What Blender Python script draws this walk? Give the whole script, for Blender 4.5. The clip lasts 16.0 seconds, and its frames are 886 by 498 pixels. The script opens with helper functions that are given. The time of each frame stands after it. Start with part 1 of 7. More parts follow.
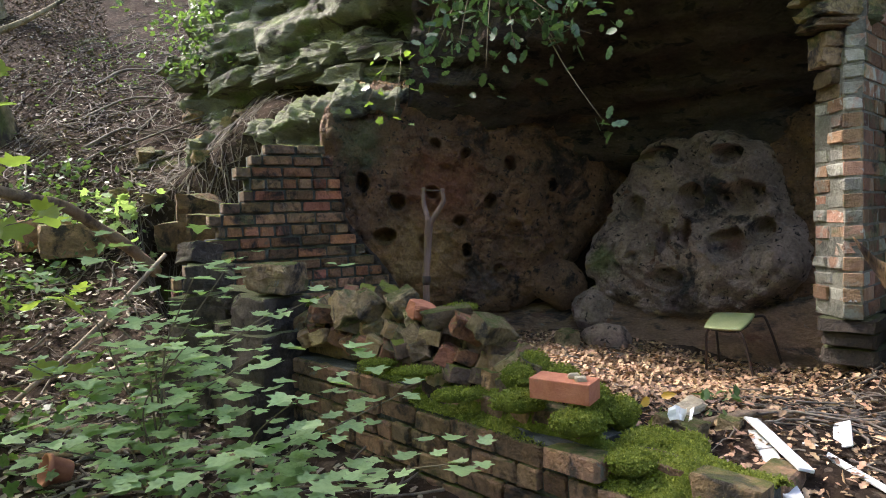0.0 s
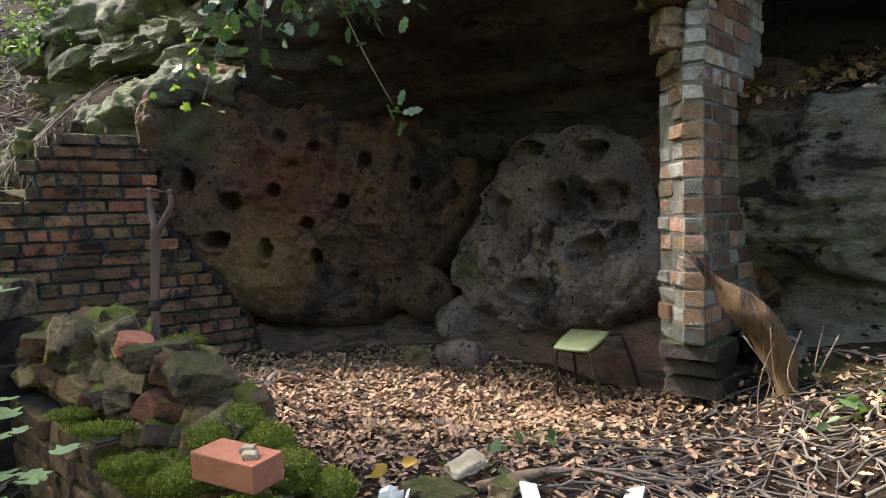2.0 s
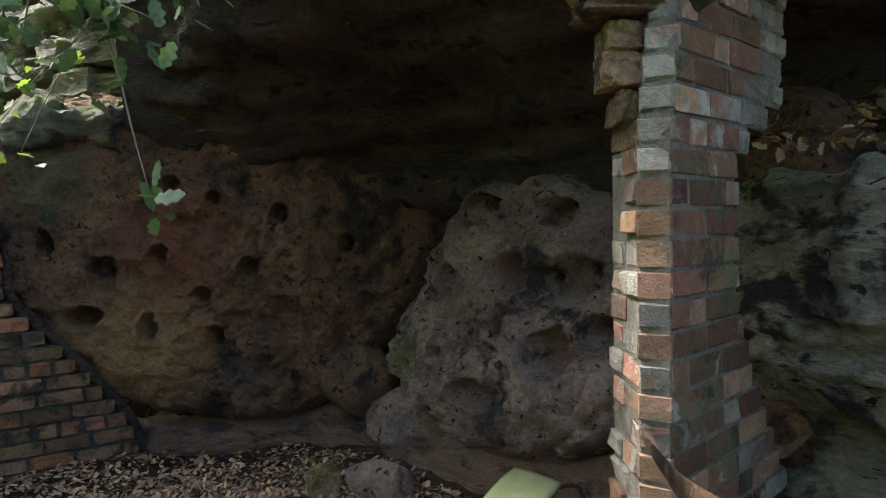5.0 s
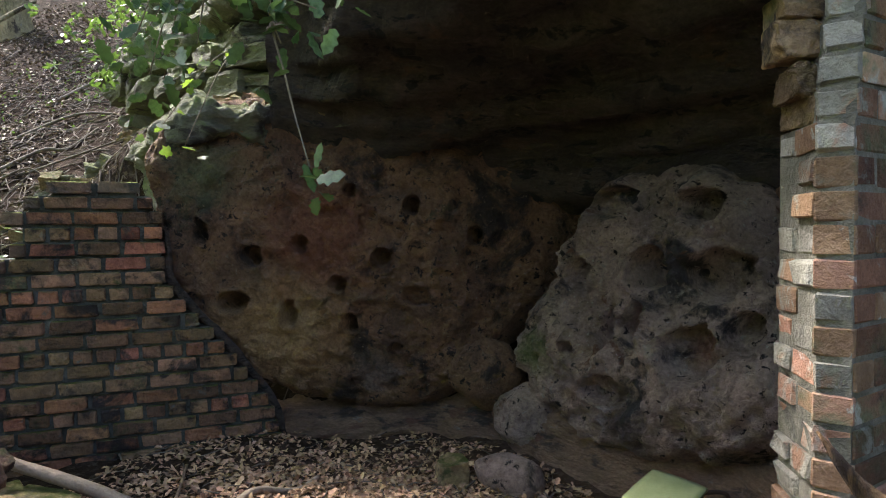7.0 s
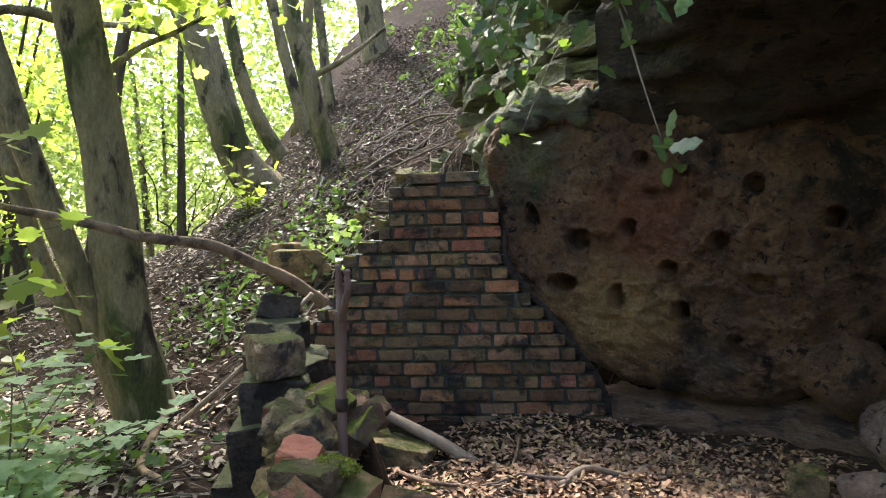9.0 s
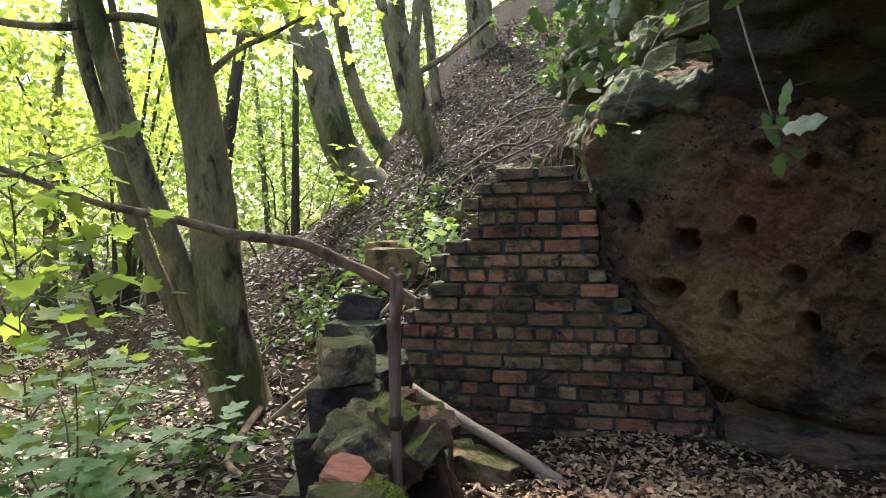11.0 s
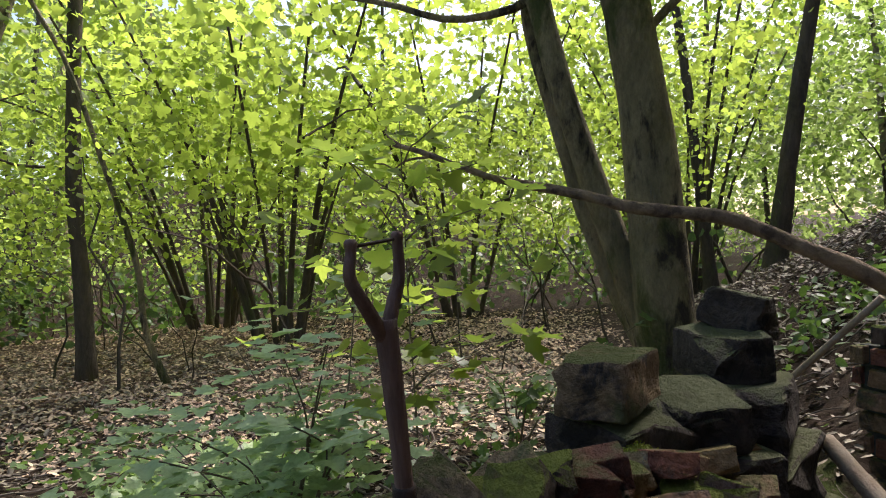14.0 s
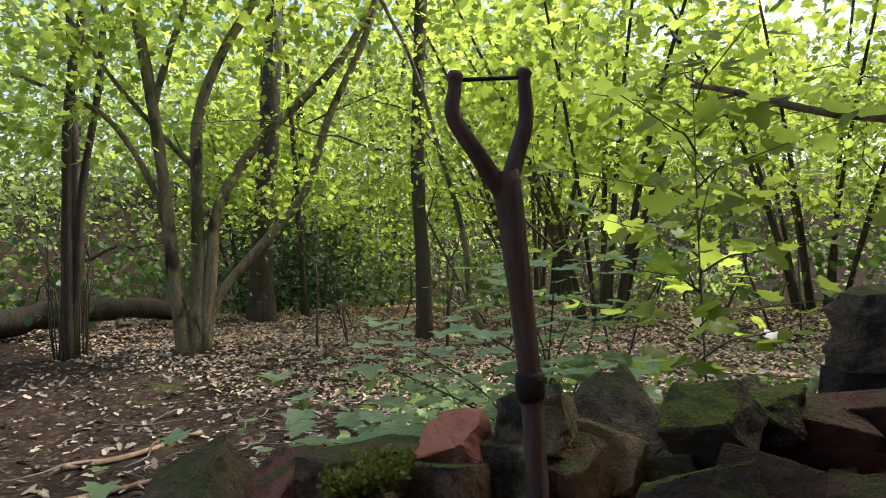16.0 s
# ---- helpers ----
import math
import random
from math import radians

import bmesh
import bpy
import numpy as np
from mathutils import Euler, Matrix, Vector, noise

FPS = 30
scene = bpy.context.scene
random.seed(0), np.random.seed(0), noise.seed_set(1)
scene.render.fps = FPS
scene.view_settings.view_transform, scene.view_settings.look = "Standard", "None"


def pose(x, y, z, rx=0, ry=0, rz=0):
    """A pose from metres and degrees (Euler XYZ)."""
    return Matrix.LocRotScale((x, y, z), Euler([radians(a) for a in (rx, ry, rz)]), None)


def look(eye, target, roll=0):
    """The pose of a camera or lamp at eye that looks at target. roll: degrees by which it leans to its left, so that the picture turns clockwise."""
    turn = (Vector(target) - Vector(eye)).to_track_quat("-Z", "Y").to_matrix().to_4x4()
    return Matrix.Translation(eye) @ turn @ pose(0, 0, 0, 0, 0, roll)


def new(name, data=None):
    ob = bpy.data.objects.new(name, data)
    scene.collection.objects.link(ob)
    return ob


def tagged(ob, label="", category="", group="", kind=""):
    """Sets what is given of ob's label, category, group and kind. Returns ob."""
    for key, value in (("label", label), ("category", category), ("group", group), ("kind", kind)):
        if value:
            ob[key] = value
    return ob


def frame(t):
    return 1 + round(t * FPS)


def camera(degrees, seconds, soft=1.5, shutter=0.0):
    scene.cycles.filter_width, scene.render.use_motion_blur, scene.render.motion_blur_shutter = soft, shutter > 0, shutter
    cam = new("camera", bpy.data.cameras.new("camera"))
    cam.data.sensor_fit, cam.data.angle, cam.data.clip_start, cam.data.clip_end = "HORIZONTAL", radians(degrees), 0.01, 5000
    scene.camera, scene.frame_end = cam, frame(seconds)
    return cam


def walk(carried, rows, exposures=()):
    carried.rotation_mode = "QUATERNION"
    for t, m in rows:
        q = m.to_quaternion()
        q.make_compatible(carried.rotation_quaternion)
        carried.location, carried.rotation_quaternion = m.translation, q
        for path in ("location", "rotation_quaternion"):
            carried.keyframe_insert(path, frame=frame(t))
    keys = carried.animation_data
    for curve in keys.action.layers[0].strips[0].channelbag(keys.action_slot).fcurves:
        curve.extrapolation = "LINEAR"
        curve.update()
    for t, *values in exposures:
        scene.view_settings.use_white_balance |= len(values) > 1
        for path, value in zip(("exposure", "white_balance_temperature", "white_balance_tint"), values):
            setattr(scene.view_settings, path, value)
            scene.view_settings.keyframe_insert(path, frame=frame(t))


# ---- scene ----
cam = camera(68.4, 16.0, 1.0)
PATH = [
    (0, (0.55, 2.1, 1.05), (0.579, 4.098, 0.951), -1.9),
    (0.5, (0.721, 2.194, 1.035), (0.764, 4.191, 0.928), -1.8),
    (1, (0.904, 2.392, 1.067), (1.01, 4.386, 0.955), -1.7),
    (1.5, (1.142, 2.54, 1.062), (1.299, 4.531, 0.948), -1.6),
    (2, (1.387, 2.662, 1.074), (1.55, 4.651, 0.957), -1.6),
    (2.5, (1.569, 2.884, 1.071), (1.723, 4.875, 0.952), -1.5),
    (3, (1.742, 3.152, 1.179), (1.841, 5.147, 1.072), -1.2),
    (3.5, (1.95, 3.374, 1.248), (2.046, 5.37, 1.148), -1.2),
    (3.7, (2.018, 3.446, 1.286), (2.112, 5.441, 1.187), -1.3),
    (5.8, (2.159, 3.775, 1.418), (2.107, 5.773, 1.345), -0.6),
    (6, (2.158, 3.771, 1.416), (2.086, 5.769, 1.344), -0.5),
    (6.5, (2.104, 3.76, 1.403), (1.993, 5.756, 1.332), -0.5),
    (7, (2.049, 3.745, 1.359), (1.732, 5.718, 1.287), -0.6),
    (7.5, (1.989, 3.737, 1.33), (1.4, 5.647, 1.251), -0.8),
    (8, (1.969, 3.733, 1.334), (1.108, 5.536, 1.242), -1.2),
    (8.5, (1.955, 3.727, 1.316), (0.887, 5.416, 1.24), -1.1),
    (9, (1.956, 3.724, 1.313), (0.779, 5.339, 1.23), -1.3),
    (11.5, (1.914, 4.178, 1.315), (0.4, 5.483, 1.237), -1.0),
    (12, (1.923, 4.407, 1.354), (0.288, 5.556, 1.278), -1.0),
    (12.5, (1.885, 4.657, 1.375), (0.054, 5.457, 1.302), -1.4),
    (13, (1.843, 4.953, 1.324), (-0.092, 5.453, 1.257), -1.5),
    (13.5, (1.722, 5.204, 1.274), (-0.277, 5.184, 1.215), -1.9),
    (14, (1.543, 5.388, 1.19), (-0.433, 5.084, 1.13), -2.0),
    (14.5, (1.391, 5.502, 1.184), (-0.534, 4.962, 1.13), -1.8),
    (15, (1.308, 5.591, 1.115), (-0.507, 4.751, 1.065), -2.0),
    (15.5, (1.285, 5.62, 1.022), (-0.36, 4.484, 0.978), -1.8),
    (16, (1.285, 5.619, 0.968), (-0.281, 4.376, 0.921), -1.7),
]
EXPOSE = [(0, 2.17, 6600, 20), (5.8, 2.22, 6600, 20), (8, 2.24, 6600, 20), (9.2, 2.23, 6600, 20), (11.5, 1.95, 6600, 20), (13, 1.33, 6600, 20), (14, 1.05, 6600, 20), (15, 1.0, 6600, 20), (16, 1.1, 6600, 20)]
walk(cam, [(t, look(eye, target, roll)) for t, eye, target, roll in PATH], EXPOSE)

# ---- light ----
world = bpy.data.worlds.new("overcast_sky")
scene.world = world
world.use_nodes = True
wn = world.node_tree
sky = wn.nodes.new("ShaderNodeTexSky")
sky.sky_type = "NISHITA"
sky.sun_disc = False
sky.sun_elevation = radians(50)
sky.sun_rotation = radians(300)
sky.air_density, sky.dust_density, sky.ozone_density = 1.0, 2.5, 1.0
wn.links.new(sky.outputs[0], wn.nodes["Background"].inputs[0])
wn.nodes["Background"].inputs[1].default_value = 0.15
sun = new("sun", bpy.data.lights.new("sun", "SUN"))
sun.data.energy, sun.data.angle, sun.data.color = 3.6, radians(12), (1.0, 0.98, 0.93)
sun.matrix_world = look((-16.7, 9.6, 23), (0, 0, 0))


# ---- materials ----
def nd(nt, kind, **kw):
    n = nt.nodes.new(kind)
    for k, v in kw.items():
        n.inputs[k.replace("_", " ")].default_value = v
    return n


def ramp(nt, src, lo, hi):
    m = nt.nodes.new("ShaderNodeMapRange")
    m.interpolation_type = "SMOOTHSTEP"
    m.inputs[1].default_value, m.inputs[2].default_value = lo, hi
    nt.links.new(src, m.inputs[0])
    return m.outputs[0]


def mixc(nt, fac, a, b, mode="MIX"):
    m = nt.nodes.new("ShaderNodeMix")
    m.data_type, m.blend_type = "RGBA", mode
    for sock, v in ((m.inputs[0], fac), (m.inputs[6], a), (m.inputs[7], b)):
        if isinstance(v, (int, float)):
            sock.default_value = v
        elif isinstance(v, tuple):
            sock.default_value = (*v, 1)
        else:
            nt.links.new(v, sock)
    return m.outputs[2]


def noise_of(nt, vec, scale, detail=6, rough=0.6, dist=0.0):
    n = nd(nt, "ShaderNodeTexNoise", Scale=scale, Detail=detail, Roughness=rough, Distortion=dist)
    nt.links.new(vec, n.inputs["Vector"])
    return n.outputs["Fac"]


def mat(name, a, b, scale=6.0, rough=0.85, stains=(), bump=0.4, bscale=45.0, grain=0.35, vary=0.0, island=0.0,
        top=None, spots=(), metal=0.0, stretch=(1, 1, 1), spec=0.3, local=False, flecks=None, relief=0.02):
    """A rough natural surface. stains: (colour, scale, lo, hi); spots: (colour, centre, radius, amount); top: (colour, lo, hi) growth on upward faces."""
    m = bpy.data.materials.new(name)
    m.use_nodes = True
    nt = m.node_tree
    bs = nt.nodes["Principled BSDF"]
    if local:
        pos = nt.nodes.new("ShaderNodeTexCoord").outputs["Object"]
    else:
        pos = nt.nodes.new("ShaderNodeNewGeometry").outputs["Position"]
    mp = nt.nodes.new("ShaderNodeMapping")
    mp.inputs["Scale"].default_value = stretch
    nt.links.new(pos, mp.inputs["Vector"])
    vec = mp.outputs[0]
    big = noise_of(nt, vec, scale, 8, 0.65, 0.6)
    fine = noise_of(nt, vec, bscale, 6, 0.7)
    col = mixc(nt, ramp(nt, big, 0.3, 0.7), a, b)
    for i, (c, s, lo, hi) in enumerate(stains):
        mo = nt.nodes.new("ShaderNodeMapping")
        mo.inputs["Location"].default_value = (3.1 * i + 1.7, 5.3 * i, 2.9 * i)
        nt.links.new(vec, mo.inputs["Vector"])
        col = mixc(nt, ramp(nt, noise_of(nt, mo.outputs[0], s, 7, 0.65, 0.4), lo, hi), col, c)
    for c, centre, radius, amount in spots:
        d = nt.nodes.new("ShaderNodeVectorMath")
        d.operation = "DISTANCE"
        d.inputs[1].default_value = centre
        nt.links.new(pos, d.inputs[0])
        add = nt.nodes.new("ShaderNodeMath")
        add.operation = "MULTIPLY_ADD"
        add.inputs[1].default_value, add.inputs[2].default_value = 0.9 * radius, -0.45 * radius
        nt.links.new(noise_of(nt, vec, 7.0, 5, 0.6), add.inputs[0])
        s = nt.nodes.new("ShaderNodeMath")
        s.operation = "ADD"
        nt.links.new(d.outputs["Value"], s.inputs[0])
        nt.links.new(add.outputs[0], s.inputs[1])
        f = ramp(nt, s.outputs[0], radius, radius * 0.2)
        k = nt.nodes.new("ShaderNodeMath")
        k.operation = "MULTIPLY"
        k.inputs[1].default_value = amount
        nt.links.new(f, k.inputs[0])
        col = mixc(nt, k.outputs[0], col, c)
    if flecks:
        vo = nd(nt, "ShaderNodeTexVoronoi", Scale=flecks[1], Randomness=1.0)
        nt.links.new(vec, vo.inputs["Vector"])
        sep = nt.nodes.new("ShaderNodeSeparateColor")
        nt.links.new(vo.outputs["Color"], sep.inputs[0])
        col = mixc(nt, ramp(nt, sep.outputs[0], flecks[2], flecks[2] + 0.25), col, flecks[0])
    if vary or island:
        src = nt.nodes.new("ShaderNodeObjectInfo").outputs["Random"] if vary else nt.nodes.new("ShaderNodeNewGeometry").outputs["Random Per Island"]
        h = nt.nodes.new("ShaderNodeHueSaturation")
        v = vary or island
        mr = nt.nodes.new("ShaderNodeMapRange")
        mr.inputs[3].default_value, mr.inputs[4].default_value = 1 - v, 1 + v
        nt.links.new(src, mr.inputs[0])
        nt.links.new(mr.outputs[0], h.inputs["Value"])
        fr = nt.nodes.new("ShaderNodeMath")
        fr.operation = "MULTIPLY"
        fr.inputs[1].default_value = 7.31
        nt.links.new(src, fr.inputs[0])
        fq = nt.nodes.new("ShaderNodeMath")
        fq.operation = "FRACT"
        nt.links.new(fr.outputs[0], fq.inputs[0])
        m2 = nt.nodes.new("ShaderNodeMapRange")
        m2.inputs[3].default_value, m2.inputs[4].default_value = 0.5 - 0.012 * min(v * 2, 1), 0.5 + 0.02 * min(v * 2, 1)
        nt.links.new(fq.outputs[0], m2.inputs[0])
        nt.links.new(m2.outputs[0], h.inputs["Hue"])
        nt.links.new(col, h.inputs["Color"])
        col = h.outputs[0]
    g = mixc(nt, grain, (0.5, 0.5, 0.5), fine, "MIX")
    col = mixc(nt, 1.0, col, g, "OVERLAY") if grain else col
    if top:
        geo = nt.nodes.new("ShaderNodeNewGeometry")
        sx = nt.nodes.new("ShaderNodeSeparateXYZ")
        nt.links.new(geo.outputs["Normal"], sx.inputs[0])
        ad = nt.nodes.new("ShaderNodeMath")
        ad.operation = "MULTIPLY_ADD"
        ad.inputs[1].default_value, ad.inputs[2].default_value = 1.2, -0.6
        nt.links.new(noise_of(nt, vec, 9.0, 5, 0.6), ad.inputs[0])
        a2 = nt.nodes.new("ShaderNodeMath")
        a2.operation = "ADD"
        nt.links.new(sx.outputs[2], a2.inputs[0])
        nt.links.new(ad.outputs[0], a2.inputs[1])
        col = mixc(nt, ramp(nt, a2.outputs[0], top[1], top[2]), col, top[0])
    nt.links.new(col, bs.inputs["Base Color"])
    bs.inputs["Roughness"].default_value = rough
    bs.inputs["Metallic"].default_value = metal
    bs.inputs["Specular IOR Level"].default_value = spec
    if bump:
        bp = nt.nodes.new("ShaderNodeBump")
        bp.inputs["Strength"].default_value, bp.inputs["Distance"].default_value = bump, relief
        su = nt.nodes.new("ShaderNodeMath")
        su.operation = "ADD"
        nt.links.new(fine, su.inputs[0])
        mid = nt.nodes.new("ShaderNodeMath")
        mid.operation = "MULTIPLY_ADD"
        mid.inputs[1].default_value = 1.6
        nt.links.new(noise_of(nt, vec, bscale * 0.33, 6, 0.7, 0.8), mid.inputs[0])
        nt.links.new(big, mid.inputs[2])
        nt.links.new(mid.outputs[0], su.inputs[1])
        nt.links.new(su.outputs[0], bp.inputs["Height"])
        nt.links.new(bp.outputs[0], bs.inputs["Normal"])
    return m


def leaf_mat(name, a, b, thru, amount=0.5, rough=0.45, vary=0.25):
    """Thin leaf: glossy face, light passing through."""
    m = bpy.data.materials.new(name)
    m.use_nodes = True
    nt = m.node_tree
    bs = nt.nodes["Principled BSDF"]
    rnd = nt.nodes.new("ShaderNodeNewGeometry")
    col = mixc(nt, rnd.outputs["Random Per Island"], a, b)
    col = mixc(nt, ramp(nt, noise_of(nt, rnd.outputs["Position"], 60.0, 3), 0.35, 0.75), col, tuple(c * 0.7 for c in a))
    nt.links.new(col, bs.inputs["Base Color"])
    bs.inputs["Roughness"].default_value = rough
    bs.inputs["Specular IOR Level"].default_value = 0.35
    tr = nt.nodes.new("ShaderNodeBsdfTranslucent")
    h = nt.nodes.new("ShaderNodeHueSaturation")
    mr = nt.nodes.new("ShaderNodeMapRange")
    mr.inputs[3].default_value, mr.inputs[4].default_value = 1 - vary, 1 + vary
    nt.links.new(rnd.outputs["Random Per Island"], mr.inputs[0])
    nt.links.new(mr.outputs[0], h.inputs["Value"])
    h.inputs["Color"].default_value = (*thru, 1)
    nt.links.new(h.outputs[0], tr.inputs[0])
    mx = nt.nodes.new("ShaderNodeMixShader")
    mx.inputs[0].default_value = amount
    nt.links.new(bs.outputs[0], mx.inputs[1])
    nt.links.new(tr.outputs[0], mx.inputs[2])
    nt.links.new(mx.outputs[0], nt.nodes["Material Output"].inputs[0])
    return m


# spots: leaf-mould tan that also paints missing brightness onto terrace and cave floor
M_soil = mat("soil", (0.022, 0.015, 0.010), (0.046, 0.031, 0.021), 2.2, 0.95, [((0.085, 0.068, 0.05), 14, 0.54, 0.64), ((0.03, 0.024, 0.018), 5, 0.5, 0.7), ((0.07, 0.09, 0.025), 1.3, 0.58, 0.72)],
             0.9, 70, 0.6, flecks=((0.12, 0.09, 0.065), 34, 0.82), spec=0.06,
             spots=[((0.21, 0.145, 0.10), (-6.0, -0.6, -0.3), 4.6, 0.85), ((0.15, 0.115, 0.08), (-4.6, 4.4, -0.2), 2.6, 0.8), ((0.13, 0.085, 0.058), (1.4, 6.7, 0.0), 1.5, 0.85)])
M_rock_brown = mat("brown_sandstone", (0.140, 0.087, 0.058), (0.304, 0.176, 0.097), 3.4, 0.9,
                   [((0.045, 0.036, 0.030), 2.6, 0.52, 0.64), ((0.20, 0.135, 0.085), 7, 0.58, 0.68), ((0.030, 0.024, 0.021), 19, 0.57, 0.65), ((0.070, 0.075, 0.045), 3.3, 0.60, 0.70), ((0.26, 0.20, 0.14), 26, 0.62, 0.68)], 1.0, 46, 0.85,
                   spots=[((0.42, 0.27, 0.125), (0.45, 7.52, 0.72), 0.56, 0.85), ((0.27, 0.105, 0.058), (0.66, 7.55, 1.30), 0.48, 0.75), ((0.12, 0.15, 0.07), (0.05, 7.3, 1.75), 0.36, 0.8),
                          ((0.16, 0.14, 0.125), (1.0, 7.6, 0.42), 0.26, 0.7), ((0.36, 0.30, 0.21), (0.12, 7.4, 0.56), 0.12, 0.7)], relief=0.06)
M_rock_grey = mat("grey_sandstone", (0.226, 0.168, 0.144), (0.493, 0.366, 0.300), 3.4, 0.9,
                  [((0.055, 0.050, 0.052), 2.4, 0.52, 0.62), ((0.34, 0.30, 0.27), 4, 0.60, 0.70), ((0.19, 0.105, 0.07), 3.1, 0.60, 0.68), ((0.032, 0.029, 0.029), 18, 0.58, 0.65), ((0.40, 0.36, 0.32), 24, 0.62, 0.68)], 1.0, 44, 0.85,
                  spots=[((0.15, 0.19, 0.07), (1.98, 7.55, 0.62), 0.2, 0.85), ((0.22, 0.09, 0.05), (2.80, 6.88, 0.78), 0.16, 0.75), ((0.20, 0.085, 0.05), (2.40, 7.2, 0.80), 0.12, 0.7), ((0.20, 0.085, 0.05), (2.55, 7.1, 0.86), 0.12, 0.7),
                         ((0.045, 0.042, 0.048), (2.45, 6.95, 0.36), 0.26, 0.7), ((0.40, 0.36, 0.32), (2.62, 6.95, 0.62), 0.16, 0.7), ((0.24, 0.18, 0.12), (2.3, 7.4, 1.48), 0.16, 0.7)], relief=0.06)
M_rock_foot = mat("banded_brown_sandstone", (0.193, 0.127, 0.087), (0.365, 0.238, 0.160), 3.0, 0.9, [((0.08, 0.066, 0.056), 3, 0.54, 0.66), ((0.30, 0.27, 0.23), 6, 0.62, 0.72), ((0.20, 0.11, 0.075), 3, 0.58, 0.68)], 1.0, 36, 0.75, stretch=(1, 1, 3.0), relief=0.05)
# damp stone, coloured darker still to stand in for shade on the blocks
M_damp_shaded_stone = mat("damp_shaded_sandstone", (0.055, 0.043, 0.034), (0.115, 0.090, 0.068), 6, 0.85, [((0.03, 0.026, 0.023), 5, 0.54, 0.64), ((0.17, 0.15, 0.11), 11, 0.63, 0.71)], 1.0, 48, 0.7, top=((0.13, 0.14, 0.06), 0.55, 0.95), relief=0.035)
# coloured darker than the stone itself, standing in for shade under the overhang
M_rock_shaded = mat("shaded_sandstone", (0.041, 0.034, 0.030), (0.097, 0.078, 0.063), 2.0, 0.9, [((0.10, 0.066, 0.046), 3, 0.58, 0.68), ((0.17, 0.14, 0.105), 8, 0.65, 0.71), ((0.02, 0.022, 0.02), 5, 0.56, 0.62)], 1.0, 30, 0.7, stretch=(1, 1, 2.2), relief=0.05)
M_rock_pale = mat("lichened_sandstone", (0.121, 0.125, 0.087), (0.226, 0.233, 0.171), 2.6, 0.9, [((0.16, 0.20, 0.09), 2.5, 0.48, 0.62), ((0.06, 0.055, 0.045), 3.3, 0.52, 0.62), ((0.45, 0.47, 0.42), 6, 0.62, 0.72)],
                  0.8, 34, 0.5, stretch=(1, 1, 2.0), top=((0.085, 0.105, 0.03), 0.55, 0.95), relief=0.05)
M_rock_side = mat("green_grey_sandstone", (0.207, 0.200, 0.151), (0.384, 0.383, 0.267), 2.5, 0.9, [((0.14, 0.19, 0.11), 3.0, 0.56, 0.7), ((0.32, 0.35, 0.28), 30, 0.57, 0.64), ((0.04, 0.036, 0.032), 2, 0.5, 0.6), ((0.03, 0.027, 0.024), 9, 0.6, 0.65)],
                  1.0, 26, 0.8, stretch=(1, 1, 2.2), relief=0.07)
M_brick = mat("weathered_brick", (0.242, 0.105, 0.065), (0.428, 0.186, 0.104), 9, 0.9, [((0.17, 0.155, 0.12), 6, 0.57, 0.68), ((0.045, 0.036, 0.032), 4, 0.48, 0.62), ((0.09, 0.10, 0.05), 2.2, 0.58, 0.68)], 0.9, 60, 0.6, relief=0.03, vary=0.48, top=((0.10, 0.115, 0.035), 0.8, 1.15))
# also laid in the rubble's inner row, where its darkness stands in for shade
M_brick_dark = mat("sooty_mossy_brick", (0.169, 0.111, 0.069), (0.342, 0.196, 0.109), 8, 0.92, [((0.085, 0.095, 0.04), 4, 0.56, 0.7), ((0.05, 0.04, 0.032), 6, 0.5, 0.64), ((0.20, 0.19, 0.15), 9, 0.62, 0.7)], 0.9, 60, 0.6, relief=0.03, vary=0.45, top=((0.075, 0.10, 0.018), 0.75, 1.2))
M_brick_pillar = mat("limewashed_brick", (0.246, 0.133, 0.083), (0.403, 0.239, 0.152), 7, 0.9, [((0.34, 0.35, 0.29), 5, 0.5, 0.64), ((0.15, 0.16, 0.09), 3.5, 0.52, 0.66), ((0.46, 0.47, 0.41), 14, 0.6, 0.68)], 0.7, 90, 0.5, vary=0.5)
M_brick_face = mat("green_stained_red_brick", (0.149, 0.081, 0.050), (0.270, 0.141, 0.082), 6, 0.9, [((0.125, 0.135, 0.07), 3.0, 0.47, 0.62), ((0.34, 0.35, 0.28), 7, 0.58, 0.68), ((0.05, 0.042, 0.034), 4, 0.54, 0.66)], 0.8, 80, 0.55, vary=0.4)
M_brick_lime = mat("limewash_crusted_brick", (0.227, 0.220, 0.176), (0.348, 0.337, 0.274), 9, 0.92, [((0.30, 0.17, 0.11), 4, 0.52, 0.62), ((0.16, 0.18, 0.16), 6, 0.55, 0.68), ((0.34, 0.30, 0.14), 3, 0.62, 0.7)], 0.9, 60, 0.5, vary=0.35)
M_mortar = mat("old_lime_mortar", (0.151, 0.146, 0.112), (0.238, 0.230, 0.181), 9, 0.95, [((0.10, 0.10, 0.08), 4, 0.5, 0.65)], 0.8, 70, 0.5)
M_brick_moss = mat("moss_topped_brick", (0.130, 0.094, 0.068), (0.247, 0.156, 0.104), 8, 0.92, [((0.06, 0.055, 0.045), 6, 0.5, 0.64)], 0.9, 70, 0.5, vary=0.4, top=((0.15, 0.18, 0.025), 0.45, 0.8), relief=0.03)
M_mortar_dark = mat("damp_dark_mortar", (0.049, 0.053, 0.044), (0.105, 0.112, 0.096), 8, 0.95, [((0.22, 0.23, 0.19), 3, 0.6, 0.72)], 0.8, 70, 0.5)
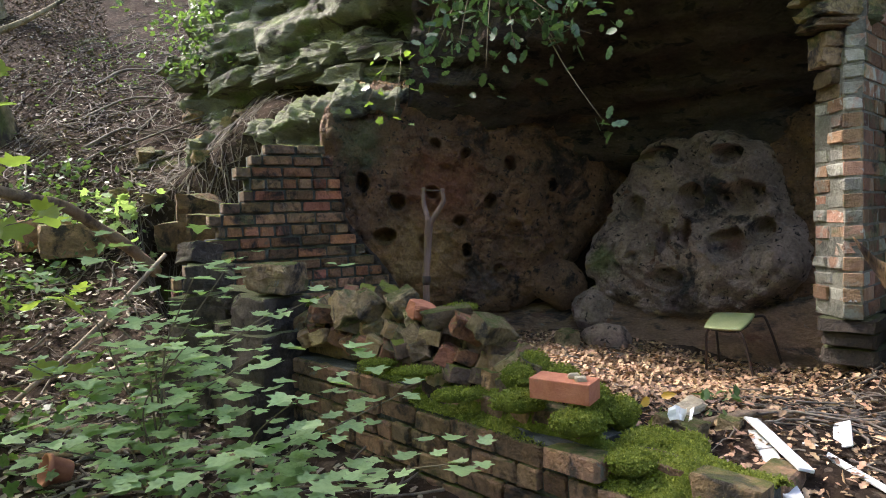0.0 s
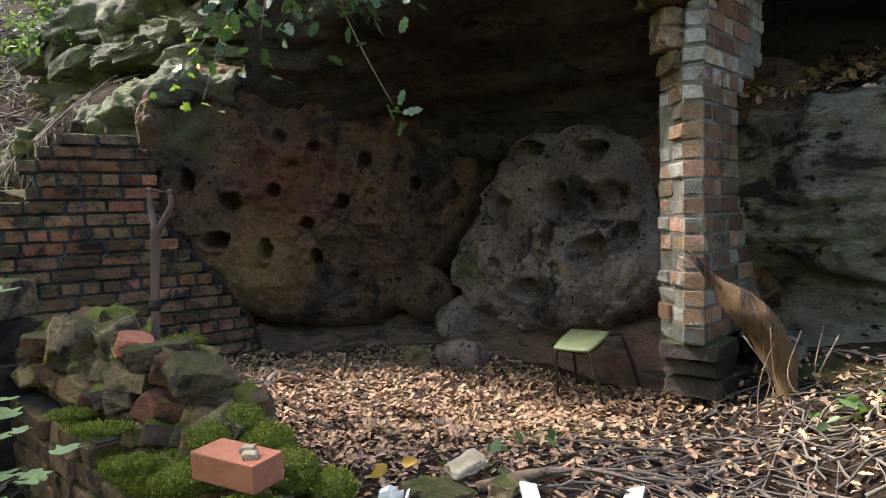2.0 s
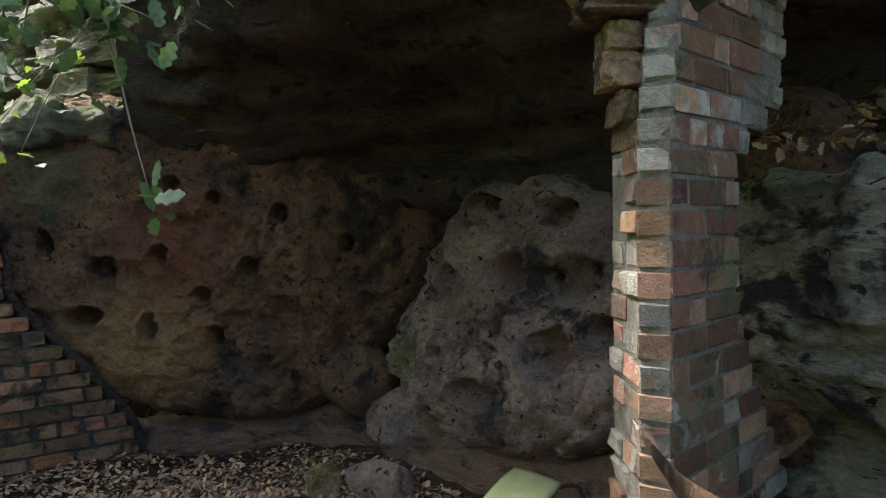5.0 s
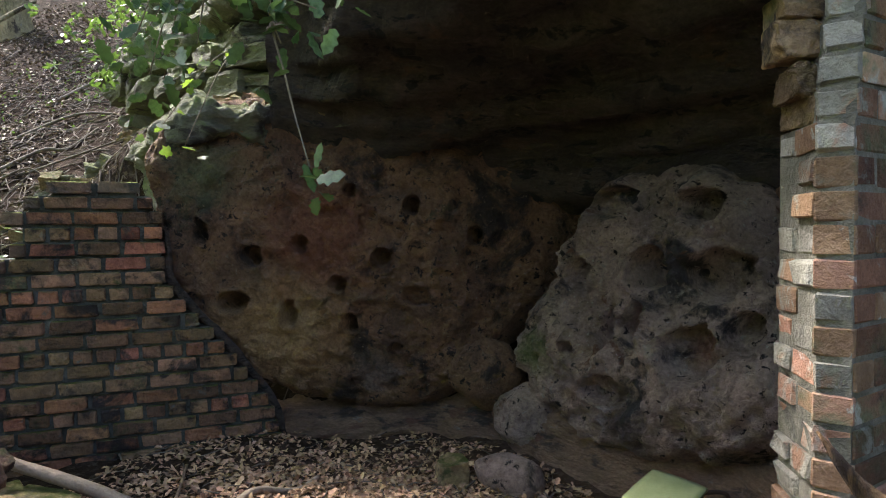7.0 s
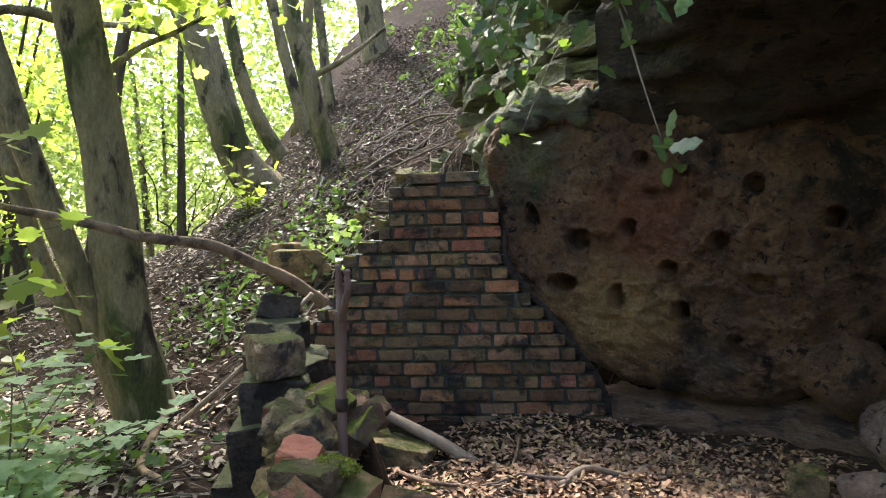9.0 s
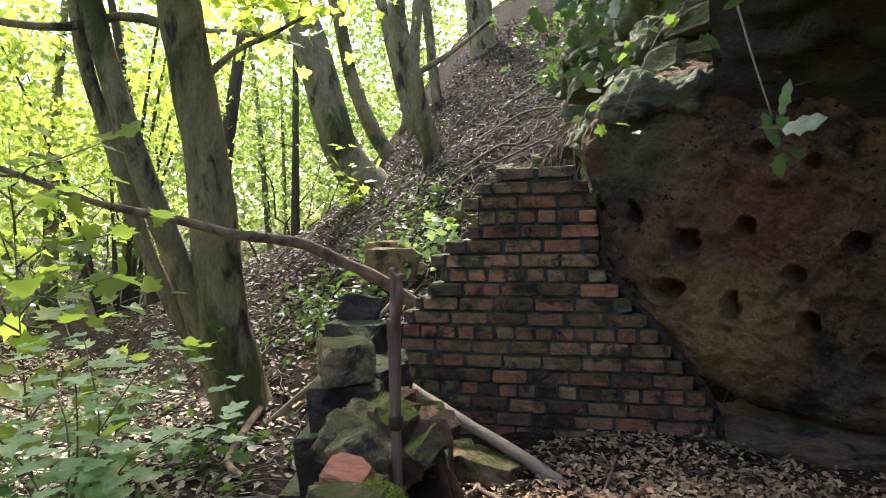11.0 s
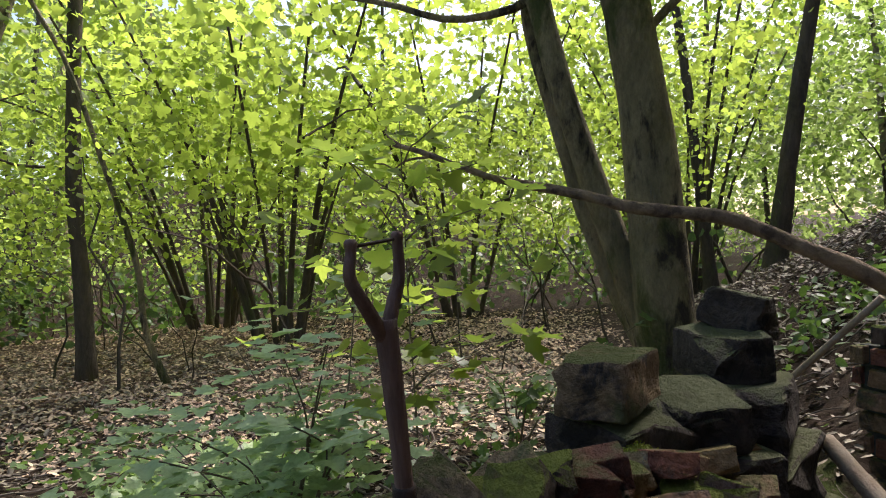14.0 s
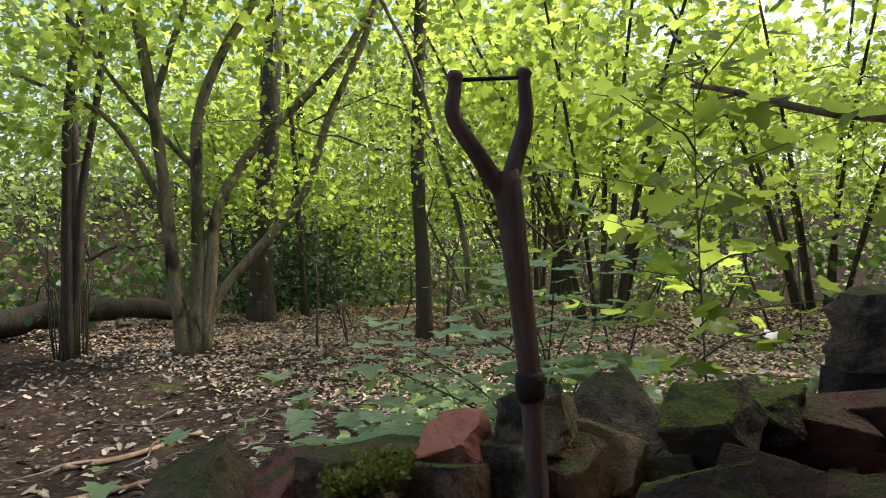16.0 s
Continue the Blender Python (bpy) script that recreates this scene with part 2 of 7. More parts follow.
M_stone = mat("rubble_stone", (0.220, 0.151, 0.080), (0.399, 0.292, 0.158), 7, 0.9, [((0.11, 0.12, 0.05), 4, 0.52, 0.65), ((0.055, 0.047, 0.04), 7, 0.5, 0.66), ((0.24, 0.22, 0.17), 13, 0.62, 0.7)], 1.0, 48, 0.7, vary=0.45, top=((0.085, 0.105, 0.02), 0.7, 1.1), relief=0.035)
M_brick_tan = mat("lichened_tan_brick", (0.310, 0.182, 0.087), (0.501, 0.329, 0.175), 7, 0.9, [((0.16, 0.17, 0.08), 4, 0.55, 0.68), ((0.07, 0.055, 0.045), 6, 0.54, 0.66), ((0.30, 0.28, 0.22), 9, 0.64, 0.72)], 0.9, 60, 0.6, vary=0.4, top=((0.12, 0.14, 0.03), 0.7, 1.1), relief=0.03)
M_moss = mat("moss", (0.112, 0.147, 0.014), (0.232, 0.270, 0.034), 22, 0.95, [((0.10, 0.085, 0.03), 9, 0.6, 0.72)], 1.0, 160, 0.6)
M_mosstuft = leaf_mat("moss_tufts", (0.09, 0.125, 0.014), (0.28, 0.32, 0.045), (0.30, 0.36, 0.05), 0.3, 0.7)
M_orange = mat("new_orange_brick", (0.340, 0.122, 0.067), (0.425, 0.171, 0.095), 14, 0.85, [((0.30, 0.16, 0.10), 5, 0.6, 0.72)], 0.3, 140, 0.3)
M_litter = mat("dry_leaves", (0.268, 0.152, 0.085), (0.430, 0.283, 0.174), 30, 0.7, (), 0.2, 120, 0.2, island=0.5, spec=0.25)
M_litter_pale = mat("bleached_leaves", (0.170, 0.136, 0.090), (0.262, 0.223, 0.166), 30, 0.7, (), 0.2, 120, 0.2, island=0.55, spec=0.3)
# brighter copy of the dry leaves: the terrace's sunlight put into their colour
M_litter_sunlit = mat("sunlit_dry_leaves", (0.42, 0.29, 0.19), (0.62, 0.46, 0.32), 30, 0.7, (), 0.2, 120, 0.2, island=0.5, spec=0.3)
M_twig = mat("dead_twigs", (0.083, 0.066, 0.052), (0.179, 0.151, 0.117), 12, 0.85, (), 0.4, 90, 0.4, island=0.35)
M_bark = mat("smooth_grey_bark", (0.198, 0.166, 0.087), (0.361, 0.300, 0.171), 5, 0.85, [((0.085, 0.10, 0.032), 2.2, 0.5, 0.62), ((0.045, 0.035, 0.026), 3.5, 0.54, 0.64), ((0.20, 0.19, 0.15), 9, 0.62, 0.7)], 1.0, 42, 0.7, stretch=(1, 1, 0.45), relief=0.04)
M_bark_dark = mat("dark_bark", (0.050, 0.041, 0.029), (0.112, 0.090, 0.061), 6, 0.9, [((0.08, 0.09, 0.035), 2.5, 0.55, 0.7)], 0.8, 45, 0.5, stretch=(1, 1, 0.35))
M_wood_pale = mat("peeled_branch", (0.240, 0.180, 0.119), (0.336, 0.271, 0.196), 9, 0.75, [((0.18, 0.11, 0.065), 5, 0.56, 0.7)], 0.5, 60, 0.4)
M_wood_branch = mat("dead_branch_bark", (0.176, 0.119, 0.075), (0.324, 0.231, 0.144), 9, 0.85, [((0.09, 0.06, 0.045), 6, 0.5, 0.66)], 0.7, 60, 0.4)
M_rotten = mat("rotten_wood", (0.14, 0.08, 0.038), (0.28, 0.17, 0.08), 7, 0.9, [((0.34, 0.20, 0.085), 5, 0.6, 0.7), ((0.05, 0.032, 0.022), 4, 0.52, 0.64)], 1.0, 55, 0.5, stretch=(3, 3, 0.6))
M_white = mat("flaking_white_paint", (0.510, 0.518, 0.493), (0.629, 0.637, 0.612), 10, 0.6, [((0.36, 0.34, 0.29), 8, 0.6, 0.72)], 0.3, 60, 0.2)
M_paper = mat("torn_paper", (0.62, 0.63, 0.60), (0.72, 0.73, 0.70), 20, 0.8, (), 0.1, 90, 0.1)
M_seat = mat("faded_green_plastic", (0.22, 0.27, 0.12), (0.28, 0.32, 0.16), 9, 0.55, [((0.13, 0.15, 0.06), 16, 0.62, 0.74)], 0.15, 90, 0.15)
M_tube = mat("rusted_dark_steel", (0.03, 0.024, 0.02), (0.07, 0.042, 0.03), 18, 0.6, [((0.15, 0.07, 0.035), 12, 0.62, 0.72)], 0.3, 120, 0.3, metal=0.3)
M_ash = mat("old_ash_handle", (0.109, 0.066, 0.050), (0.195, 0.128, 0.102), 9, 0.7, [((0.08, 0.05, 0.04), 7, 0.55, 0.7)], 0.4, 60, 0.35, stretch=(3, 3, 0.4))
M_terra = mat("terracotta", (0.36, 0.14, 0.08), (0.44, 0.19, 0.11), 12, 0.85, [((0.22, 0.11, 0.07), 6, 0.55, 0.7)], 0.2, 80, 0.25)
M_cutwood = mat("split_pale_wood", (0.34, 0.28, 0.18), (0.48, 0.41, 0.28), 9, 0.75, [((0.3, 0.22, 0.13), 8, 0.6, 0.72)], 0.5, 60, 0.3)
M_leaf = leaf_mat("sycamore_leaf", (0.10, 0.16, 0.055), (0.17, 0.25, 0.085), (0.26, 0.42, 0.05), 0.4)
# leaf colour made paler to stand in for the sky reflected on it
M_leaf_sheen = leaf_mat("sky_sheen_sycamore_leaf", (0.25, 0.37, 0.16), (0.45, 0.58, 0.29), (0.38, 0.56, 0.13), 0.38)
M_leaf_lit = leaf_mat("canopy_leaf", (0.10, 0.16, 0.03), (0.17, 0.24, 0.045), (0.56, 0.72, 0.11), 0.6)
M_leaf_far = leaf_mat("far_leaf", (0.06, 0.10, 0.025), (0.20, 0.27, 0.07), (0.40, 0.54, 0.14), 0.55)
M_holly = leaf_mat("holly_leaf", (0.035, 0.075, 0.03), (0.10, 0.17, 0.075), (0.10, 0.20, 0.045), 0.2, 0.45)
M_weed = leaf_mat("weed_leaf", (0.06, 0.11, 0.035), (0.12, 0.19, 0.06), (0.15, 0.27, 0.045), 0.3)
M_yellow = leaf_mat("yellow_leaf", (0.55, 0.36, 0.05), (0.55, 0.28, 0.04), (0.6, 0.4, 0.05), 0.3)
M_stem = mat("young_stem", (0.10, 0.085, 0.055), (0.20, 0.16, 0.10), 12, 0.8, (), 0.4, 80, 0.3)


# ---- mesh tools ----
def obj(name, bm, material, smooth=False):
    me = bpy.data.meshes.new(name)
    bm.normal_update()
    bm.to_mesh(me)
    bm.free()
    me.materials.append(material)
    if smooth:
        me.polygons.foreach_set("use_smooth", [True] * len(me.polygons))
    return new(name, me)


def attach(ob, parent):
    """Makes ob a part of parent without moving it."""
    ob.parent = parent
    ob.matrix_parent_inverse = parent.matrix_basis.inverted() if parent.parent is None else Matrix()
    return ob


def part(name, bm, material, parent, label="", smooth=False):
    ob = attach(obj(name, bm, material, smooth), parent)
    if label:
        tagged(ob, label)
    return ob


def holder(name, label, category, group="", kind="", at=(0, 0, 0)):
    ob = new(name)
    ob.empty_display_size = 0.1
    ob.matrix_world = Matrix.Translation(at)
    return tagged(ob, label, category, group, kind)


def mesh_np(name, V, F, material, smooth=False):
    """A mesh from arrays: V (n, 3) and faces F (m, k), all with k corners."""
    V, F = np.asarray(V, np.float32), np.asarray(F, np.int32)
    me = bpy.data.meshes.new(name)
    me.vertices.add(len(V))
    me.vertices.foreach_set("co", V.ravel())
    me.loops.add(F.size)
    me.loops.foreach_set("vertex_index", F.ravel())
    me.polygons.add(len(F))
    me.polygons.foreach_set("loop_start", np.arange(0, F.size, F.shape[1], dtype=np.int32))
    me.update(calc_edges=True)
    if smooth:
        me.polygons.foreach_set("use_smooth", [True] * len(F))
    me.materials.append(material)
    return new(name, me)


def grid_faces(nu, nv, wrap=False):
    u = np.arange(nu if wrap else nu - 1)
    v = np.arange(nv - 1)
    U, W = np.meshgrid(u, v, indexing="ij")
    U2 = (U + 1) % nu
    return np.stack([U * nv + W, U2 * nv + W, U2 * nv + W + 1, U * nv + W + 1], -1).reshape(-1, 4)


def smooth01(e0, e1, x):
    t = np.clip((x - e0) / (e1 - e0), 0, 1)
    return t * t * (3 - 2 * t)


def fbm(P, scale, octaves=4, seed=0.0, gain=0.5):
    """Smooth fractal value noise on points P (n, 3), about -1 to 1."""
    P = np.asarray(P, float) * scale + seed * 17.13
    out, amp, tot = np.zeros(len(P)), 1.0, 0.0
    for o in range(octaves):
        i = np.floor(P).astype(np.int64)
        f = P - i
        f = f * f * (3 - 2 * f)
        acc = np.zeros(len(P))
        for dx in (0, 1):
            for dy in (0, 1):
                for dz in (0, 1):
                    h = (i[:, 0] + dx) * 374761393 + (i[:, 1] + dy) * 668265263 + (i[:, 2] + dz) * 2147483647 + o * 1013904223
                    h = (h ^ (h >> 13)) * 1274126177
                    h = ((h ^ (h >> 16)) & 0xFFFF) / 32767.5 - 1
                    w = (f[:, 0] if dx else 1 - f[:, 0]) * (f[:, 1] if dy else 1 - f[:, 1]) * (f[:, 2] if dz else 1 - f[:, 2])
                    acc += h * w
        out += amp * acc
        tot += amp
        amp *= gain
        P = P * 2.03 + 11.7
    return out / tot * 1.6


def tube_arrays(pts, radii, sides=8, wob=0.0, seed=0.0, flat=1.0):
    """A tapered tube along points; ends closed by narrowing."""
    P = np.array(pts, float)
    R = np.array(radii, float)
    n = len(P)
    T = np.gradient(P, axis=0)
    T /= np.linalg.norm(T, axis=1)[:, None] + 1e-9
    ref = np.array([0, 0, 1.0]) if abs(T[:, 2]).mean() < 0.8 else np.array([1.0, 0, 0])
    A = np.cross(T, ref)
    A /= np.linalg.norm(A, axis=1)[:, None] + 1e-9
    B = np.cross(T, A)
    th = np.linspace(0, 2 * np.pi, sides, endpoint=False)
    V = P[:, None, :] + R[:, None, None] * (np.cos(th)[None, :, None] * A[:, None, :] + flat * np.sin(th)[None, :, None] * B[:, None, :])
    if wob:
        q = V.reshape(-1, 3)
        k = fbm(q, 6.0, 3, seed).reshape(n, sides)
        V = P[:, None, :] + (V - P[:, None, :]) * (1 + wob * k)[:, :, None]
    V = np.concatenate([V.reshape(-1, 3), P[:1], P[-1:]])
    F = []
    for i in range(n - 1):
        for j in range(sides):
            a, b = i * sides + j, i * sides + (j + 1) % sides
            F.append((a, b, b + sides, a + sides))
    for j in range(sides):
        F.append((n * sides, (j + 1) % sides, j, n * sides))
        e = (n - 1) * sides
        F.append((n * sides + 1, e + j, e + (j + 1) % sides, n * sides + 1))
    return V, F


def curve_pts(ctrl, n):
    """Catmull-Rom through control points, n samples."""
    C = np.array(ctrl, float)
    C = np.vstack([2 * C[0] - C[1], C, 2 * C[-1] - C[-2]])
    out = []
    for t in np.linspace(0, len(C) - 3 - 1e-6, n):
        i = int(t)
        f = t - i
        p0, p1, p2, p3 = C[i:i + 4]
        out.append(0.5 * (2 * p1 + (p2 - p0) * f + (2 * p0 - 5 * p1 + 4 * p2 - p3) * f * f + (3 * p1 - p0 - 3 * p2 + p3) * f ** 3))
    return np.array(out)


def tube_bm(bm, pts, radii, sides=8, wob=0.0, seed=0.0, flat=1.0):
    V, F = tube_arrays(pts, radii, sides, wob, seed, flat)
    vs = [bm.verts.new(v) for v in V]
    for f in F:
        k = list(dict.fromkeys(f))
        try:
            bm.faces.new([vs[i] for i in k])
        except ValueError:
            pass
    return bm


def limb(name, ctrl, r0, r1, material, parent=None, n=16, sides=8, wob=0.15, seed=0.0, flat=1.0, label="", flare=0.0):
    """A natural tapered stem along control points."""
    P = curve_pts(ctrl, n)
    s = np.linspace(0, 1, n)
    R = r0 + (r1 - r0) * s
    if flare:
        R = R * (1 + flare * np.exp(-s * n / 2.2))
    bm = tube_bm(bmesh.new(), P, R, sides, wob, seed, flat)
    ob = obj(name, bm, material, True)
    if parent is not None:
        attach(ob, parent)
    if label:
        tagged(ob, label)
    return ob


HALF = {
    "maple": [(0, 0), (0.22, -0.10), (0.50, 0.06), (0.36, 0.28), (0.62, 0.55), (0.27, 0.58), (0.20, 0.82), (0, 1.0)],
    "oak": [(0, 0), (0.13, 0.14), (0.25, 0.36), (0.15, 0.46), (0.28, 0.68), (0.14, 0.86), (0, 1.0)],
    "holly": [(0, 0), (0.2, 0.12), (0.16, 0.28), (0.30, 0.42), (0.2, 0.58), (0.24, 0.74), (0, 1.0)],
    "plain": [(0, 0), (0.22, 0.25), (0.25, 0.55), (0.12, 0.82), (0, 1.0)],
    "far": [(0, 0), (0.38, 0.3), (0.28, 0.75), (0, 1.0)],
}


def leaves(name, pos, size, shape, material, flat=0.6, fold=0.25, curl=0.15, rng=None, aim=None):
    """One mesh of many folded leaves. flat: 1 lies level, 0 points anywhere. aim: directions of the midribs (n, 3)."""
    rng = rng or np.random.default_rng(1)
    pos = np.asarray(pos, float)
    n = len(pos)
    size = np.broadcast_to(np.asarray(size, float), (n,))
    h = HALF[shape]
    k = len(h)
    right = np.array([(x, y) for x, y in h])
    left = np.array([(-x, y) for x, y in h[1:-1]])
    tpl = np.vstack([right, left])
    nrm = rng.normal(size=(n, 3)) * (1 - flat) + np.array([0, 0, 1.0]) * flat
    nrm /= np.linalg.norm(nrm, axis=1)[:, None]
    d = rng.normal(size=(n, 3)) if aim is None else np.asarray(aim, float) + 0.25 * rng.normal(size=(n, 3))
    d -= (d * nrm).sum(1)[:, None] * nrm
    d /= np.linalg.norm(d, axis=1)[:, None] + 1e-9
    sd = np.cross(d, nrm)
    fo = fold * rng.uniform(0.3, 1.5, n)
    cu = curl * rng.uniform(-1.2, 1.2, n)
    V = pos[:, None, :] + size[:, None, None] * (tpl[None, :, 0:1] * sd[:, None, :] + tpl[None, :, 1:2] * d[:, None, :]
                                                   + (np.abs(tpl[None, :, 0:1]) * fo[:, None, None] - cu[:, None, None] * tpl[None, :, 1:2] ** 2) * nrm[:, None, :])
    m = len(tpl)
    f1 = list(range(k))
    f2 = [k - 1] + [k + i for i in range(k - 3, -1, -1)] + [0]
    base = (np.arange(n) * m)[:, None]
    F = np.concatenate([base + np.array(f1)[None], base + np.array(f2)[None]])
    return mesh_np(name, V.reshape(-1, 3), F, material)


def rock_bm(size, seed, rough=0.16, cuts=3, sub=2):
    """An angular stone: a jittered block cut by planes, then roughened."""
    rng = random.Random(seed)
    bm = bmesh.new()
    bmesh.ops.create_cube(bm, size=1.0)
    for _ in range(cuts):
        n = Vector((rng.uniform(-1, 1), rng.uniform(-1, 1), rng.uniform(-0.6, 1))).normalized()
        g = bmesh.ops.bisect_plane(bm, geom=bm.verts[:] + bm.edges[:] + bm.faces[:], plane_co=n * rng.uniform(0.44, 0.56), plane_no=n, clear_outer=True)
        ed = [e for e in g["geom_cut"] if isinstance(e, bmesh.types.BMEdge)]
        if ed:
            bmesh.ops.contextual_create(bm, geom=ed)
    bmesh.ops.triangulate(bm, faces=bm.faces[:])
    bmesh.ops.subdivide_edges(bm, edges=bm.edges[:], cuts=sub + 2, use_grid_fill=True)
    for _ in range(1):
        bmesh.ops.smooth_vert(bm, verts=bm.verts[:], factor=0.12, use_axis_x=True, use_axis_y=True, use_axis_z=True)
    for v in bm.verts:
        q = v.co * 2.2 + Vector((seed * 3.1, seed * 1.7, 0))
        w = v.co * 8.0 + Vector((seed * 1.3, 0, seed * 2.1))
        v.co += Vector((noise.noise(q), noise.noise(q + Vector((9, 0, 0))), noise.noise(q + Vector((0, 9, 0))))) * rough
        v.co += Vector((noise.noise(w), noise.noise(w + Vector((9, 0, 0))), noise.noise(w + Vector((0, 9, 0))))) * rough * 0.5
        v.co = Vector((v.co.x * size[0], v.co.y * size[1], v.co.z * size[2])) * 1.06
    return bm


def chipped_bm(size, seed, bev=0.09, rough=0.05, chips=2):
    """A squared block with rounded arrises, a few broken corners and a worn skin."""
    rng = random.Random(seed)
    bm = bmesh.new()
    bmesh.ops.create_cube(bm, size=1.0)
    for v in bm.verts:
        v.co += Vector((rng.uniform(-1, 1), rng.uniform(-1, 1), rng.uniform(-1, 1))) * 0.05
    for _ in range(chips):
        n = Vector((rng.choice((-1, 1)) * rng.uniform(0.3, 1), rng.choice((-1, 1)) * rng.uniform(0.3, 1), rng.choice((-1, 1)) * rng.uniform(0.3, 1))).normalized()
        g = bmesh.ops.bisect_plane(bm, geom=bm.verts[:] + bm.edges[:] + bm.faces[:], plane_co=n * rng.uniform(0.56, 0.72), plane_no=n, clear_outer=True)
        ed = [e for e in g["geom_cut"] if isinstance(e, bmesh.types.BMEdge)]
        if ed:
            bmesh.ops.contextual_create(bm, geom=ed)
    bmesh.ops.bevel(bm, geom=bm.edges[:], offset=bev * 0.6, segments=2, affect="EDGES", profile=0.6)
    bmesh.ops.triangulate(bm, faces=bm.faces[:])
    bmesh.ops.subdivide_edges(bm, edges=[e for e in bm.edges if e.calc_length() > 0.16], cuts=2, use_grid_fill=True)
    bmesh.ops.triangulate(bm, faces=bm.faces[:])
    for v in bm.verts:
        q = v.co * 3.0 + Vector((seed * 3.1, seed * 1.7, 0))
        w = v.co * 9.0 + Vector((seed * 1.3, 0, seed * 2.1))
        v.co += Vector((noise.noise(q), noise.noise(q + Vector((9, 0, 0))), noise.noise(q + Vector((0, 9, 0))))) * rough
        v.co += Vector((noise.noise(w), noise.noise(w + Vector((9, 0, 0))), noise.noise(w + Vector((0, 9, 0))))) * rough * 0.6
        v.co = Vector((v.co.x * size[0], v.co.y * size[1], v.co.z * size[2]))
    return bm


def brick_mesh(name, seed, jitter, material, bev=0.05):
    """A unit brick with worn edges, to be scaled by its object."""
    rng = random.Random(seed)
    bm = bmesh.new()
    bmesh.ops.create_cube(bm, size=1.0)
    bmesh.ops.bevel(bm, geom=bm.edges[:], offset=bev, segments=1, affect="EDGES", profile=0.5)
    for v in bm.verts:
        v.co += Vector((rng.uniform(-1, 1) * jitter * 0.5, rng.uniform(-1, 1) * jitter, rng.uniform(-1, 1) * jitter))
    me = bpy.data.meshes.new(name)
    bm.normal_update()
    bm.to_mesh(me)
    bm.free()
    me.materials.append(material)
    return me


def lay(me, name, parent, centre, along, size, tilt=0.0, roll=0.0):
    """One brick of a wall, as a part: centre, direction of its length in plan, size (length, depth, height)."""
    ob = new(name, me)
    a = math.atan2(along[1], along[0])
    attach(ob, parent)
    ob.matrix_basis = Matrix.LocRotScale(centre, Euler((roll, tilt, a)), size)
    return ob


# ---- ground ----
def ground_z(x, y):
    """Height of the ground: the cave floor, the wood's floor outside, the hillside and the far banks."""
    x, y = np.asarray(x, float), np.asarray(y, float)
    out = (5.0 - y) * 0.68 + (0.22 - x) * 0.73          # metres outside the low wall's face
    z = 0.03 - 0.10 * smooth01(-0.3, 0.3, out) - 0.22 * smooth01(0.5, 5.0, out)
    z = z + 0.14 * np.exp(-((x - 1.95) ** 2 + (y - 4.6) ** 2) / 0.5) - 0.09 * np.exp(-((x - 2.3) ** 2 + (y - 6.3) ** 2) / 0.5)
    z = z + 0.05 * np.exp(-((x - 0.6) ** 2 + (y - 6.4) ** 2) / 0.5)
    z = z + 0.42 * smooth01(2.45, 3.5, x) * smooth01(6.3, 5.4, y)
    # hillside to the north, steeper by the rock
    hill = 0.62 * np.clip(y - 6.3, 0, None) + 0.75 * smooth01(-2.2, -0.8, x) * smooth01(7.6, 8.6, y)
    w = smooth01(-1.0, -1.5, x + 0.55 * (y - 6.6)) + smooth01(7.9, 8.5, y)
    z = z + hill * np.clip(w, 0, 1) * (smooth01(-13.0, -3.0, x + 0.9 * np.clip(y - 10, 0, 8)) * 0.98 + 0.02)
    # a dip past the leaf-strewn terrace and wooded banks beyond it
    d = np.hypot(x - 1.0, y - 5.5)
    sw = smooth01(-1.0, 1.0, -(y - 4.0) / 6.0)
    z = z - 0.7 * smooth01(11.0, 13.5, d) * sw * smooth01(19.0, 15.0, d) + 4.5 * smooth01(15, 36, d) * sw
    z = z - 1.0 * smooth01(9.0, 25.0, -x) * smooth01(9, 3, y) * (1 - sw)
    return z


def ground_noise(x, y):
    P = np.stack([x, y, np.zeros_like(x)], -1).reshape(-1, 3)
    near = np.clip(12.0 / (np.hypot(P[:, 0] - 1, P[:, 1] - 5) + 4), 0, 1)
    return (0.05 * fbm(P, 0.9, 3, 1) + 0.028 * fbm(P, 6.0, 4, 2) * near).reshape(np.shape(x))


def axis(a, b, step, far, grow=1.17):
    c = list(np.arange(a, b + 1e-6, step))
    s, lo, hi = step, [], []
    p = c[0]
    while p > -far:
        s *= grow
        p -= s
        lo.append(p)
    s, p = step, c[-1]
    while p < far:
        s *= grow
        p += s
        hi.append(p)
    return np.array(lo[::-1] + c + hi)


gx, gy = axis(-5.5, 4.0, 0.055, 900.0), axis(0.0, 12.5, 0.055, 900.0)
GX, GY = np.meshgrid(gx, gy, indexing="ij")
GZ = ground_z(GX, GY) + ground_noise(GX, GY)
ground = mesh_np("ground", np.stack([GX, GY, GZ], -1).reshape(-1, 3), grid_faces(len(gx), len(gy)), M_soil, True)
tagged(ground, "dark woodland soil strewn with leaf fragments and twigs", "ground", kind="structure")


def gz(x, y):
    x, y = np.atleast_1d(np.asarray(x, float)), np.atleast_1d(np.asarray(y, float))
    return ground_z(x, y) + ground_noise(x, y)


def g1(x, y):
    return float(gz(x, y)[0])


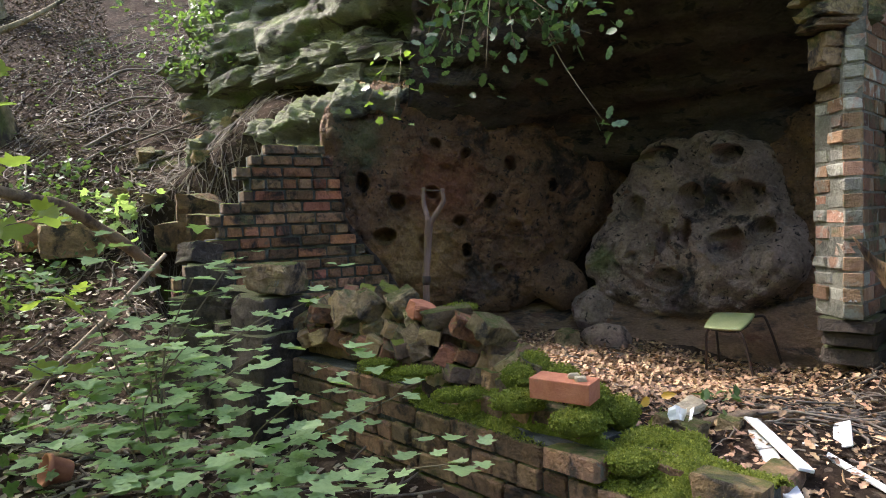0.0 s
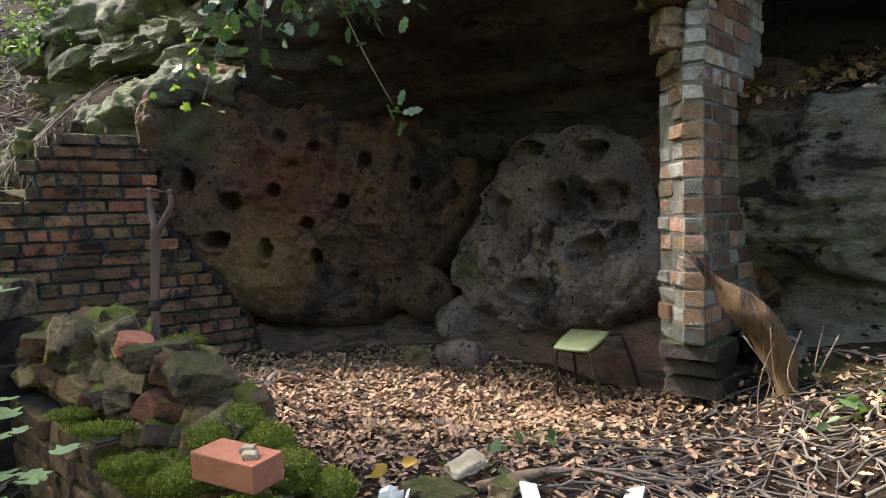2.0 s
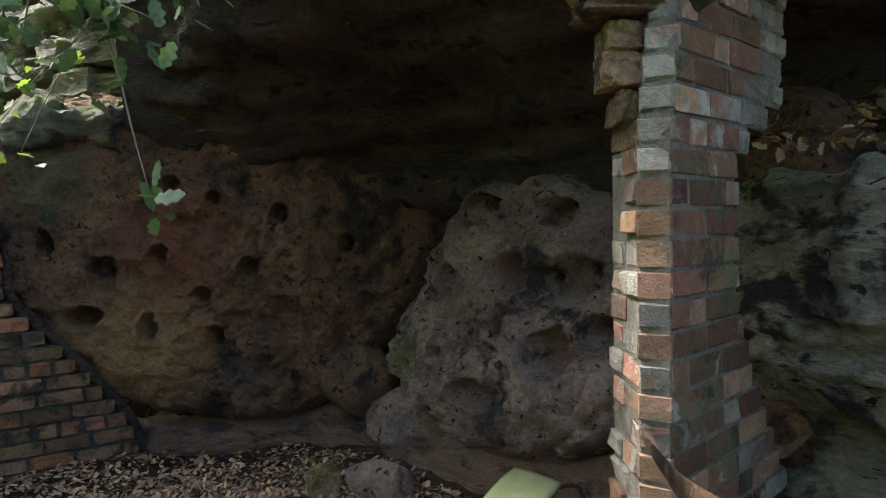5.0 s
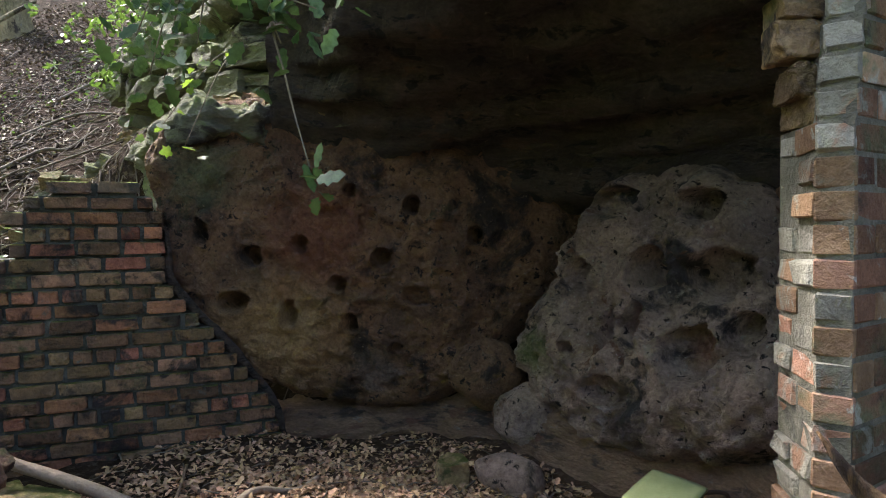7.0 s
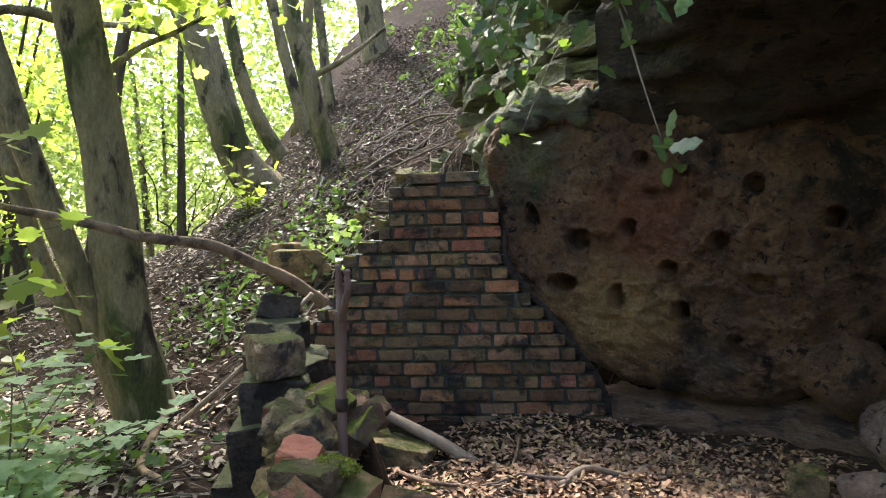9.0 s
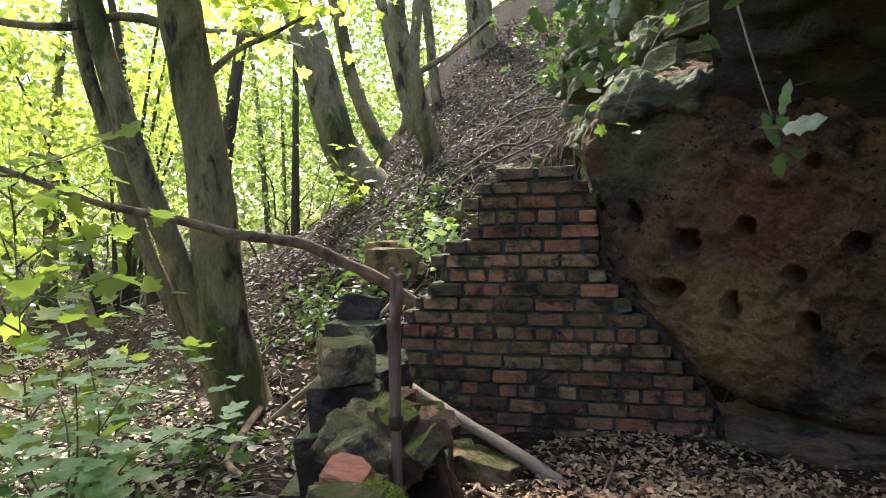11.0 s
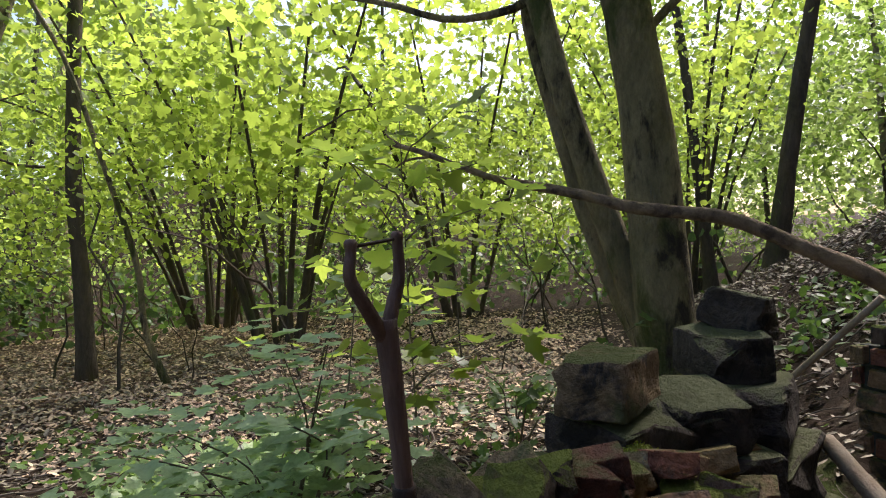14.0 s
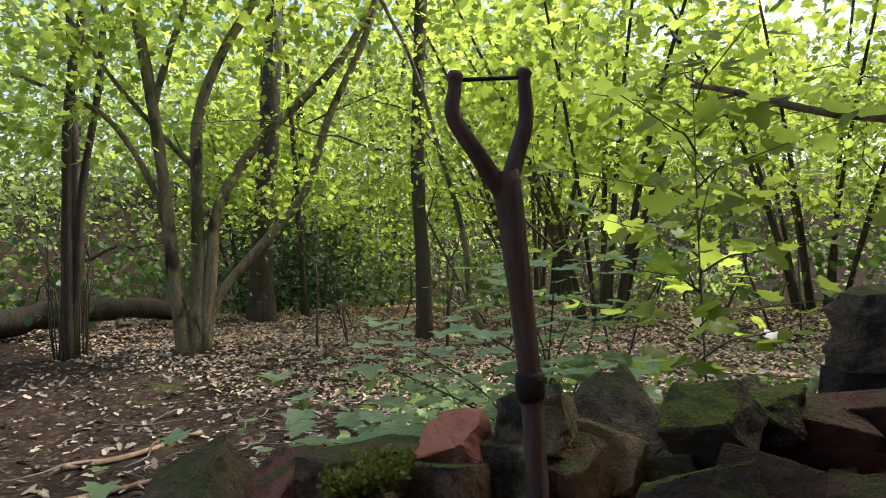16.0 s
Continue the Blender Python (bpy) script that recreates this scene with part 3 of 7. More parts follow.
# ---- rocks ----
def outline_rock(name, outline, centre, place, material, holes=(), depth=0.5, bulge=0.1, rings=100, spokes=340, seed=0.0, rough=0.05, strata=0.0, power=4.0, crisp=0.3, marks=0.0):
    """A rounded boulder seen from the front: outline (u, z) round a centre, place(u, z, depth) -> world; sockets are carved into it."""
    O = np.array(outline, float)
    a = np.arctan2(O[:, 1] - centre[1], O[:, 0] - centre[0])
    r = np.hypot(O[:, 0] - centre[0], O[:, 1] - centre[1])
    k = np.argsort(a)
    a, r = a[k], r[k]
    th = np.linspace(-np.pi, np.pi, spokes, endpoint=False)
    rad = np.interp(th, np.r_[a - 2 * np.pi, a, a + 2 * np.pi], np.r_[r, r, r])
    for _ in range(6):
        rad = (np.roll(rad, 1) + rad + np.roll(rad, -1)) / 3
    s = np.linspace(0.004, 1.0, rings)
    U = centre[0] + np.cos(th)[:, None] * rad[:, None] * s[None]
    Z = centre[1] + np.sin(th)[:, None] * rad[:, None] * s[None]
    D = -bulge * (1 - s[None] ** 2) + depth * (1 - np.sqrt(np.clip(1 - s[None] ** power, 0, 1))) + 0 * U
    Q = np.stack([U, Z, np.full_like(U, seed)], -1).reshape(-1, 3)
    D = D + (rough * fbm(Q, 1.6, 4, seed) + 0.75 * rough * fbm(Q, 6.0, 4, seed + 3) + 0.38 * rough * fbm(Q, 22.0, 4, seed + 5)).reshape(U.shape)
    if strata:
        L = np.stack([U * 0.35, Z * 6 + 0.5 * U, np.full_like(U, seed)], -1).reshape(-1, 3)
        D = D + strata * np.abs(fbm(L, 1.0, 3, seed + 8)).reshape(U.shape)
    for hu, hz, ru, rz, dp in holes:
        q = ((U - hu) / ru) ** 2 + ((Z - hz) / rz) ** 2
        q = q + 0.35 * fbm(Q, 14.0, 2, seed + 9).reshape(U.shape)
        inside = smooth01(1.1, crisp, q)
        D = D + 1.35 * dp * inside
        if marks:
            D = D + marks * inside * np.sin(U * 150 + 25 * Z + 3 * fbm(Q, 5.0, 2, seed + 11).reshape(U.shape))
        D = D - 0.12 * dp * smooth01(2.2, 1.2, q) * smooth01(0.9, 1.2, q)
    P = place(U.ravel(), Z.ravel(), D.ravel())
    n = len(P)
    V = np.vstack([P, place(np.array([centre[0]]), np.array([centre[1]]), np.array([depth + 0.6]))])
    V = np.vstack([V, place(np.array([centre[0]]), np.array([centre[1]]), D[:, 0].mean(keepdims=True))])
    F = [(*f,) for f in grid_faces(spokes, rings, True)]
    last = np.arange(spokes) * rings + rings - 1
    first = np.arange(spokes) * rings
    for j in range(spokes):
        F.append((last[j], last[(j + 1) % spokes], n))
        F.append((first[(j + 1) % spokes], first[j], n + 1))
    me = bpy.data.meshes.new(name)
    me.from_pydata([tuple(v) for v in V], [], [tuple(int(i) for i in f) for f in F])
    me.materials.append(material)
    me.polygons.foreach_set("use_smooth", [True] * len(me.polygons))
    return new(name, me)


FX = np.array([-0.6, -0.25, -0.1, 0.15, 0.6, 1.05, 1.5, 2.0, 2.6])
FY = np.array([6.95, 7.12, 7.28, 7.44, 7.58, 7.68, 7.80, 7.95, 8.2])


def place_left(u, z, d):
    return np.stack([u, np.interp(u, FX, FY) + d + 0.10 * (z - 1.0) ** 2, z], -1)


SOCKETS = [(0.482, 0.826, 0.05, 0.08, 0.13), (0.779, 1.003, 0.055, 0.05, 0.11), (0.157, 0.901, 0.085, 0.07, 0.15), (1.042, 1.169, 0.055, 0.055, 0.12), (0.831, 0.76, 0.045, 0.065, 0.11),
           (0.258, 1.186, 0.075, 0.075, 0.13), (0.553, 1.253, 0.055, 0.06, 0.11), (0.002, 1.339, 0.055, 0.085, 0.11), (1.607, 1.299, 0.045, 0.065, 0.13), (1.23, 1.486, 0.055, 0.06, 0.12),
           (0.843, 1.577, 0.05, 0.045, 0.09), (0.593, 1.67, 0.05, 0.05, 0.09), (1.102, 0.59, 0.04, 0.04, 0.08), (1.254, 0.92, 0.08, 0.07, 0.05), (0.684, 1.465, 0.06, 0.025, 0.04)]
boulder_left = outline_rock("boulder", [(-0.30, 2.0), (-0.30, 1.4), (-0.22, 0.98), (-0.05, 0.62), (0.12, 0.42), (0.38, 0.28), (0.72, 0.18), (1.1, 0.15), (1.4, 0.2), (1.72, 0.5), (2.05, 0.8), (2.5, 1.1), (2.75, 1.5), (2.7, 1.95), (2.1, 2.08), (1.5, 2.12), (1.0, 2.2), (0.55, 2.22), (0.1, 2.22)],
                            (0.95, 1.1), place_left, M_rock_brown, SOCKETS, 0.30, 0.05, seed=1.0, rough=0.075, power=9.0, rings=120, spokes=380, crisp=0.55)
tagged(boulder_left, "huge brown sandstone boulder pitted with round carved sockets", "boulder", kind="structure")

RO, RT, RN = np.array([2.5, 7.3]), np.array([0.66, -0.75]), np.array([-0.75, -0.66])


def place_right(u, z, d):
    f = 0.06 + 0.20 * smooth01(1.1, 0.55, z) - 0.08 * smooth01(1.2, 1.55, z) - d
    xy = RO[None] + u[:, None] * RT[None] + f[:, None] * RN[None]
    return np.concatenate([xy, z[:, None]], 1)


NICHES = [(-0.149, 1.477, 0.19, 0.085, 0.06), (0.428, 1.437, 0.11, 0.085, 0.08), (0.19, 1.13, 0.10, 0.12, 0.10), (-0.304, 1.077, 0.11, 0.10, 0.06), (0.538, 1.117, 0.17, 0.12, 0.07), (0.002, 0.806, 0.07, 0.11, 0.06),
          (0.192, 0.86, 0.07, 0.12, 0.06), (0.52, 0.785, 0.14, 0.12, 0.075), (0.72, 0.868, 0.09, 0.10, 0.06), (0.047, 0.516, 0.13, 0.09, 0.05), (-0.248, 0.677, 0.04, 0.055, 0.05), (-0.40, 0.60, 0.04, 0.05, 0.05), (-0.44, 0.70, 0.04, 0.08, 0.04)]
NICHES = [(u, z, ru, rz, 1.6 * dp) for u, z, ru, rz, dp in NICHES]
boulder_right = outline_rock("boulder", [(-0.47, 1.57), (-0.34, 1.65), (0.07, 1.67), (0.5, 1.63), (0.70, 1.47), (0.84, 1.1), (1.0, 0.82), (1.05, 0.6), (0.88, 0.38), (0.48, 0.22), (0.2, 0.17), (-0.1, 0.18), (-0.38, 0.22), (-0.68, 0.36), (-0.84, 0.55), (-0.82, 0.7), (-0.7, 0.92), (-0.60, 1.2), (-0.5, 1.4)],
                             (0.1, 0.9), place_right, M_rock_grey, NICHES, 0.34, 0.10, seed=2.0, rough=0.09, power=9.0, rings=120, spokes=380, crisp=0.65, marks=0.006)
tagged(boulder_right, "grey sandstone boulder with carved niches and dark stains", "boulder", kind="structure")


def place_beyond(u, z, d):
    return place_right(u, z, d + 0.22)


boulder_beyond = outline_rock("boulder", [(0.3, 1.75), (0.9, 1.92), (1.5, 1.95), (1.7, 1.2), (1.6, 0.4), (1.0, 0.2), (0.5, 0.5), (0.25, 1.2)], (1.0, 1.1), place_beyond, M_rock_brown, (), 0.3, 0.06, 60, 160, 4.0, 0.08, power=7.0)
tagged(boulder_beyond, "reddish brown rock standing behind the grey boulder", "boulder", kind="structure")


def rounded_rock(name, c, radii, rot, seed, material, label, lump=0.16):
    """A water-worn rock."""
    bm = bmesh.new()
    bmesh.ops.create_icosphere(bm, subdivisions=5, radius=1.0)
    for v in bm.verts:
        q = v.co * 1.4 + Vector((seed * 3.7, 0, 0))
        f = 1 + lump * noise.noise(q) + 0.06 * noise.noise(q * 4) + 0.018 * noise.noise(q * 14)
        v.co = Vector((v.co.x * radii[0] * f, v.co.y * radii[1] * f, v.co.z * radii[2] * f))
    bmesh.ops.transform(bm, matrix=Matrix.LocRotScale(c, Euler(rot), None), verts=bm.verts[:])
    return tagged(obj(name, bm, material, True), label, "rock")


rounded_rock("wedged_rock", (1.66, 7.86, 0.42), (0.24, 0.2, 0.21), (0, 0.3, 0), 1, M_rock_brown, "rounded brown rock wedged in the crevice between the boulders")
rounded_rock("wedged_rock", (1.93, 7.66, 0.2), (0.2, 0.18, 0.2), (0, 0.2, 0.4), 2, M_rock_grey, "rounded grey rock under the carved boulder")


def sheet_rock(name, line, rows, material, label, category="rock", seed=0.0, rough=0.08, nu=160, strata=0.0, bed=5.0, smooth=True, fine=0.25):
    """A rock surface swept along a plan line [(x, y), ...]; rows are (inward shift, z) per control column or one list for all; closes behind."""
    L = curve_pts([(x, y, 0) for x, y in line], nu)
    T = np.gradient(L, axis=0)
    N = np.stack([T[:, 1], -T[:, 0], 0 * T[:, 0]], -1)
    N /= np.linalg.norm(N, axis=1)[:, None] + 1e-9
    cols = []
    m = 70
    s = np.linspace(0, 1, nu)
    keys = [curve_pts([(o, z, 0) for o, z in r], m) for r in rows]
    for i in range(nu):
        t = s[i] * (len(keys) - 1)
        j = min(int(t), len(keys) - 2) if len(keys) > 1 else 0
        prof = keys[0] if len(keys) == 1 else keys[j] * (1 - (t - j)) + keys[j + 1] * (t - j)
        cols.append(L[i][None] + N[i][None] * prof[:, 0:1] + np.array([0, 0, 1.0])[None] * prof[:, 1:2])
    P = np.array(cols).reshape(-1, 3)
    G = np.array(cols)
    du, dv = np.gradient(G, axis=0), np.gradient(G, axis=1)
    nn = np.cross(du, dv)
    nn /= np.linalg.norm(nn, axis=2)[:, :, None] + 1e-9
    nn = nn.reshape(-1, 3)
    dsp = rough * fbm(P, 1.3, 4, seed) + rough * fine * fbm(P, 8.0, 4, seed + 2)
    if strata:
        q = P * np.array([0.4, 0.4, bed])
        st = fbm(q, 1.0, 3, seed + 4)
        dsp = dsp + strata * (np.round(st * 2.2) / 2.2 * 0.7 + 0.3 * st)
    P = P + nn * dsp[:, None]
    ob = mesh_np(name, P, grid_faces(nu, m), material, smooth)
    tagged(ob, label, category, kind="structure")
    return ob


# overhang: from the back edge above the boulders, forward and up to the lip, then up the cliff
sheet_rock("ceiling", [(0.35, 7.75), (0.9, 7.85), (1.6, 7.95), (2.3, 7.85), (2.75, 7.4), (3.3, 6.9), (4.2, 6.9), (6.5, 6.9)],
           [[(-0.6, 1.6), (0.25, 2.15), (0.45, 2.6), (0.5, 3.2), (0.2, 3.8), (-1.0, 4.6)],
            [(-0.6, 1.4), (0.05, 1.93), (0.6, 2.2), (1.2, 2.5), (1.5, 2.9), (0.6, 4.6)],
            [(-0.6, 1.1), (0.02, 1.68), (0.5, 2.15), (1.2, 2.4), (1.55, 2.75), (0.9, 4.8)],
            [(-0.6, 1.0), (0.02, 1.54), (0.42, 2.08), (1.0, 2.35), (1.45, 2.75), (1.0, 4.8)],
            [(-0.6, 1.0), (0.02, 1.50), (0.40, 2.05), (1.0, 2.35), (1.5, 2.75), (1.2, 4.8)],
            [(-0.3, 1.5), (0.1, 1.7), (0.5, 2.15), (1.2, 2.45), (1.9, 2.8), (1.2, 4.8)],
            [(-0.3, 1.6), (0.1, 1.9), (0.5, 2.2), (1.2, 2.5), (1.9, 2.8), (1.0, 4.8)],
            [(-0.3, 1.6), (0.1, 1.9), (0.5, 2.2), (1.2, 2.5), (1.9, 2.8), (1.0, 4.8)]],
           M_rock_shaded, "overhanging sandstone roof of the shallow cave, shade put into its colour", "cave roof", 3.0, 0.09, 240, 0.10, 7.0)
# mossy shelf left of the cave, over the brick wall
sheet_rock("rock_shelf", [(-1.5, 9.3), (-1.0, 8.5), (-0.45, 7.85), (-0.12, 7.45), (0.4, 7.55), (0.9, 7.8)],
           [[(-0.1, 0.6), (0.0, 1.3), (-0.02, 1.9), (-0.15, 2.08), (-0.6, 2.3), (-1.3, 2.6)],
            [(-0.1, 0.6), (-0.02, 1.3), (0.05, 1.85), (-0.06, 2.06), (-0.5, 2.2), (-1.2, 2.5)],
            [(-0.3, 0.9), (-0.1, 1.4), (0.08, 1.8), (0.0, 2.04), (-0.4, 2.15), (-1.1, 2.4)],
            [(-0.4, 1.2), (-0.25, 1.6), (0.0, 1.85), (0.0, 2.05), (-0.3, 2.12), (-1.0, 2.3)],
            [(-0.4, 1.3), (-0.3, 1.7), (-0.06, 1.95), (-0.1, 2.1), (-0.4, 2.15), (-1.0, 2.3)],
            [(-0.3, 0.6), (-0.3, 1.3), (-0.2, 1.85), (-0.3, 2.02), (-0.5, 2.1), (-1.0, 2.3)]],
           M_rock_pale, "pale lichened rock shelf with mossy top", "rock", 4.0, 0.15, 220, 0.12, 5.0, True, 0.6)
# bedded cliff above the shelf
sheet_rock("rock_cliff", [(-2.9, 11.6), (-2.25, 10.3), (-1.7, 9.7), (-1.0, 9.2), (-0.3, 8.65), (0.25, 8.2), (0.7, 7.95), (1.6, 7.9)],
           [[(0.2, 2.2), (0.05, 2.8), (0.0, 3.4), (-0.1, 4.2), (-0.6, 5.2)],
            [(0.2, 2.2), (0.05, 2.7), (0.15, 3.2), (0.0, 3.9), (-0.4, 5.2)],
            [(0.2, 1.9), (0.05, 2.4), (0.2, 2.9), (0.3, 3.6), (-0.2, 5.0)],
            [(0.2, 1.9), (0.0, 2.4), (0.15, 2.8), (0.5, 3.4), (0.2, 5.0)],
            [(0.1, 1.9), (0.0, 2.3), (0.3, 2.7), (0.7, 3.3), (0.4, 5.0)]],
           M_rock_pale, "bedded sandstone cliff streaked with green lichen", "cliff", 5.0, 0.15, 220, 0.26, 4.0, True, 0.35)
# bedded rock beyond the pillar
sheet_rock("rock_side", [(3.5, 7.3), (3.44, 6.6), (3.46, 6.0), (3.66, 5.38), (4.15, 4.8), (5.2, 4.0), (7.0, 3.2)],
           [[(0.05, -0.2), (0.02, 0.2), (-0.12, 0.5), (-0.05, 0.9), (0.0, 1.35), (-0.2, 1.55), (-0.9, 1.75)],
            [(0.06, -0.2), (-0.02, 0.3), (-0.16, 0.55), (0.0, 0.86), (0.06, 1.15), (0.02, 1.48), (-0.1, 1.57), (-0.9, 1.80)],
            [(0.06, -0.2), (-0.05, 0.3), (-0.18, 0.6), (0.0, 0.9), (0.08, 1.2), (0.02, 1.5), (-0.1, 1.60), (-1.0, 1.88)],
            [(0.06, -0.2), (-0.05, 0.4), (-0.25, 0.7), (0.02, 1.0), (0.06, 1.3), (0.02, 1.6), (-0.1, 1.75), (-1.0, 2.1)]],
           M_rock_side, "bedded grey-green sandstone outcrop beside the pillar", "rock", 6.0, 0.08, 260, 0.05, 16.0, True, 0.7)
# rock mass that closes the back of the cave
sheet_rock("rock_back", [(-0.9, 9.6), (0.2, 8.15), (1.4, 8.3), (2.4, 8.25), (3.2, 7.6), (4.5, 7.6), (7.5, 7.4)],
           [[(0.0, -0.3), (0.0, 0.8), (0.0, 1.6), (0.0, 3.0)]], M_rock_shaded, "rock at the back of the cave, shade put into its colour", "rock", 7.0, 0.06, 60)
# ledge at the foot of the boulders
sheet_rock("rock_foot", [(-0.4, 7.26), (0.02, 7.58), (0.55, 7.74), (1.2, 7.9), (1.62, 7.84), (1.95, 7.58), (2.25, 7.2), (2.54, 6.92), (2.88, 6.5), (3.06, 5.95)],
           [[(0.04, -0.15), (0.05, 0.03), (0.0, 0.10), (-0.08, 0.13), (-0.5, 0.18)],
            [(0.04, -0.15), (0.03, 0.08), (0.0, 0.14), (-0.10, 0.18), (-0.5, 0.22)],
            [(0.05, -0.15), (0.05, 0.06), (0.0, 0.15), (-0.12, 0.22), (-0.5, 0.3)],
            [(0.06, -0.2), (0.03, 0.02), (-0.05, 0.14), (-0.15, 0.25), (-0.5, 0.32)],
            [(0.06, -0.2), (0.1, 0.1), (0.04, 0.3), (-0.1, 0.42), (-0.5, 0.6)]],
           M_rock_foot, "low ledge of grey-brown rock at the foot of the boulders", "rock", 8.0, 0.05, 200, 0.03, 16.0, True, 0.6)
# added backing that stops daylight leaking between brick wall and boulder
sheet_rock("rock_light_block", [(-0.75, 7.12), (-0.36, 7.36), (0.2, 7.75)], [[(0.0, -0.3), (0.0, 0.2), (0.0, 0.6), (-0.06, 1.05)], [(0.0, -0.3), (0.0, 0.4), (0.0, 0.9), (-0.06, 1.45)]], M_rock_shaded, "added dark backing that blocks light behind the brick wall", "rock", 9.0, 0.02, 50)


# ---- brickwork ----
B_old = [brick_mesh("brick_old", i, 0.045, M_brick, 0.07) for i in range(6)]
B_dark = [brick_mesh("brick_dark", 20 + i, 0.05, M_brick_dark, 0.07) for i in range(6)]
B_pil = [brick_mesh("brick_pillar", 40 + i, 0.03, M_brick_pillar) for i in range(6)]
B_face = [brick_mesh("brick_face", 70 + i, 0.03, M_brick_face) for i in range(6)]
B_moss = [brick_mesh("brick_mossy", 80 + i, 0.06, M_brick_moss, 0.07) for i in range(4)]
B_plinth = [brick_mesh("plinth_block", 90 + i, 0.06, M_damp_shaded_stone, 0.08) for i in range(3)]
B_lime = [brick_mesh("brick_lime", 60 + i, 0.07, M_brick_lime, 0.09) for i in range(6)]
PITCH = 0.0865


# the stepped wall against the boulder: courses from the top down, (right end, left end) in metres along it
rng = random.Random(5)
WA, WD, WN = Vector((-0.256, 7.171)), Vector((-0.86, -0.51)), Vector((0.51, -0.86))
wall_1 = holder("wall_1", "stepped ruin of a red-brown brick wall built against the boulder", "brick wall", kind="structure", at=(-0.6, 6.9, 0.1))
COURSES = [(0.0, 0.47), (-0.07, 0.59), (-0.12, 0.70), (-0.12, 0.62), (-0.13, 0.66), (-0.13, 0.80), (-0.13, 0.90), (-0.17, 0.84), (-0.24, 0.92), (-0.31, 1.0), (-0.39, 1.08), (-0.45, 1.16), (-0.52, 1.16),
           (-0.58, 1.14), (-0.64, 1.14), (-0.70, 1.12), (-0.74, 1.10), (-0.76, 1.1), (-0.78, 1.1)]
TOP = 1.636
for c, (s0, s1) in enumerate(COURSES):
    z = TOP - (c + 0.5) * PITCH
    header = c % 4 == 3
    step = 0.118 if header else 0.232
    s = s0
    k = 0
    first = 0.10 if (c % 2 and not header) else step
    while s < s1 - 0.04:
        w = min(first if k == 0 else step, s1 - s)
        if c == 0 and 0.23 < s < 0.25:
            s += 0.012
        mid = s + w / 2
        up = 0.012 if c < 2 else 0.006
        q = WA + WD * mid - WN * (0.055 + rng.uniform(-0.013, 0.008))
        old = rng.random() < (0.65 if c < 9 else 0.35)
        lay(rng.choice(B_moss if (c < 1 or (s + w > s1 - 0.03 and c < 11)) else (B_old if old else B_dark)), "brick", wall_1, (q.x, q.y, z + rng.uniform(-0.003, 0.003)), WD, (w - 0.021, 0.11, PITCH - up - 0.011), rng.uniform(-0.01, 0.01), rng.uniform(-0.02, 0.02))
        s += w
        k += 1
core = bmesh.new()
for c, (s0, s1) in enumerate(COURSES):
    z1, z0 = TOP - c * PITCH - (0.004 if c else 0.02), TOP - (c + 1) * PITCH - 0.004
    pts = []
    for s, d in ((s0 + 0.03, 0.024), (s1 - 0.03, 0.024), (s1 - 0.03, 0.20), (s0 + 0.03, 0.20)):
        q = WA + WD * s - WN * d
        pts.append((q.x, q.y))
    vs = [core.verts.new((x, y, zz)) for zz in (z0, z1) for x, y in pts]
    for f in ((0, 1, 2, 3), (7, 6, 5, 4), (0, 4, 5, 1), (1, 5, 6, 2), (2, 6, 7, 3), (3, 7, 4, 0)):
        core.faces.new([vs[i] for i in f])
bmesh.ops.recalc_face_normals(core, faces=core.faces[:])
part("mortar", core, M_mortar_dark, wall_1, "damp grey mortar")
# dark strip that paints in the black shadowed gap between wall and boulder
seam = []
for c, (s0, s1) in enumerate(COURSES):
    if c > 2:
        q = WA + WD * (s0 - 0.01) - WN * 0.055
        seam.append((q.x, q.y, TOP - (c + 0.4) * PITCH))
limb("shade_gap_strip", seam, 0.022, 0.028, M_rock_shaded, wall_1, 70, 12, 0.5, 3, label="dark strip standing in for the shaded gap beside the boulder")

# the pillar: two stacks of stretchers on its west side, the bonded face turning away north-east, flaring at the foot
pillar = holder("brick_pillar", "limewashed old brick pillar with an uneven broken edge and flared foot", "pillar", at=(2.8, 5.55, 0.3))
PC, PS, PL = Vector((2.776, 5.432)), Vector((2.694, 5.478)), Vector((2.686, 5.743))
PD = Vector((0.74, 0.67)).normalized()
PW = Vector((-PD.y, PD.x))             # into the pillar from its bonded face
ZB, PH = 0.44, 0.0832


def pillar_lean(z):
    """How far the broken front has weathered back, growing where the arch sprang."""
    return 0.055 * max(0.0, (z - 1.6) / 0.35)


def pillar_end(z):
    """Length of the bonded face: flared at the foot, wider again at the springing."""
    return float(np.interp(z, [0.42, 0.53, 0.83, 0.98, 1.16, 1.56, 1.66, 1.80, 2.6], [0.88, 0.80, 0.60, 0.51, 0.43, 0.42, 0.54, 0.78, 0.86]))


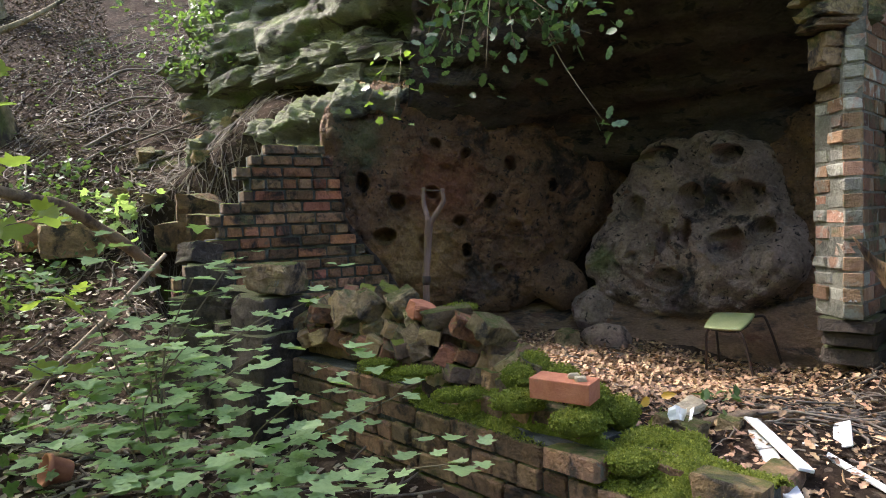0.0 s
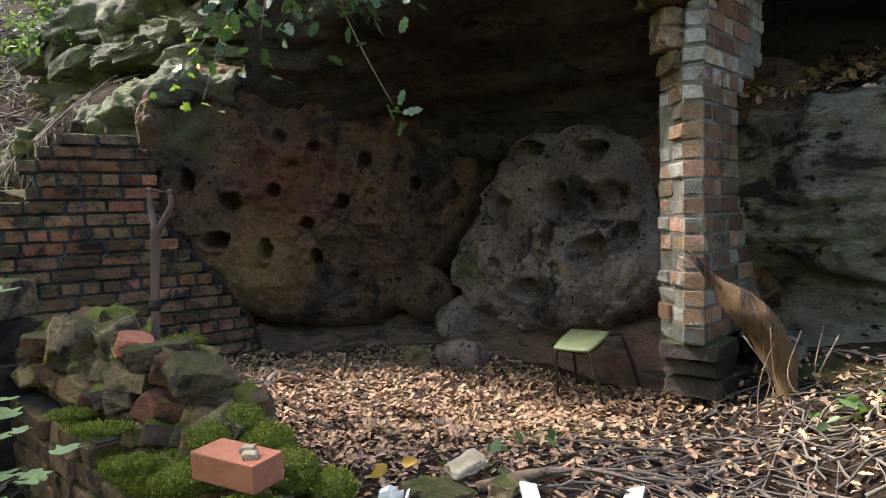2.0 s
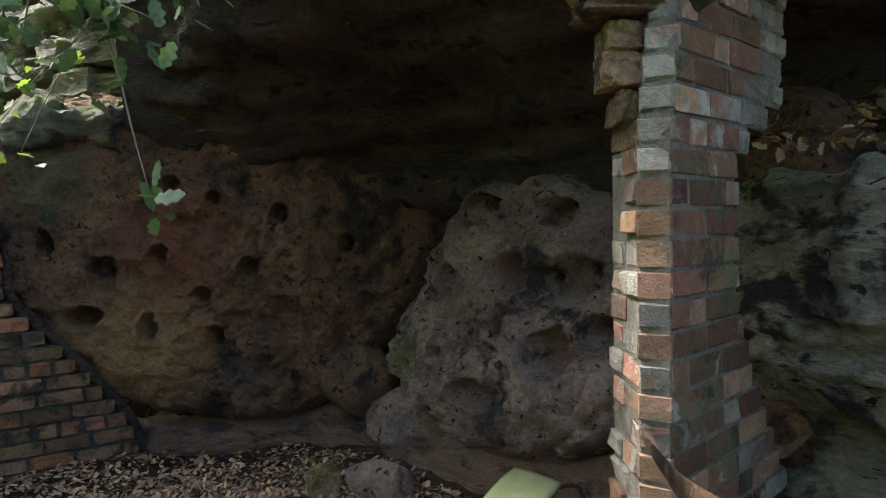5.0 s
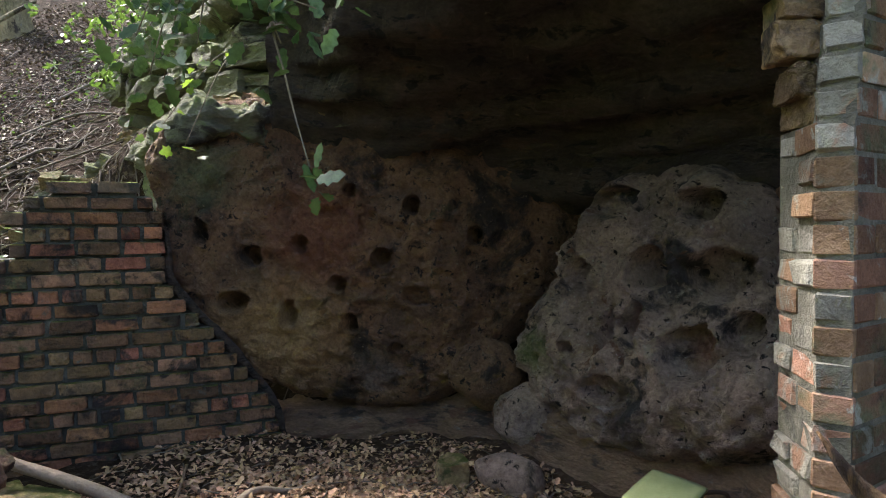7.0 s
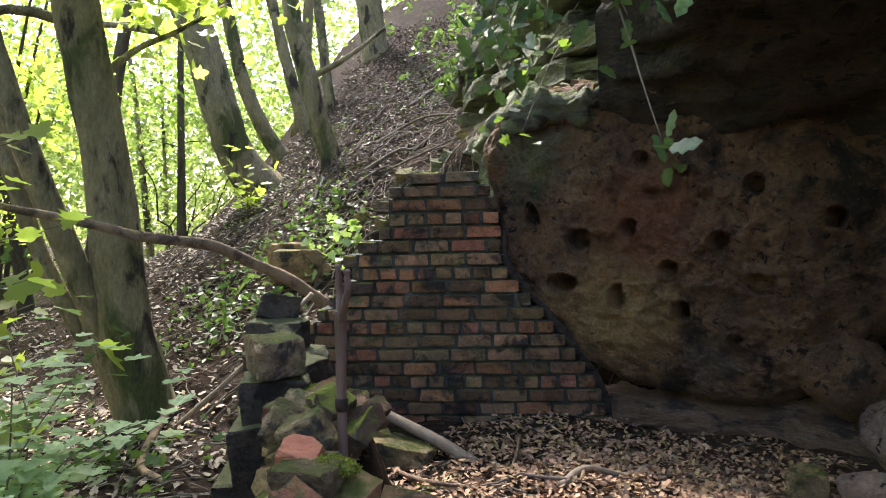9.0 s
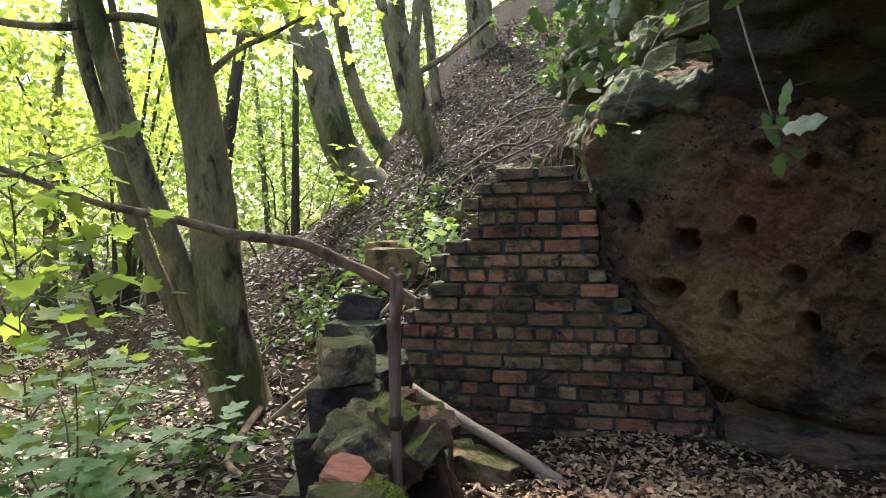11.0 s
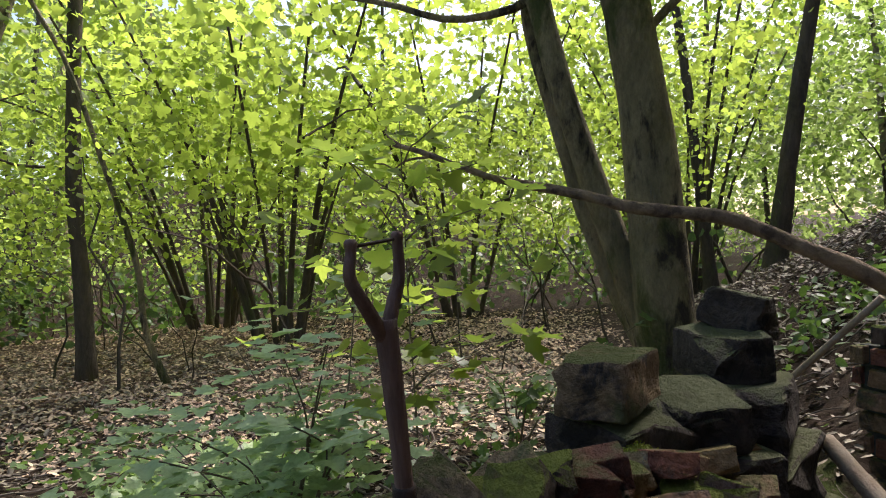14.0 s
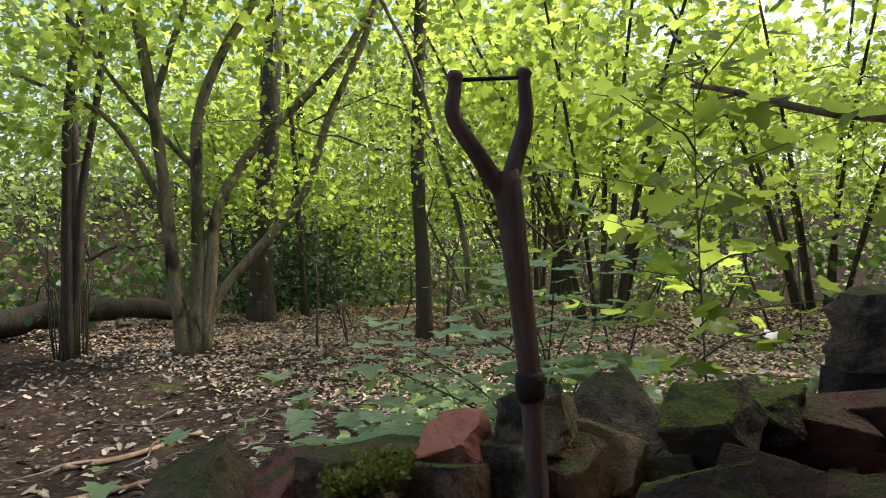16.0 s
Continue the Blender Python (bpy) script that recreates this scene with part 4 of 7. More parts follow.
for c in range(25):
    z = ZB + (c + 0.5) * PH
    off = PD * pillar_lean(z)
    # broken bricks and lime on the west side
    if z < 1.64:
        d = (PL - PS).normalized()
        L = (PL - PS).length
        nrm = Vector((-d.y, d.x))
        nrm = nrm if nrm.x < 0 else -nrm
        cut = rng.uniform(0.09, 0.17)
        for a0, a1 in ((0.004, cut), (cut, L)):
            mid = PS + d * (a0 + a1) / 2 - nrm * (0.05 + rng.uniform(0.0, 0.028))
            lay(rng.choice(B_lime if rng.random() < 0.6 else B_pil), "brick", pillar, (mid.x, mid.y, z + rng.uniform(-0.006, 0.006)), d, (a1 - a0 - 0.008, 0.105, PH - rng.uniform(0.008, 0.028)), rng.uniform(-0.05, 0.05), rng.uniform(-0.12, 0.12))
    # the front: one brick end a course, its long side bonded into the face
    f = (PC - PS).normalized()
    fl = (PC - PS).length
    deep = 0.215 if c % 2 else 0.105
    fin = Vector((-f.y, f.x))
    mid = PS + f * (fl / 2) + fin * 0.055 + off
    lay(rng.choice(B_lime if (z > 1.6 or rng.random() < 0.12) else B_pil), "brick", pillar, (mid.x, mid.y, z), f, (fl - 0.002, 0.105, PH - rng.uniform(0.010, 0.015)), rng.uniform(-0.012, 0.012), rng.uniform(-0.02, 0.02))
    end = pillar_end(z)
    s, k = pillar_lean(z), 0
    while s < end - 0.035:
        w = min(deep if k == 0 else (0.218 if (c + k) % 3 else 0.108), end - s)
        q = PC + PD * (s + w / 2) + PW * 0.055
        pale = rng.random()
        lay(rng.choice(B_lime if pale < (0.12 if s < 0.4 else 0.4) else (B_face if pale < 0.8 else B_pil)), "brick", pillar, (q.x, q.y, z + rng.uniform(-0.002, 0.002)), PD, (w - 0.011, 0.105 + rng.uniform(-0.008, 0.008), PH - rng.uniform(0.010, 0.016)), rng.uniform(-0.01, 0.01), rng.uniform(-0.02, 0.02))
        s += w
        k += 1
bm = bmesh.new()
for c in range(25):
    z0, z1 = ZB + c * PH, ZB + (c + 1) * PH
    zm = (z0 + z1) / 2
    off = PD * pillar_lean(zm)
    e = PC + PD * (pillar_end(zm) - 0.015)
    last = (PL if zm < 1.64 else PS + Vector((0.02, 0.16)))
    a = PC + off + PW * 0.008
    b = PS + off + Vector((0.008, 0.008))
    pts = [(a.x, a.y), (e.x + PW.x * 0.012, e.y + PW.y * 0.012), (e.x + PW.x * 0.25, e.y + PW.y * 0.25), (last.x + 0.02, last.y), (b.x + 0.006, b.y)]
    n = len(pts)
    vs = [bm.verts.new((x, y, zz)) for zz in (z0, z1) for x, y in pts]
    bm.faces.new([vs[i] for i in range(n)][::-1])
    bm.faces.new([vs[n + i] for i in range(n)])
    for i in range(n):
        j = (i + 1) % n
        bm.faces.new((vs[i], vs[j], vs[n + j], vs[n + i]))
part("mortar", bm, M_mortar, pillar, "crumbling pale lime mortar")
for i, (cx, cy, z, l, d, h, a) in enumerate([(2.83, 5.60, 0.40, 0.30, 0.26, 0.075, 0.74), (2.86, 5.63, 0.32, 0.32, 0.26, 0.085, 0.8), (2.9, 5.66, 0.22, 0.36, 0.3, 0.10, 0.7)]):
    lay(B_plinth[i], "plinth_stone", pillar, (cx, cy, z), (math.cos(a), math.sin(a)), (l, d, h), 0, 0)
# corbelled stones at the springing
for i, (x, y, z, sx, sy, sz) in enumerate([(2.695, 5.62, 1.832, 0.13, 0.14, 0.10), (2.72, 5.63, 1.722, 0.085, 0.16, 0.085), (2.735, 5.63, 1.65, 0.06, 0.16, 0.08), (2.70, 5.62, 1.915, 0.11, 0.16, 0.08), (2.74, 5.60, 2.0, 0.34, 0.2, 0.055), (2.76, 5.60, 2.07, 0.36, 0.22, 0.085), (2.74, 5.6, 2.17, 0.38, 0.22, 0.1)]):
    bm = chipped_bm((sx, sy, sz), 60 + i, 0.12, 0.09, 2)
    bmesh.ops.rotate(bm, verts=bm.verts[:], cent=(0, 0, 0), matrix=Matrix.Rotation(0.08 * (i % 3), 3, "Z"))
    bmesh.ops.translate(bm, verts=bm.verts[:], vec=(x, y, z))
    part("corbel_stone", bm, M_stone, pillar)

# the low mossy wall, its outer face running south-east
LA, LB = Vector((-0.62, 5.93)), Vector((1.32, 3.82))
LD = (LB - LA).normalized()
LN = Vector((-LD.y, LD.x))
LN = LN if LN.x > 0 else -LN            # inward
LLEN = (LB - LA).length
wall_2 = holder("wall_2", "low ruined brick wall, green with algae and capped with moss", "low wall", kind="structure", at=(0.35, 4.9, -0.05))


def low_top(s):
    """Number of courses left standing along the low wall."""
    return 5 if s < 1.5 else (4 if s < 2.3 else 3)


for c in range(6):
    z = -0.09 + (c + 0.5) * 0.088
    s = 0.0 if c % 2 else -0.06
    k = 0
    while s < LLEN:
        head = c == 2 or (c == 4 and s > 1.0)
        w = (0.115 if head else 0.228) * rng.uniform(0.93, 1.05)
        if c < low_top(s) + 1:
            q = LA + LD * (s + w / 2) + LN * (0.055 + rng.uniform(-0.012, 0.012) + (0.10 if c == low_top(s) else 0))
            lay(rng.choice(B_dark), "brick", wall_2, (q.x, q.y, z + rng.uniform(-0.005, 0.005)), LD, (w - 0.012, 0.115, 0.088 - rng.uniform(0.008, 0.016)), rng.uniform(-0.02, 0.02), rng.uniform(-0.05, 0.05))
        s += w
        k += 1
for c in range(4):       # the end of the wall, turning in
    z = -0.09 + (c + 0.5) * 0.088
    for k in range(3):
        q = LB + LN * (0.11 + 0.115 + k * 0.2 - 0.08) - LD * 0.055
        if c < 3 - (k == 0):
            lay(rng.choice(B_dark), "brick", wall_2, (q.x, q.y, z), LN, (0.19, 0.11, 0.076), rng.uniform(-0.02, 0.02), 0)
bm = bmesh.new()
n = 40
for i in range(n):
    s0, s1 = LLEN * i / n, LLEN * (i + 1) / n
    h = -0.09 + low_top(s0) * 0.088 - 0.004
    pts = [LA + LD * s0 + LN * 0.02, LA + LD * s1 + LN * 0.02, LA + LD * s1 + LN * 0.40, LA + LD * s0 + LN * 0.40]
    vs = [bm.verts.new((p.x, p.y, zz)) for zz in (-0.3, h) for p in pts]
    for f in ((0, 1, 2, 3), (7, 6, 5, 4), (0, 4, 5, 1), (1, 5, 6, 2), (2, 6, 7, 3), (3, 7, 4, 0)):
        bm.faces.new([vs[j] for j in f])
bmesh.ops.recalc_face_normals(bm, faces=bm.faces[:])
part("core", bm, M_mortar_dark, wall_2, "rubble and earth core")


# ---- things in the cave and on the low wall ----
def box_bm(sx, sy, sz, bev=0.004, seg=2):
    bm = bmesh.new()
    bmesh.ops.create_cube(bm, size=1.0)
    bmesh.ops.scale(bm, vec=(sx, sy, sz), verts=bm.verts[:])
    bmesh.ops.bevel(bm, geom=bm.edges[:], offset=bev, segments=seg, affect="EDGES", profile=0.6)
    return bm


def moved(bm, m):
    bmesh.ops.transform(bm, matrix=m, verts=bm.verts[:])
    return bm


def garden_fork():
    """An old tool planted upright in the heap: split wooden handle with a metal cross bar."""
    t = holder("garden_fork", "old garden fork with split wooden handle stuck upright in rubble", "garden fork", at=(0.50, 5.16, 0.3))
    P1, P2 = np.array((0.512, 5.155, 1.178)), np.array((0.600, 5.103, 1.168))
    cr = np.array((0.535, 5.135, 1.035))
    bm = tube_bm(bmesh.new(), curve_pts([(0.50, 5.165, 0.26), (0.505, 5.16, 0.5), (0.512, 5.152, 0.76), (0.527, 5.142, 0.95), cr + (0, 0, 0.015)], 22), np.r_[np.full(10, 0.0155), np.linspace(0.016, 0.0195, 12)], 12, 0.05, 1)
    part("shaft", bm, M_ash, t, "worn brown wooden shaft", True)
    for P in (P1, P2):
        out = (P - cr) * np.array([1, 1, 0])
        ctrl = [cr + (0, 0, -0.02), cr + out * 0.55 + (0, 0, 0.035), cr + out * 1.05 + (0, 0, 0.085), P + (0, 0, -0.01), P + (0, 0, 0.012)]
        bm = tube_bm(bmesh.new(), curve_pts(ctrl, 16), np.r_[np.linspace(0.0135, 0.0085, 13), 0.0105, 0.011, 0.007], 10, 0.05, 2)
        part("handle_arm", bm, M_ash, t, "", True)
    part("cross_bar", tube_bm(bmesh.new(), [P1, (P1 + P2) / 2, P2], [0.003, 0.003, 0.003], 8), M_tube, t, "thin steel cross bar", True)
    part("collar", tube_bm(bmesh.new(), [(0.511, 5.153, 0.735), (0.512, 5.152, 0.745), (0.5125, 5.152, 0.77), (0.513, 5.152, 0.775)], [0.0178, 0.0205, 0.0205, 0.018], 14), M_tube, t, "rusted steel collar", True)
    return t


garden_fork()


def small_chair():
    """A small school stool: trapezoid plastic seat on bent steel legs."""
    t = holder("stool", "small school stool with faded green seat and rusty tube legs", "stool", at=(2.5, 6.35, -0.06))
    q = [(2.307, 6.334, 0.262), (2.467, 6.13, 0.276), (2.66, 6.325, 0.345), (2.487, 6.575, 0.322)]
    bm = bmesh.new()
    # rounded slab with a slight dip in the middle
    n = 14
    grid = []
    for i in range(n + 1):
        row = []
        for j in range(n + 1):
            u, v = i / n, j / n
            uu, vv = 2 * u - 1, 2 * v - 1
            k = 0.12
            cu, cv = uu * math.sqrt(1 - k * vv * vv), vv * math.sqrt(1 - k * uu * uu)
            a, b = (cu + 1) / 2, (cv + 1) / 2
            p = [(1 - a) * ((1 - b) * q[0][c] + b * q[3][c]) + a * ((1 - b) * q[1][c] + b * q[2][c]) for c in range(3)]
            p[2] += -0.012 * (1 - uu * uu) * (1 - vv * vv) - 0.008 * max(abs(uu), abs(vv)) ** 8
            row.append(bm.verts.new(p))
        grid.append(row)
    for i in range(n):
        for j in range(n):
            bm.faces.new((grid[i][j], grid[i + 1][j], grid[i + 1][j + 1], grid[i][j + 1]))
    bmesh.ops.recalc_face_normals(bm, faces=bm.faces[:])
    bmesh.ops.solidify(bm, geom=bm.faces[:], thickness=0.012)
    part("seat", bm, M_seat, t, "faded green moulded seat", True)
    for name, ctrl in (("leg", [(2.35, 6.34, 0.25), (2.335, 6.35, 0.22), (2.345, 6.38, 0.1), (2.36, 6.42, -0.12)]), ("leg", [(2.46, 6.18, 0.262), (2.475, 6.14, 0.24), (2.50, 6.11, 0.1), (2.535, 6.08, -0.09)]),
                       ("leg", [(2.60, 6.34, 0.315), (2.70, 6.345, 0.325), (2.735, 6.345, 0.29), (2.79, 6.33, 0.12), (2.85, 6.32, -0.1)]), ("leg", [(2.48, 6.52, 0.30), (2.49, 6.57, 0.29), (2.51, 6.58, 0.1), (2.54, 6.60, -0.12)])):
        part(name, tube_bm(bmesh.new(), curve_pts(ctrl, 18), np.full(18, 0.0085), 10), M_tube, t, "", True)
    part("seat_frame", tube_bm(bmesh.new(), curve_pts([(2.36, 6.335, 0.247), (2.47, 6.19, 0.258), (2.62, 6.33, 0.318), (2.49, 6.53, 0.30), (2.37, 6.35, 0.25)], 30), np.full(30, 0.007), 8), M_tube, t, "", True)
    return t


small_chair()

# the clean orange brick with two pebbles of mortar
m = Matrix.LocRotScale((0.985, 4.315, 0.447), Euler((0.03, 0.01, -0.60)), None)
ob = obj("loose_brick", moved(box_bm(0.218, 0.105, 0.072, 0.004, 2), m), M_orange)
tagged(ob, "clean bright orange brick lying on the mossy wall", "brick")
for i, (dx, dy) in enumerate(((0.03, 0.01), (0.065, -0.015))):
    bm = rock_bm((0.034, 0.026, 0.016), 80 + i, 0.1, 1, 1)
    p = m @ Vector((dx, dy, 0.043))
    tagged(obj("mortar_lump", moved(bm, Matrix.Translation(p)), M_cutwood, True), "small pale lump of mortar lying on a brick", "mortar lump", "lumps on the brick")

# heap of loose bricks and stones along the low wall
heap = bmesh.new()
rows = 46
cols = 16
V = []
for i in range(rows):
    s = 0.45 + 1.95 * i / (rows - 1)
    for j in range(cols):
        o = 0.14 + 0.38 * j / (cols - 1)
        b = LA + LD * s + LN * o
        h = math.sin(math.pi * min(max((o + 0.02) / 0.54, 0), 1)) ** 0.6
        along = smooth01(0.45, 0.7, s) * smooth01(2.4, 1.75, s)
        z = -0.09 + (low_top(s)) * 0.088 - 0.02 + 0.15 * h * float(along) * float(smooth01(0.14, 0.34, o)) - 0.33 * max(0, (o - 0.40) / 0.12)
        z += 0.03 * noise.noise((b.x * 9, b.y * 9, 1))
        V.append((b.x, b.y, z))
ob = mesh_np("rubble_heap", V, grid_faces(rows, cols), M_soil, True)
tagged(ob, "dark earth and crumbled mortar filling the broken wall", "rubble heap", kind="stuff")

rng = random.Random(11)


def heap_top(s):
    """Height of the stacked bricks along the wall."""
    return float(np.interp(s, [0.1, 0.45, 0.8, 1.05, 1.3, 1.6, 1.85, 2.1], [0.50, 0.58, 0.645, 0.665, 0.60, 0.55, 0.47, 0.42]))


face = math.atan2(LD.y, LD.x)
n_piece = 0
for row in range(5):
    s = 0.05 + 0.05 * (row % 2)
    while s < 1.95:
        w = rng.uniform(0.066, 0.108)
        h = rng.uniform(0.06, 0.092)
        z = -0.09 + (low_top(s) + 1) * 0.088 + 0.03 + 0.066 * row + rng.uniform(-0.015, 0.015)
        if z < heap_top(s) + 0.02:
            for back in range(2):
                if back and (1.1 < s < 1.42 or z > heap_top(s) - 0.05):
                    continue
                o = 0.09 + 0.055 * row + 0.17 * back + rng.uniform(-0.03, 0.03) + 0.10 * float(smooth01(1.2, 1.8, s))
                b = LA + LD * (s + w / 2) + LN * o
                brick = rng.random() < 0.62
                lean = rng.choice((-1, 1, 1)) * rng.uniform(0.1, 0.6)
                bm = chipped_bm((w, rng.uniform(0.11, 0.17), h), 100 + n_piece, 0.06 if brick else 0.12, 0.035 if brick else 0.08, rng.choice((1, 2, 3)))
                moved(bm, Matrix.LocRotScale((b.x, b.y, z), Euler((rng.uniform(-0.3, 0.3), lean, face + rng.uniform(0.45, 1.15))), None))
                # inner row takes only dark bricks: the cave side's shade put into colour
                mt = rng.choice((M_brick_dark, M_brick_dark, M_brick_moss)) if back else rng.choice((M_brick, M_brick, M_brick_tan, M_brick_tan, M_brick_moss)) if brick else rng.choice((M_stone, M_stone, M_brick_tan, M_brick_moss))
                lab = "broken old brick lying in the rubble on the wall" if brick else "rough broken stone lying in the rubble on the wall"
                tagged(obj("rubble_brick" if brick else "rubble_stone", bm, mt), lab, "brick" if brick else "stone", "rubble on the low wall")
                n_piece += 1
        s += w * 0.95
# placed pieces that stand out
for name, c, size, rot, mt, lab, seed in (
        ("rubble_brick", (0.49, 5.0, 0.635), (0.12, 0.10, 0.065), (0.3, 0.25, 0.5), M_orange, "salmon-red broken brick on top of the rubble", 201),
        ("rubble_stone", (0.60, 4.93, 0.615), (0.21, 0.11, 0.075), (0.1, -0.15, 0.1), M_stone, "flat mossy stone on top of the rubble", 202),
        ("rubble_stone", (0.78, 4.74, 0.585), (0.19, 0.13, 0.085), (0.5, 0.2, 0.8), M_stone, "pale grey block tilted on the rubble", 203),
        ("rubble_brick", (0.70, 4.83, 0.565), (0.18, 0.10, 0.085), (0.2, 0.5, 0.2), M_brick, "broken red brick leaning on the rubble", 204),
        ("rubble_stone", (0.40, 5.10, 0.66), (0.14, 0.11, 0.10), (0.2, -0.4, 0.3), M_stone, "pale wedge-shaped stone on top of the rubble", 205),
        ("rubble_stone", (0.26, 5.18, 0.62), (0.2, 0.13, 0.12), (0.5, 0.5, 0.9), M_stone, "large mossy stone in the rubble", 206),
        ("rubble_stone", (0.12, 5.30, 0.60), (0.2, 0.14, 0.12), (0.3, -0.6, 1.9), M_stone, "leaning grey stone in the rubble", 207),
        ("rubble_brick", (-0.02, 5.36, 0.585), (0.13, 0.10, 0.08), (0.1, 0.1, 0.5), M_brick, "dark red brick at the end of the rubble", 208),
        ("stone_slab", (-0.29, 5.55, 0.76), (0.28, 0.20, 0.15), (0.03, 0.04, -0.45), M_stone, "big square sandstone block resting on the wall's end", 209),
        ("stone_block", (-0.34, 5.60, 0.56), (0.34, 0.28, 0.2), (0, 0.05, -0.7), M_damp_shaded_stone, "rough sandstone block built into the wall's end", 210),
        ("stone_block", (-0.36, 5.60, 0.34), (0.42, 0.36, 0.26), (0, 0, -0.75), M_damp_shaded_stone, "damp block low in the wall's end, shade put into its colour", 211),
        ("stone_block", (-0.40, 5.62, 0.09), (0.46, 0.42, 0.30), (0, 0, -0.8), M_damp_shaded_stone, "damp block at the wall's foot, shade put into its colour", 212),
        ("stone_block", (-0.78, 5.98, 0.74), (0.26, 0.22, 0.16), (0.1, 0.1, 0.3), M_damp_shaded_stone, "mossy sandstone block on the ruined corner", 213),
        ("stone_block", (-0.86, 6.06, 0.87), (0.22, 0.17, 0.13), (-0.15, 0.2, 0.9), M_damp_shaded_stone, "tilted grey capping stone on the ruined corner", 214),
        ("stone_block", (-0.74, 6.0, 0.55), (0.40, 0.34, 0.22), (0.05, -0.05, -0.4), M_damp_shaded_stone, "large squared stone in the ruined corner", 215),
        ("stone_block", (-0.76, 6.02, 0.33), (0.44, 0.4, 0.24), (0, 0.05, -0.6), M_damp_shaded_stone, "dark squared stone low in the ruined corner", 216),
        ("stone_block", (-0.8, 6.05, 0.1), (0.5, 0.46, 0.26), (0, 0, -0.6), M_damp_shaded_stone, "dark squared stone at the ruined corner's foot", 217),
        ("stone_block", (-0.50, 5.83, 0.60), (0.26, 0.22, 0.15), (0.1, 0.15, 0.2), M_damp_shaded_stone, "flat stone bridging the gap in the wall", 218),
        ("stone_block", (-0.52, 5.84, 0.36), (0.4, 0.34, 0.3), (0, 0, 0.4), M_damp_shaded_stone, "dark stone filling the gap in the wall", 219),
        ("stone_block", (-0.5, 5.86, 0.08), (0.44, 0.4, 0.3), (0, 0, 0.2), M_damp_shaded_stone, "dark stone filling the gap at ground level", 220),
        ("rubble_stone", (-0.22, 6.35, 0.08), (0.26, 0.2, 0.14), (0, 0.1, 0.3), M_stone, "flat stone lying on the floor by the brick wall", 221),
        ("rubble_stone", (-0.42, 6.32, 0.1), (0.24, 0.18, 0.12), (0.1, 0, 1.2), M_stone, "grey stone lying by the foot of the wall", 222),
        ("rubble_stone", (0.66, 5.25, 0.30), (0.18, 0.16, 0.3), (0.2, 0.1, 0.4), M_brick_dark, "mossy stone standing against the low wall", 223),
        ("rubble_stone", (0.86, 5.1, 0.16), (0.16, 0.14, 0.14), (0.1, 0.2, 1.4), M_stone, "mossy stone at the foot of the low wall", 224),
        ("floor_stone", (1.55, 7.06, 0.06), (0.16, 0.13, 0.16), (0.1, 0, 0.4), M_stone, "small grey stone beside the boulder", 226),
        ("floor_stone", (1.50, 6.55, 0.02), (0.09, 0.08, 0.06), (0.1, 0, 0.4), M_stone, "pale stone among the dry leaves", 227),
        ("floor_stone", (2.86, 5.74, 0.16), (0.1, 0.09, 0.08), (0.1, 0, 0.9), M_stone, "pale stone at the foot of the pillar", 228),
        ("floor_stone", (3.16, 5.42, 0.42), (0.16, 0.12, 0.09), (0.1, 0.2, 0.9), M_rock_side, "grey stone under the side rock", 229),
        ("floor_stone", (3.08, 5.55, 0.46), (0.1, 0.09, 0.09), (0.1, 0.3, 0.2), M_stone, "round pale stone beside the pillar", 230),
        ("mossy_stone", (1.50, 4.62, 0.17), (0.2, 0.18, 0.12), (0.1, 0.2, 0.9), M_stone, "mossy stone fallen off the wall", 231),
        ("brick_end", (1.74, 4.72, 0.15), (0.09, 0.09, 0.08), (0.1, 0.1, 0.9), M_stone, "small mossy brick end on the floor", 232)):
    bm = chipped_bm(size, seed, 0.10, 0.07 if "slab" in name or "block" in name else 0.08, 2)
    moved(bm, Matrix.LocRotScale(c, Euler(rot), None))
    tagged(obj(name, bm, mt, "boulder" in name), lab, "boulder" if "boulder" in name else ("brick" if "brick" in name else "stone"))
bm = bmesh.new()
bmesh.ops.create_icosphere(bm, subdivisions=5, radius=1.0)
for v in bm.verts:
    q = v.co * 1.4
    f = 1 + 0.16 * noise.noise(q) + 0.05 * noise.noise(q * 4) + 0.015 * noise.noise(q * 14)
    v.co = Vector((v.co.x * 0.19 * f, v.co.y * 0.12 * f, v.co.z * 0.105 * f))
moved(bm, Matrix.LocRotScale((1.86, 7.02, 0.09), Euler((0.05, 0.08, -0.25)), None))
tagged(obj("floor_boulder", bm, M_rock_grey, True), "smooth grey boulder lying on the leaf-covered floor", "boulder")
# added plug, closes a bright sliver between the shelf and the boulder
bm = rock_bm((0.9, 0.5, 0.62), 251, 0.08, 2, 3)
tagged(obj("wedged_rock", moved(bm, Matrix.LocRotScale((0.12, 8.0, 1.78), Euler((0, 0, 0.4)), None)), M_rock_shaded), "added dark rock plugging a light gap behind the boulder's shoulder", "rock")
# dark coursed stones in the hillside behind the brick wall
for i, (x, y, z, a) in enumerate(((-1.62, 8.35, 1.2, 0.4), (-2.05, 8.6, 1.22, 0.5), (-1.75, 8.2, 0.95, 0.3), (-2.25, 8.45, 0.95, 0.5), (-1.35, 7.95, 1.0, 0.2), (-2.55, 7.75, 0.95, 0.5), (-2.9, 8.0, 1.0, 0.7))):
    bm = rock_bm((0.46, 0.4, 0.26), 240 + i, 0.06, 2, 3)
    moved(bm, Matrix.LocRotScale((x, y, z), Euler((0, 0, a)), None))
    tagged(obj("stone_block", bm, M_brick_dark), "dark mossy squared stone half buried in the hillside", "stone", "retaining stones in the hillside")

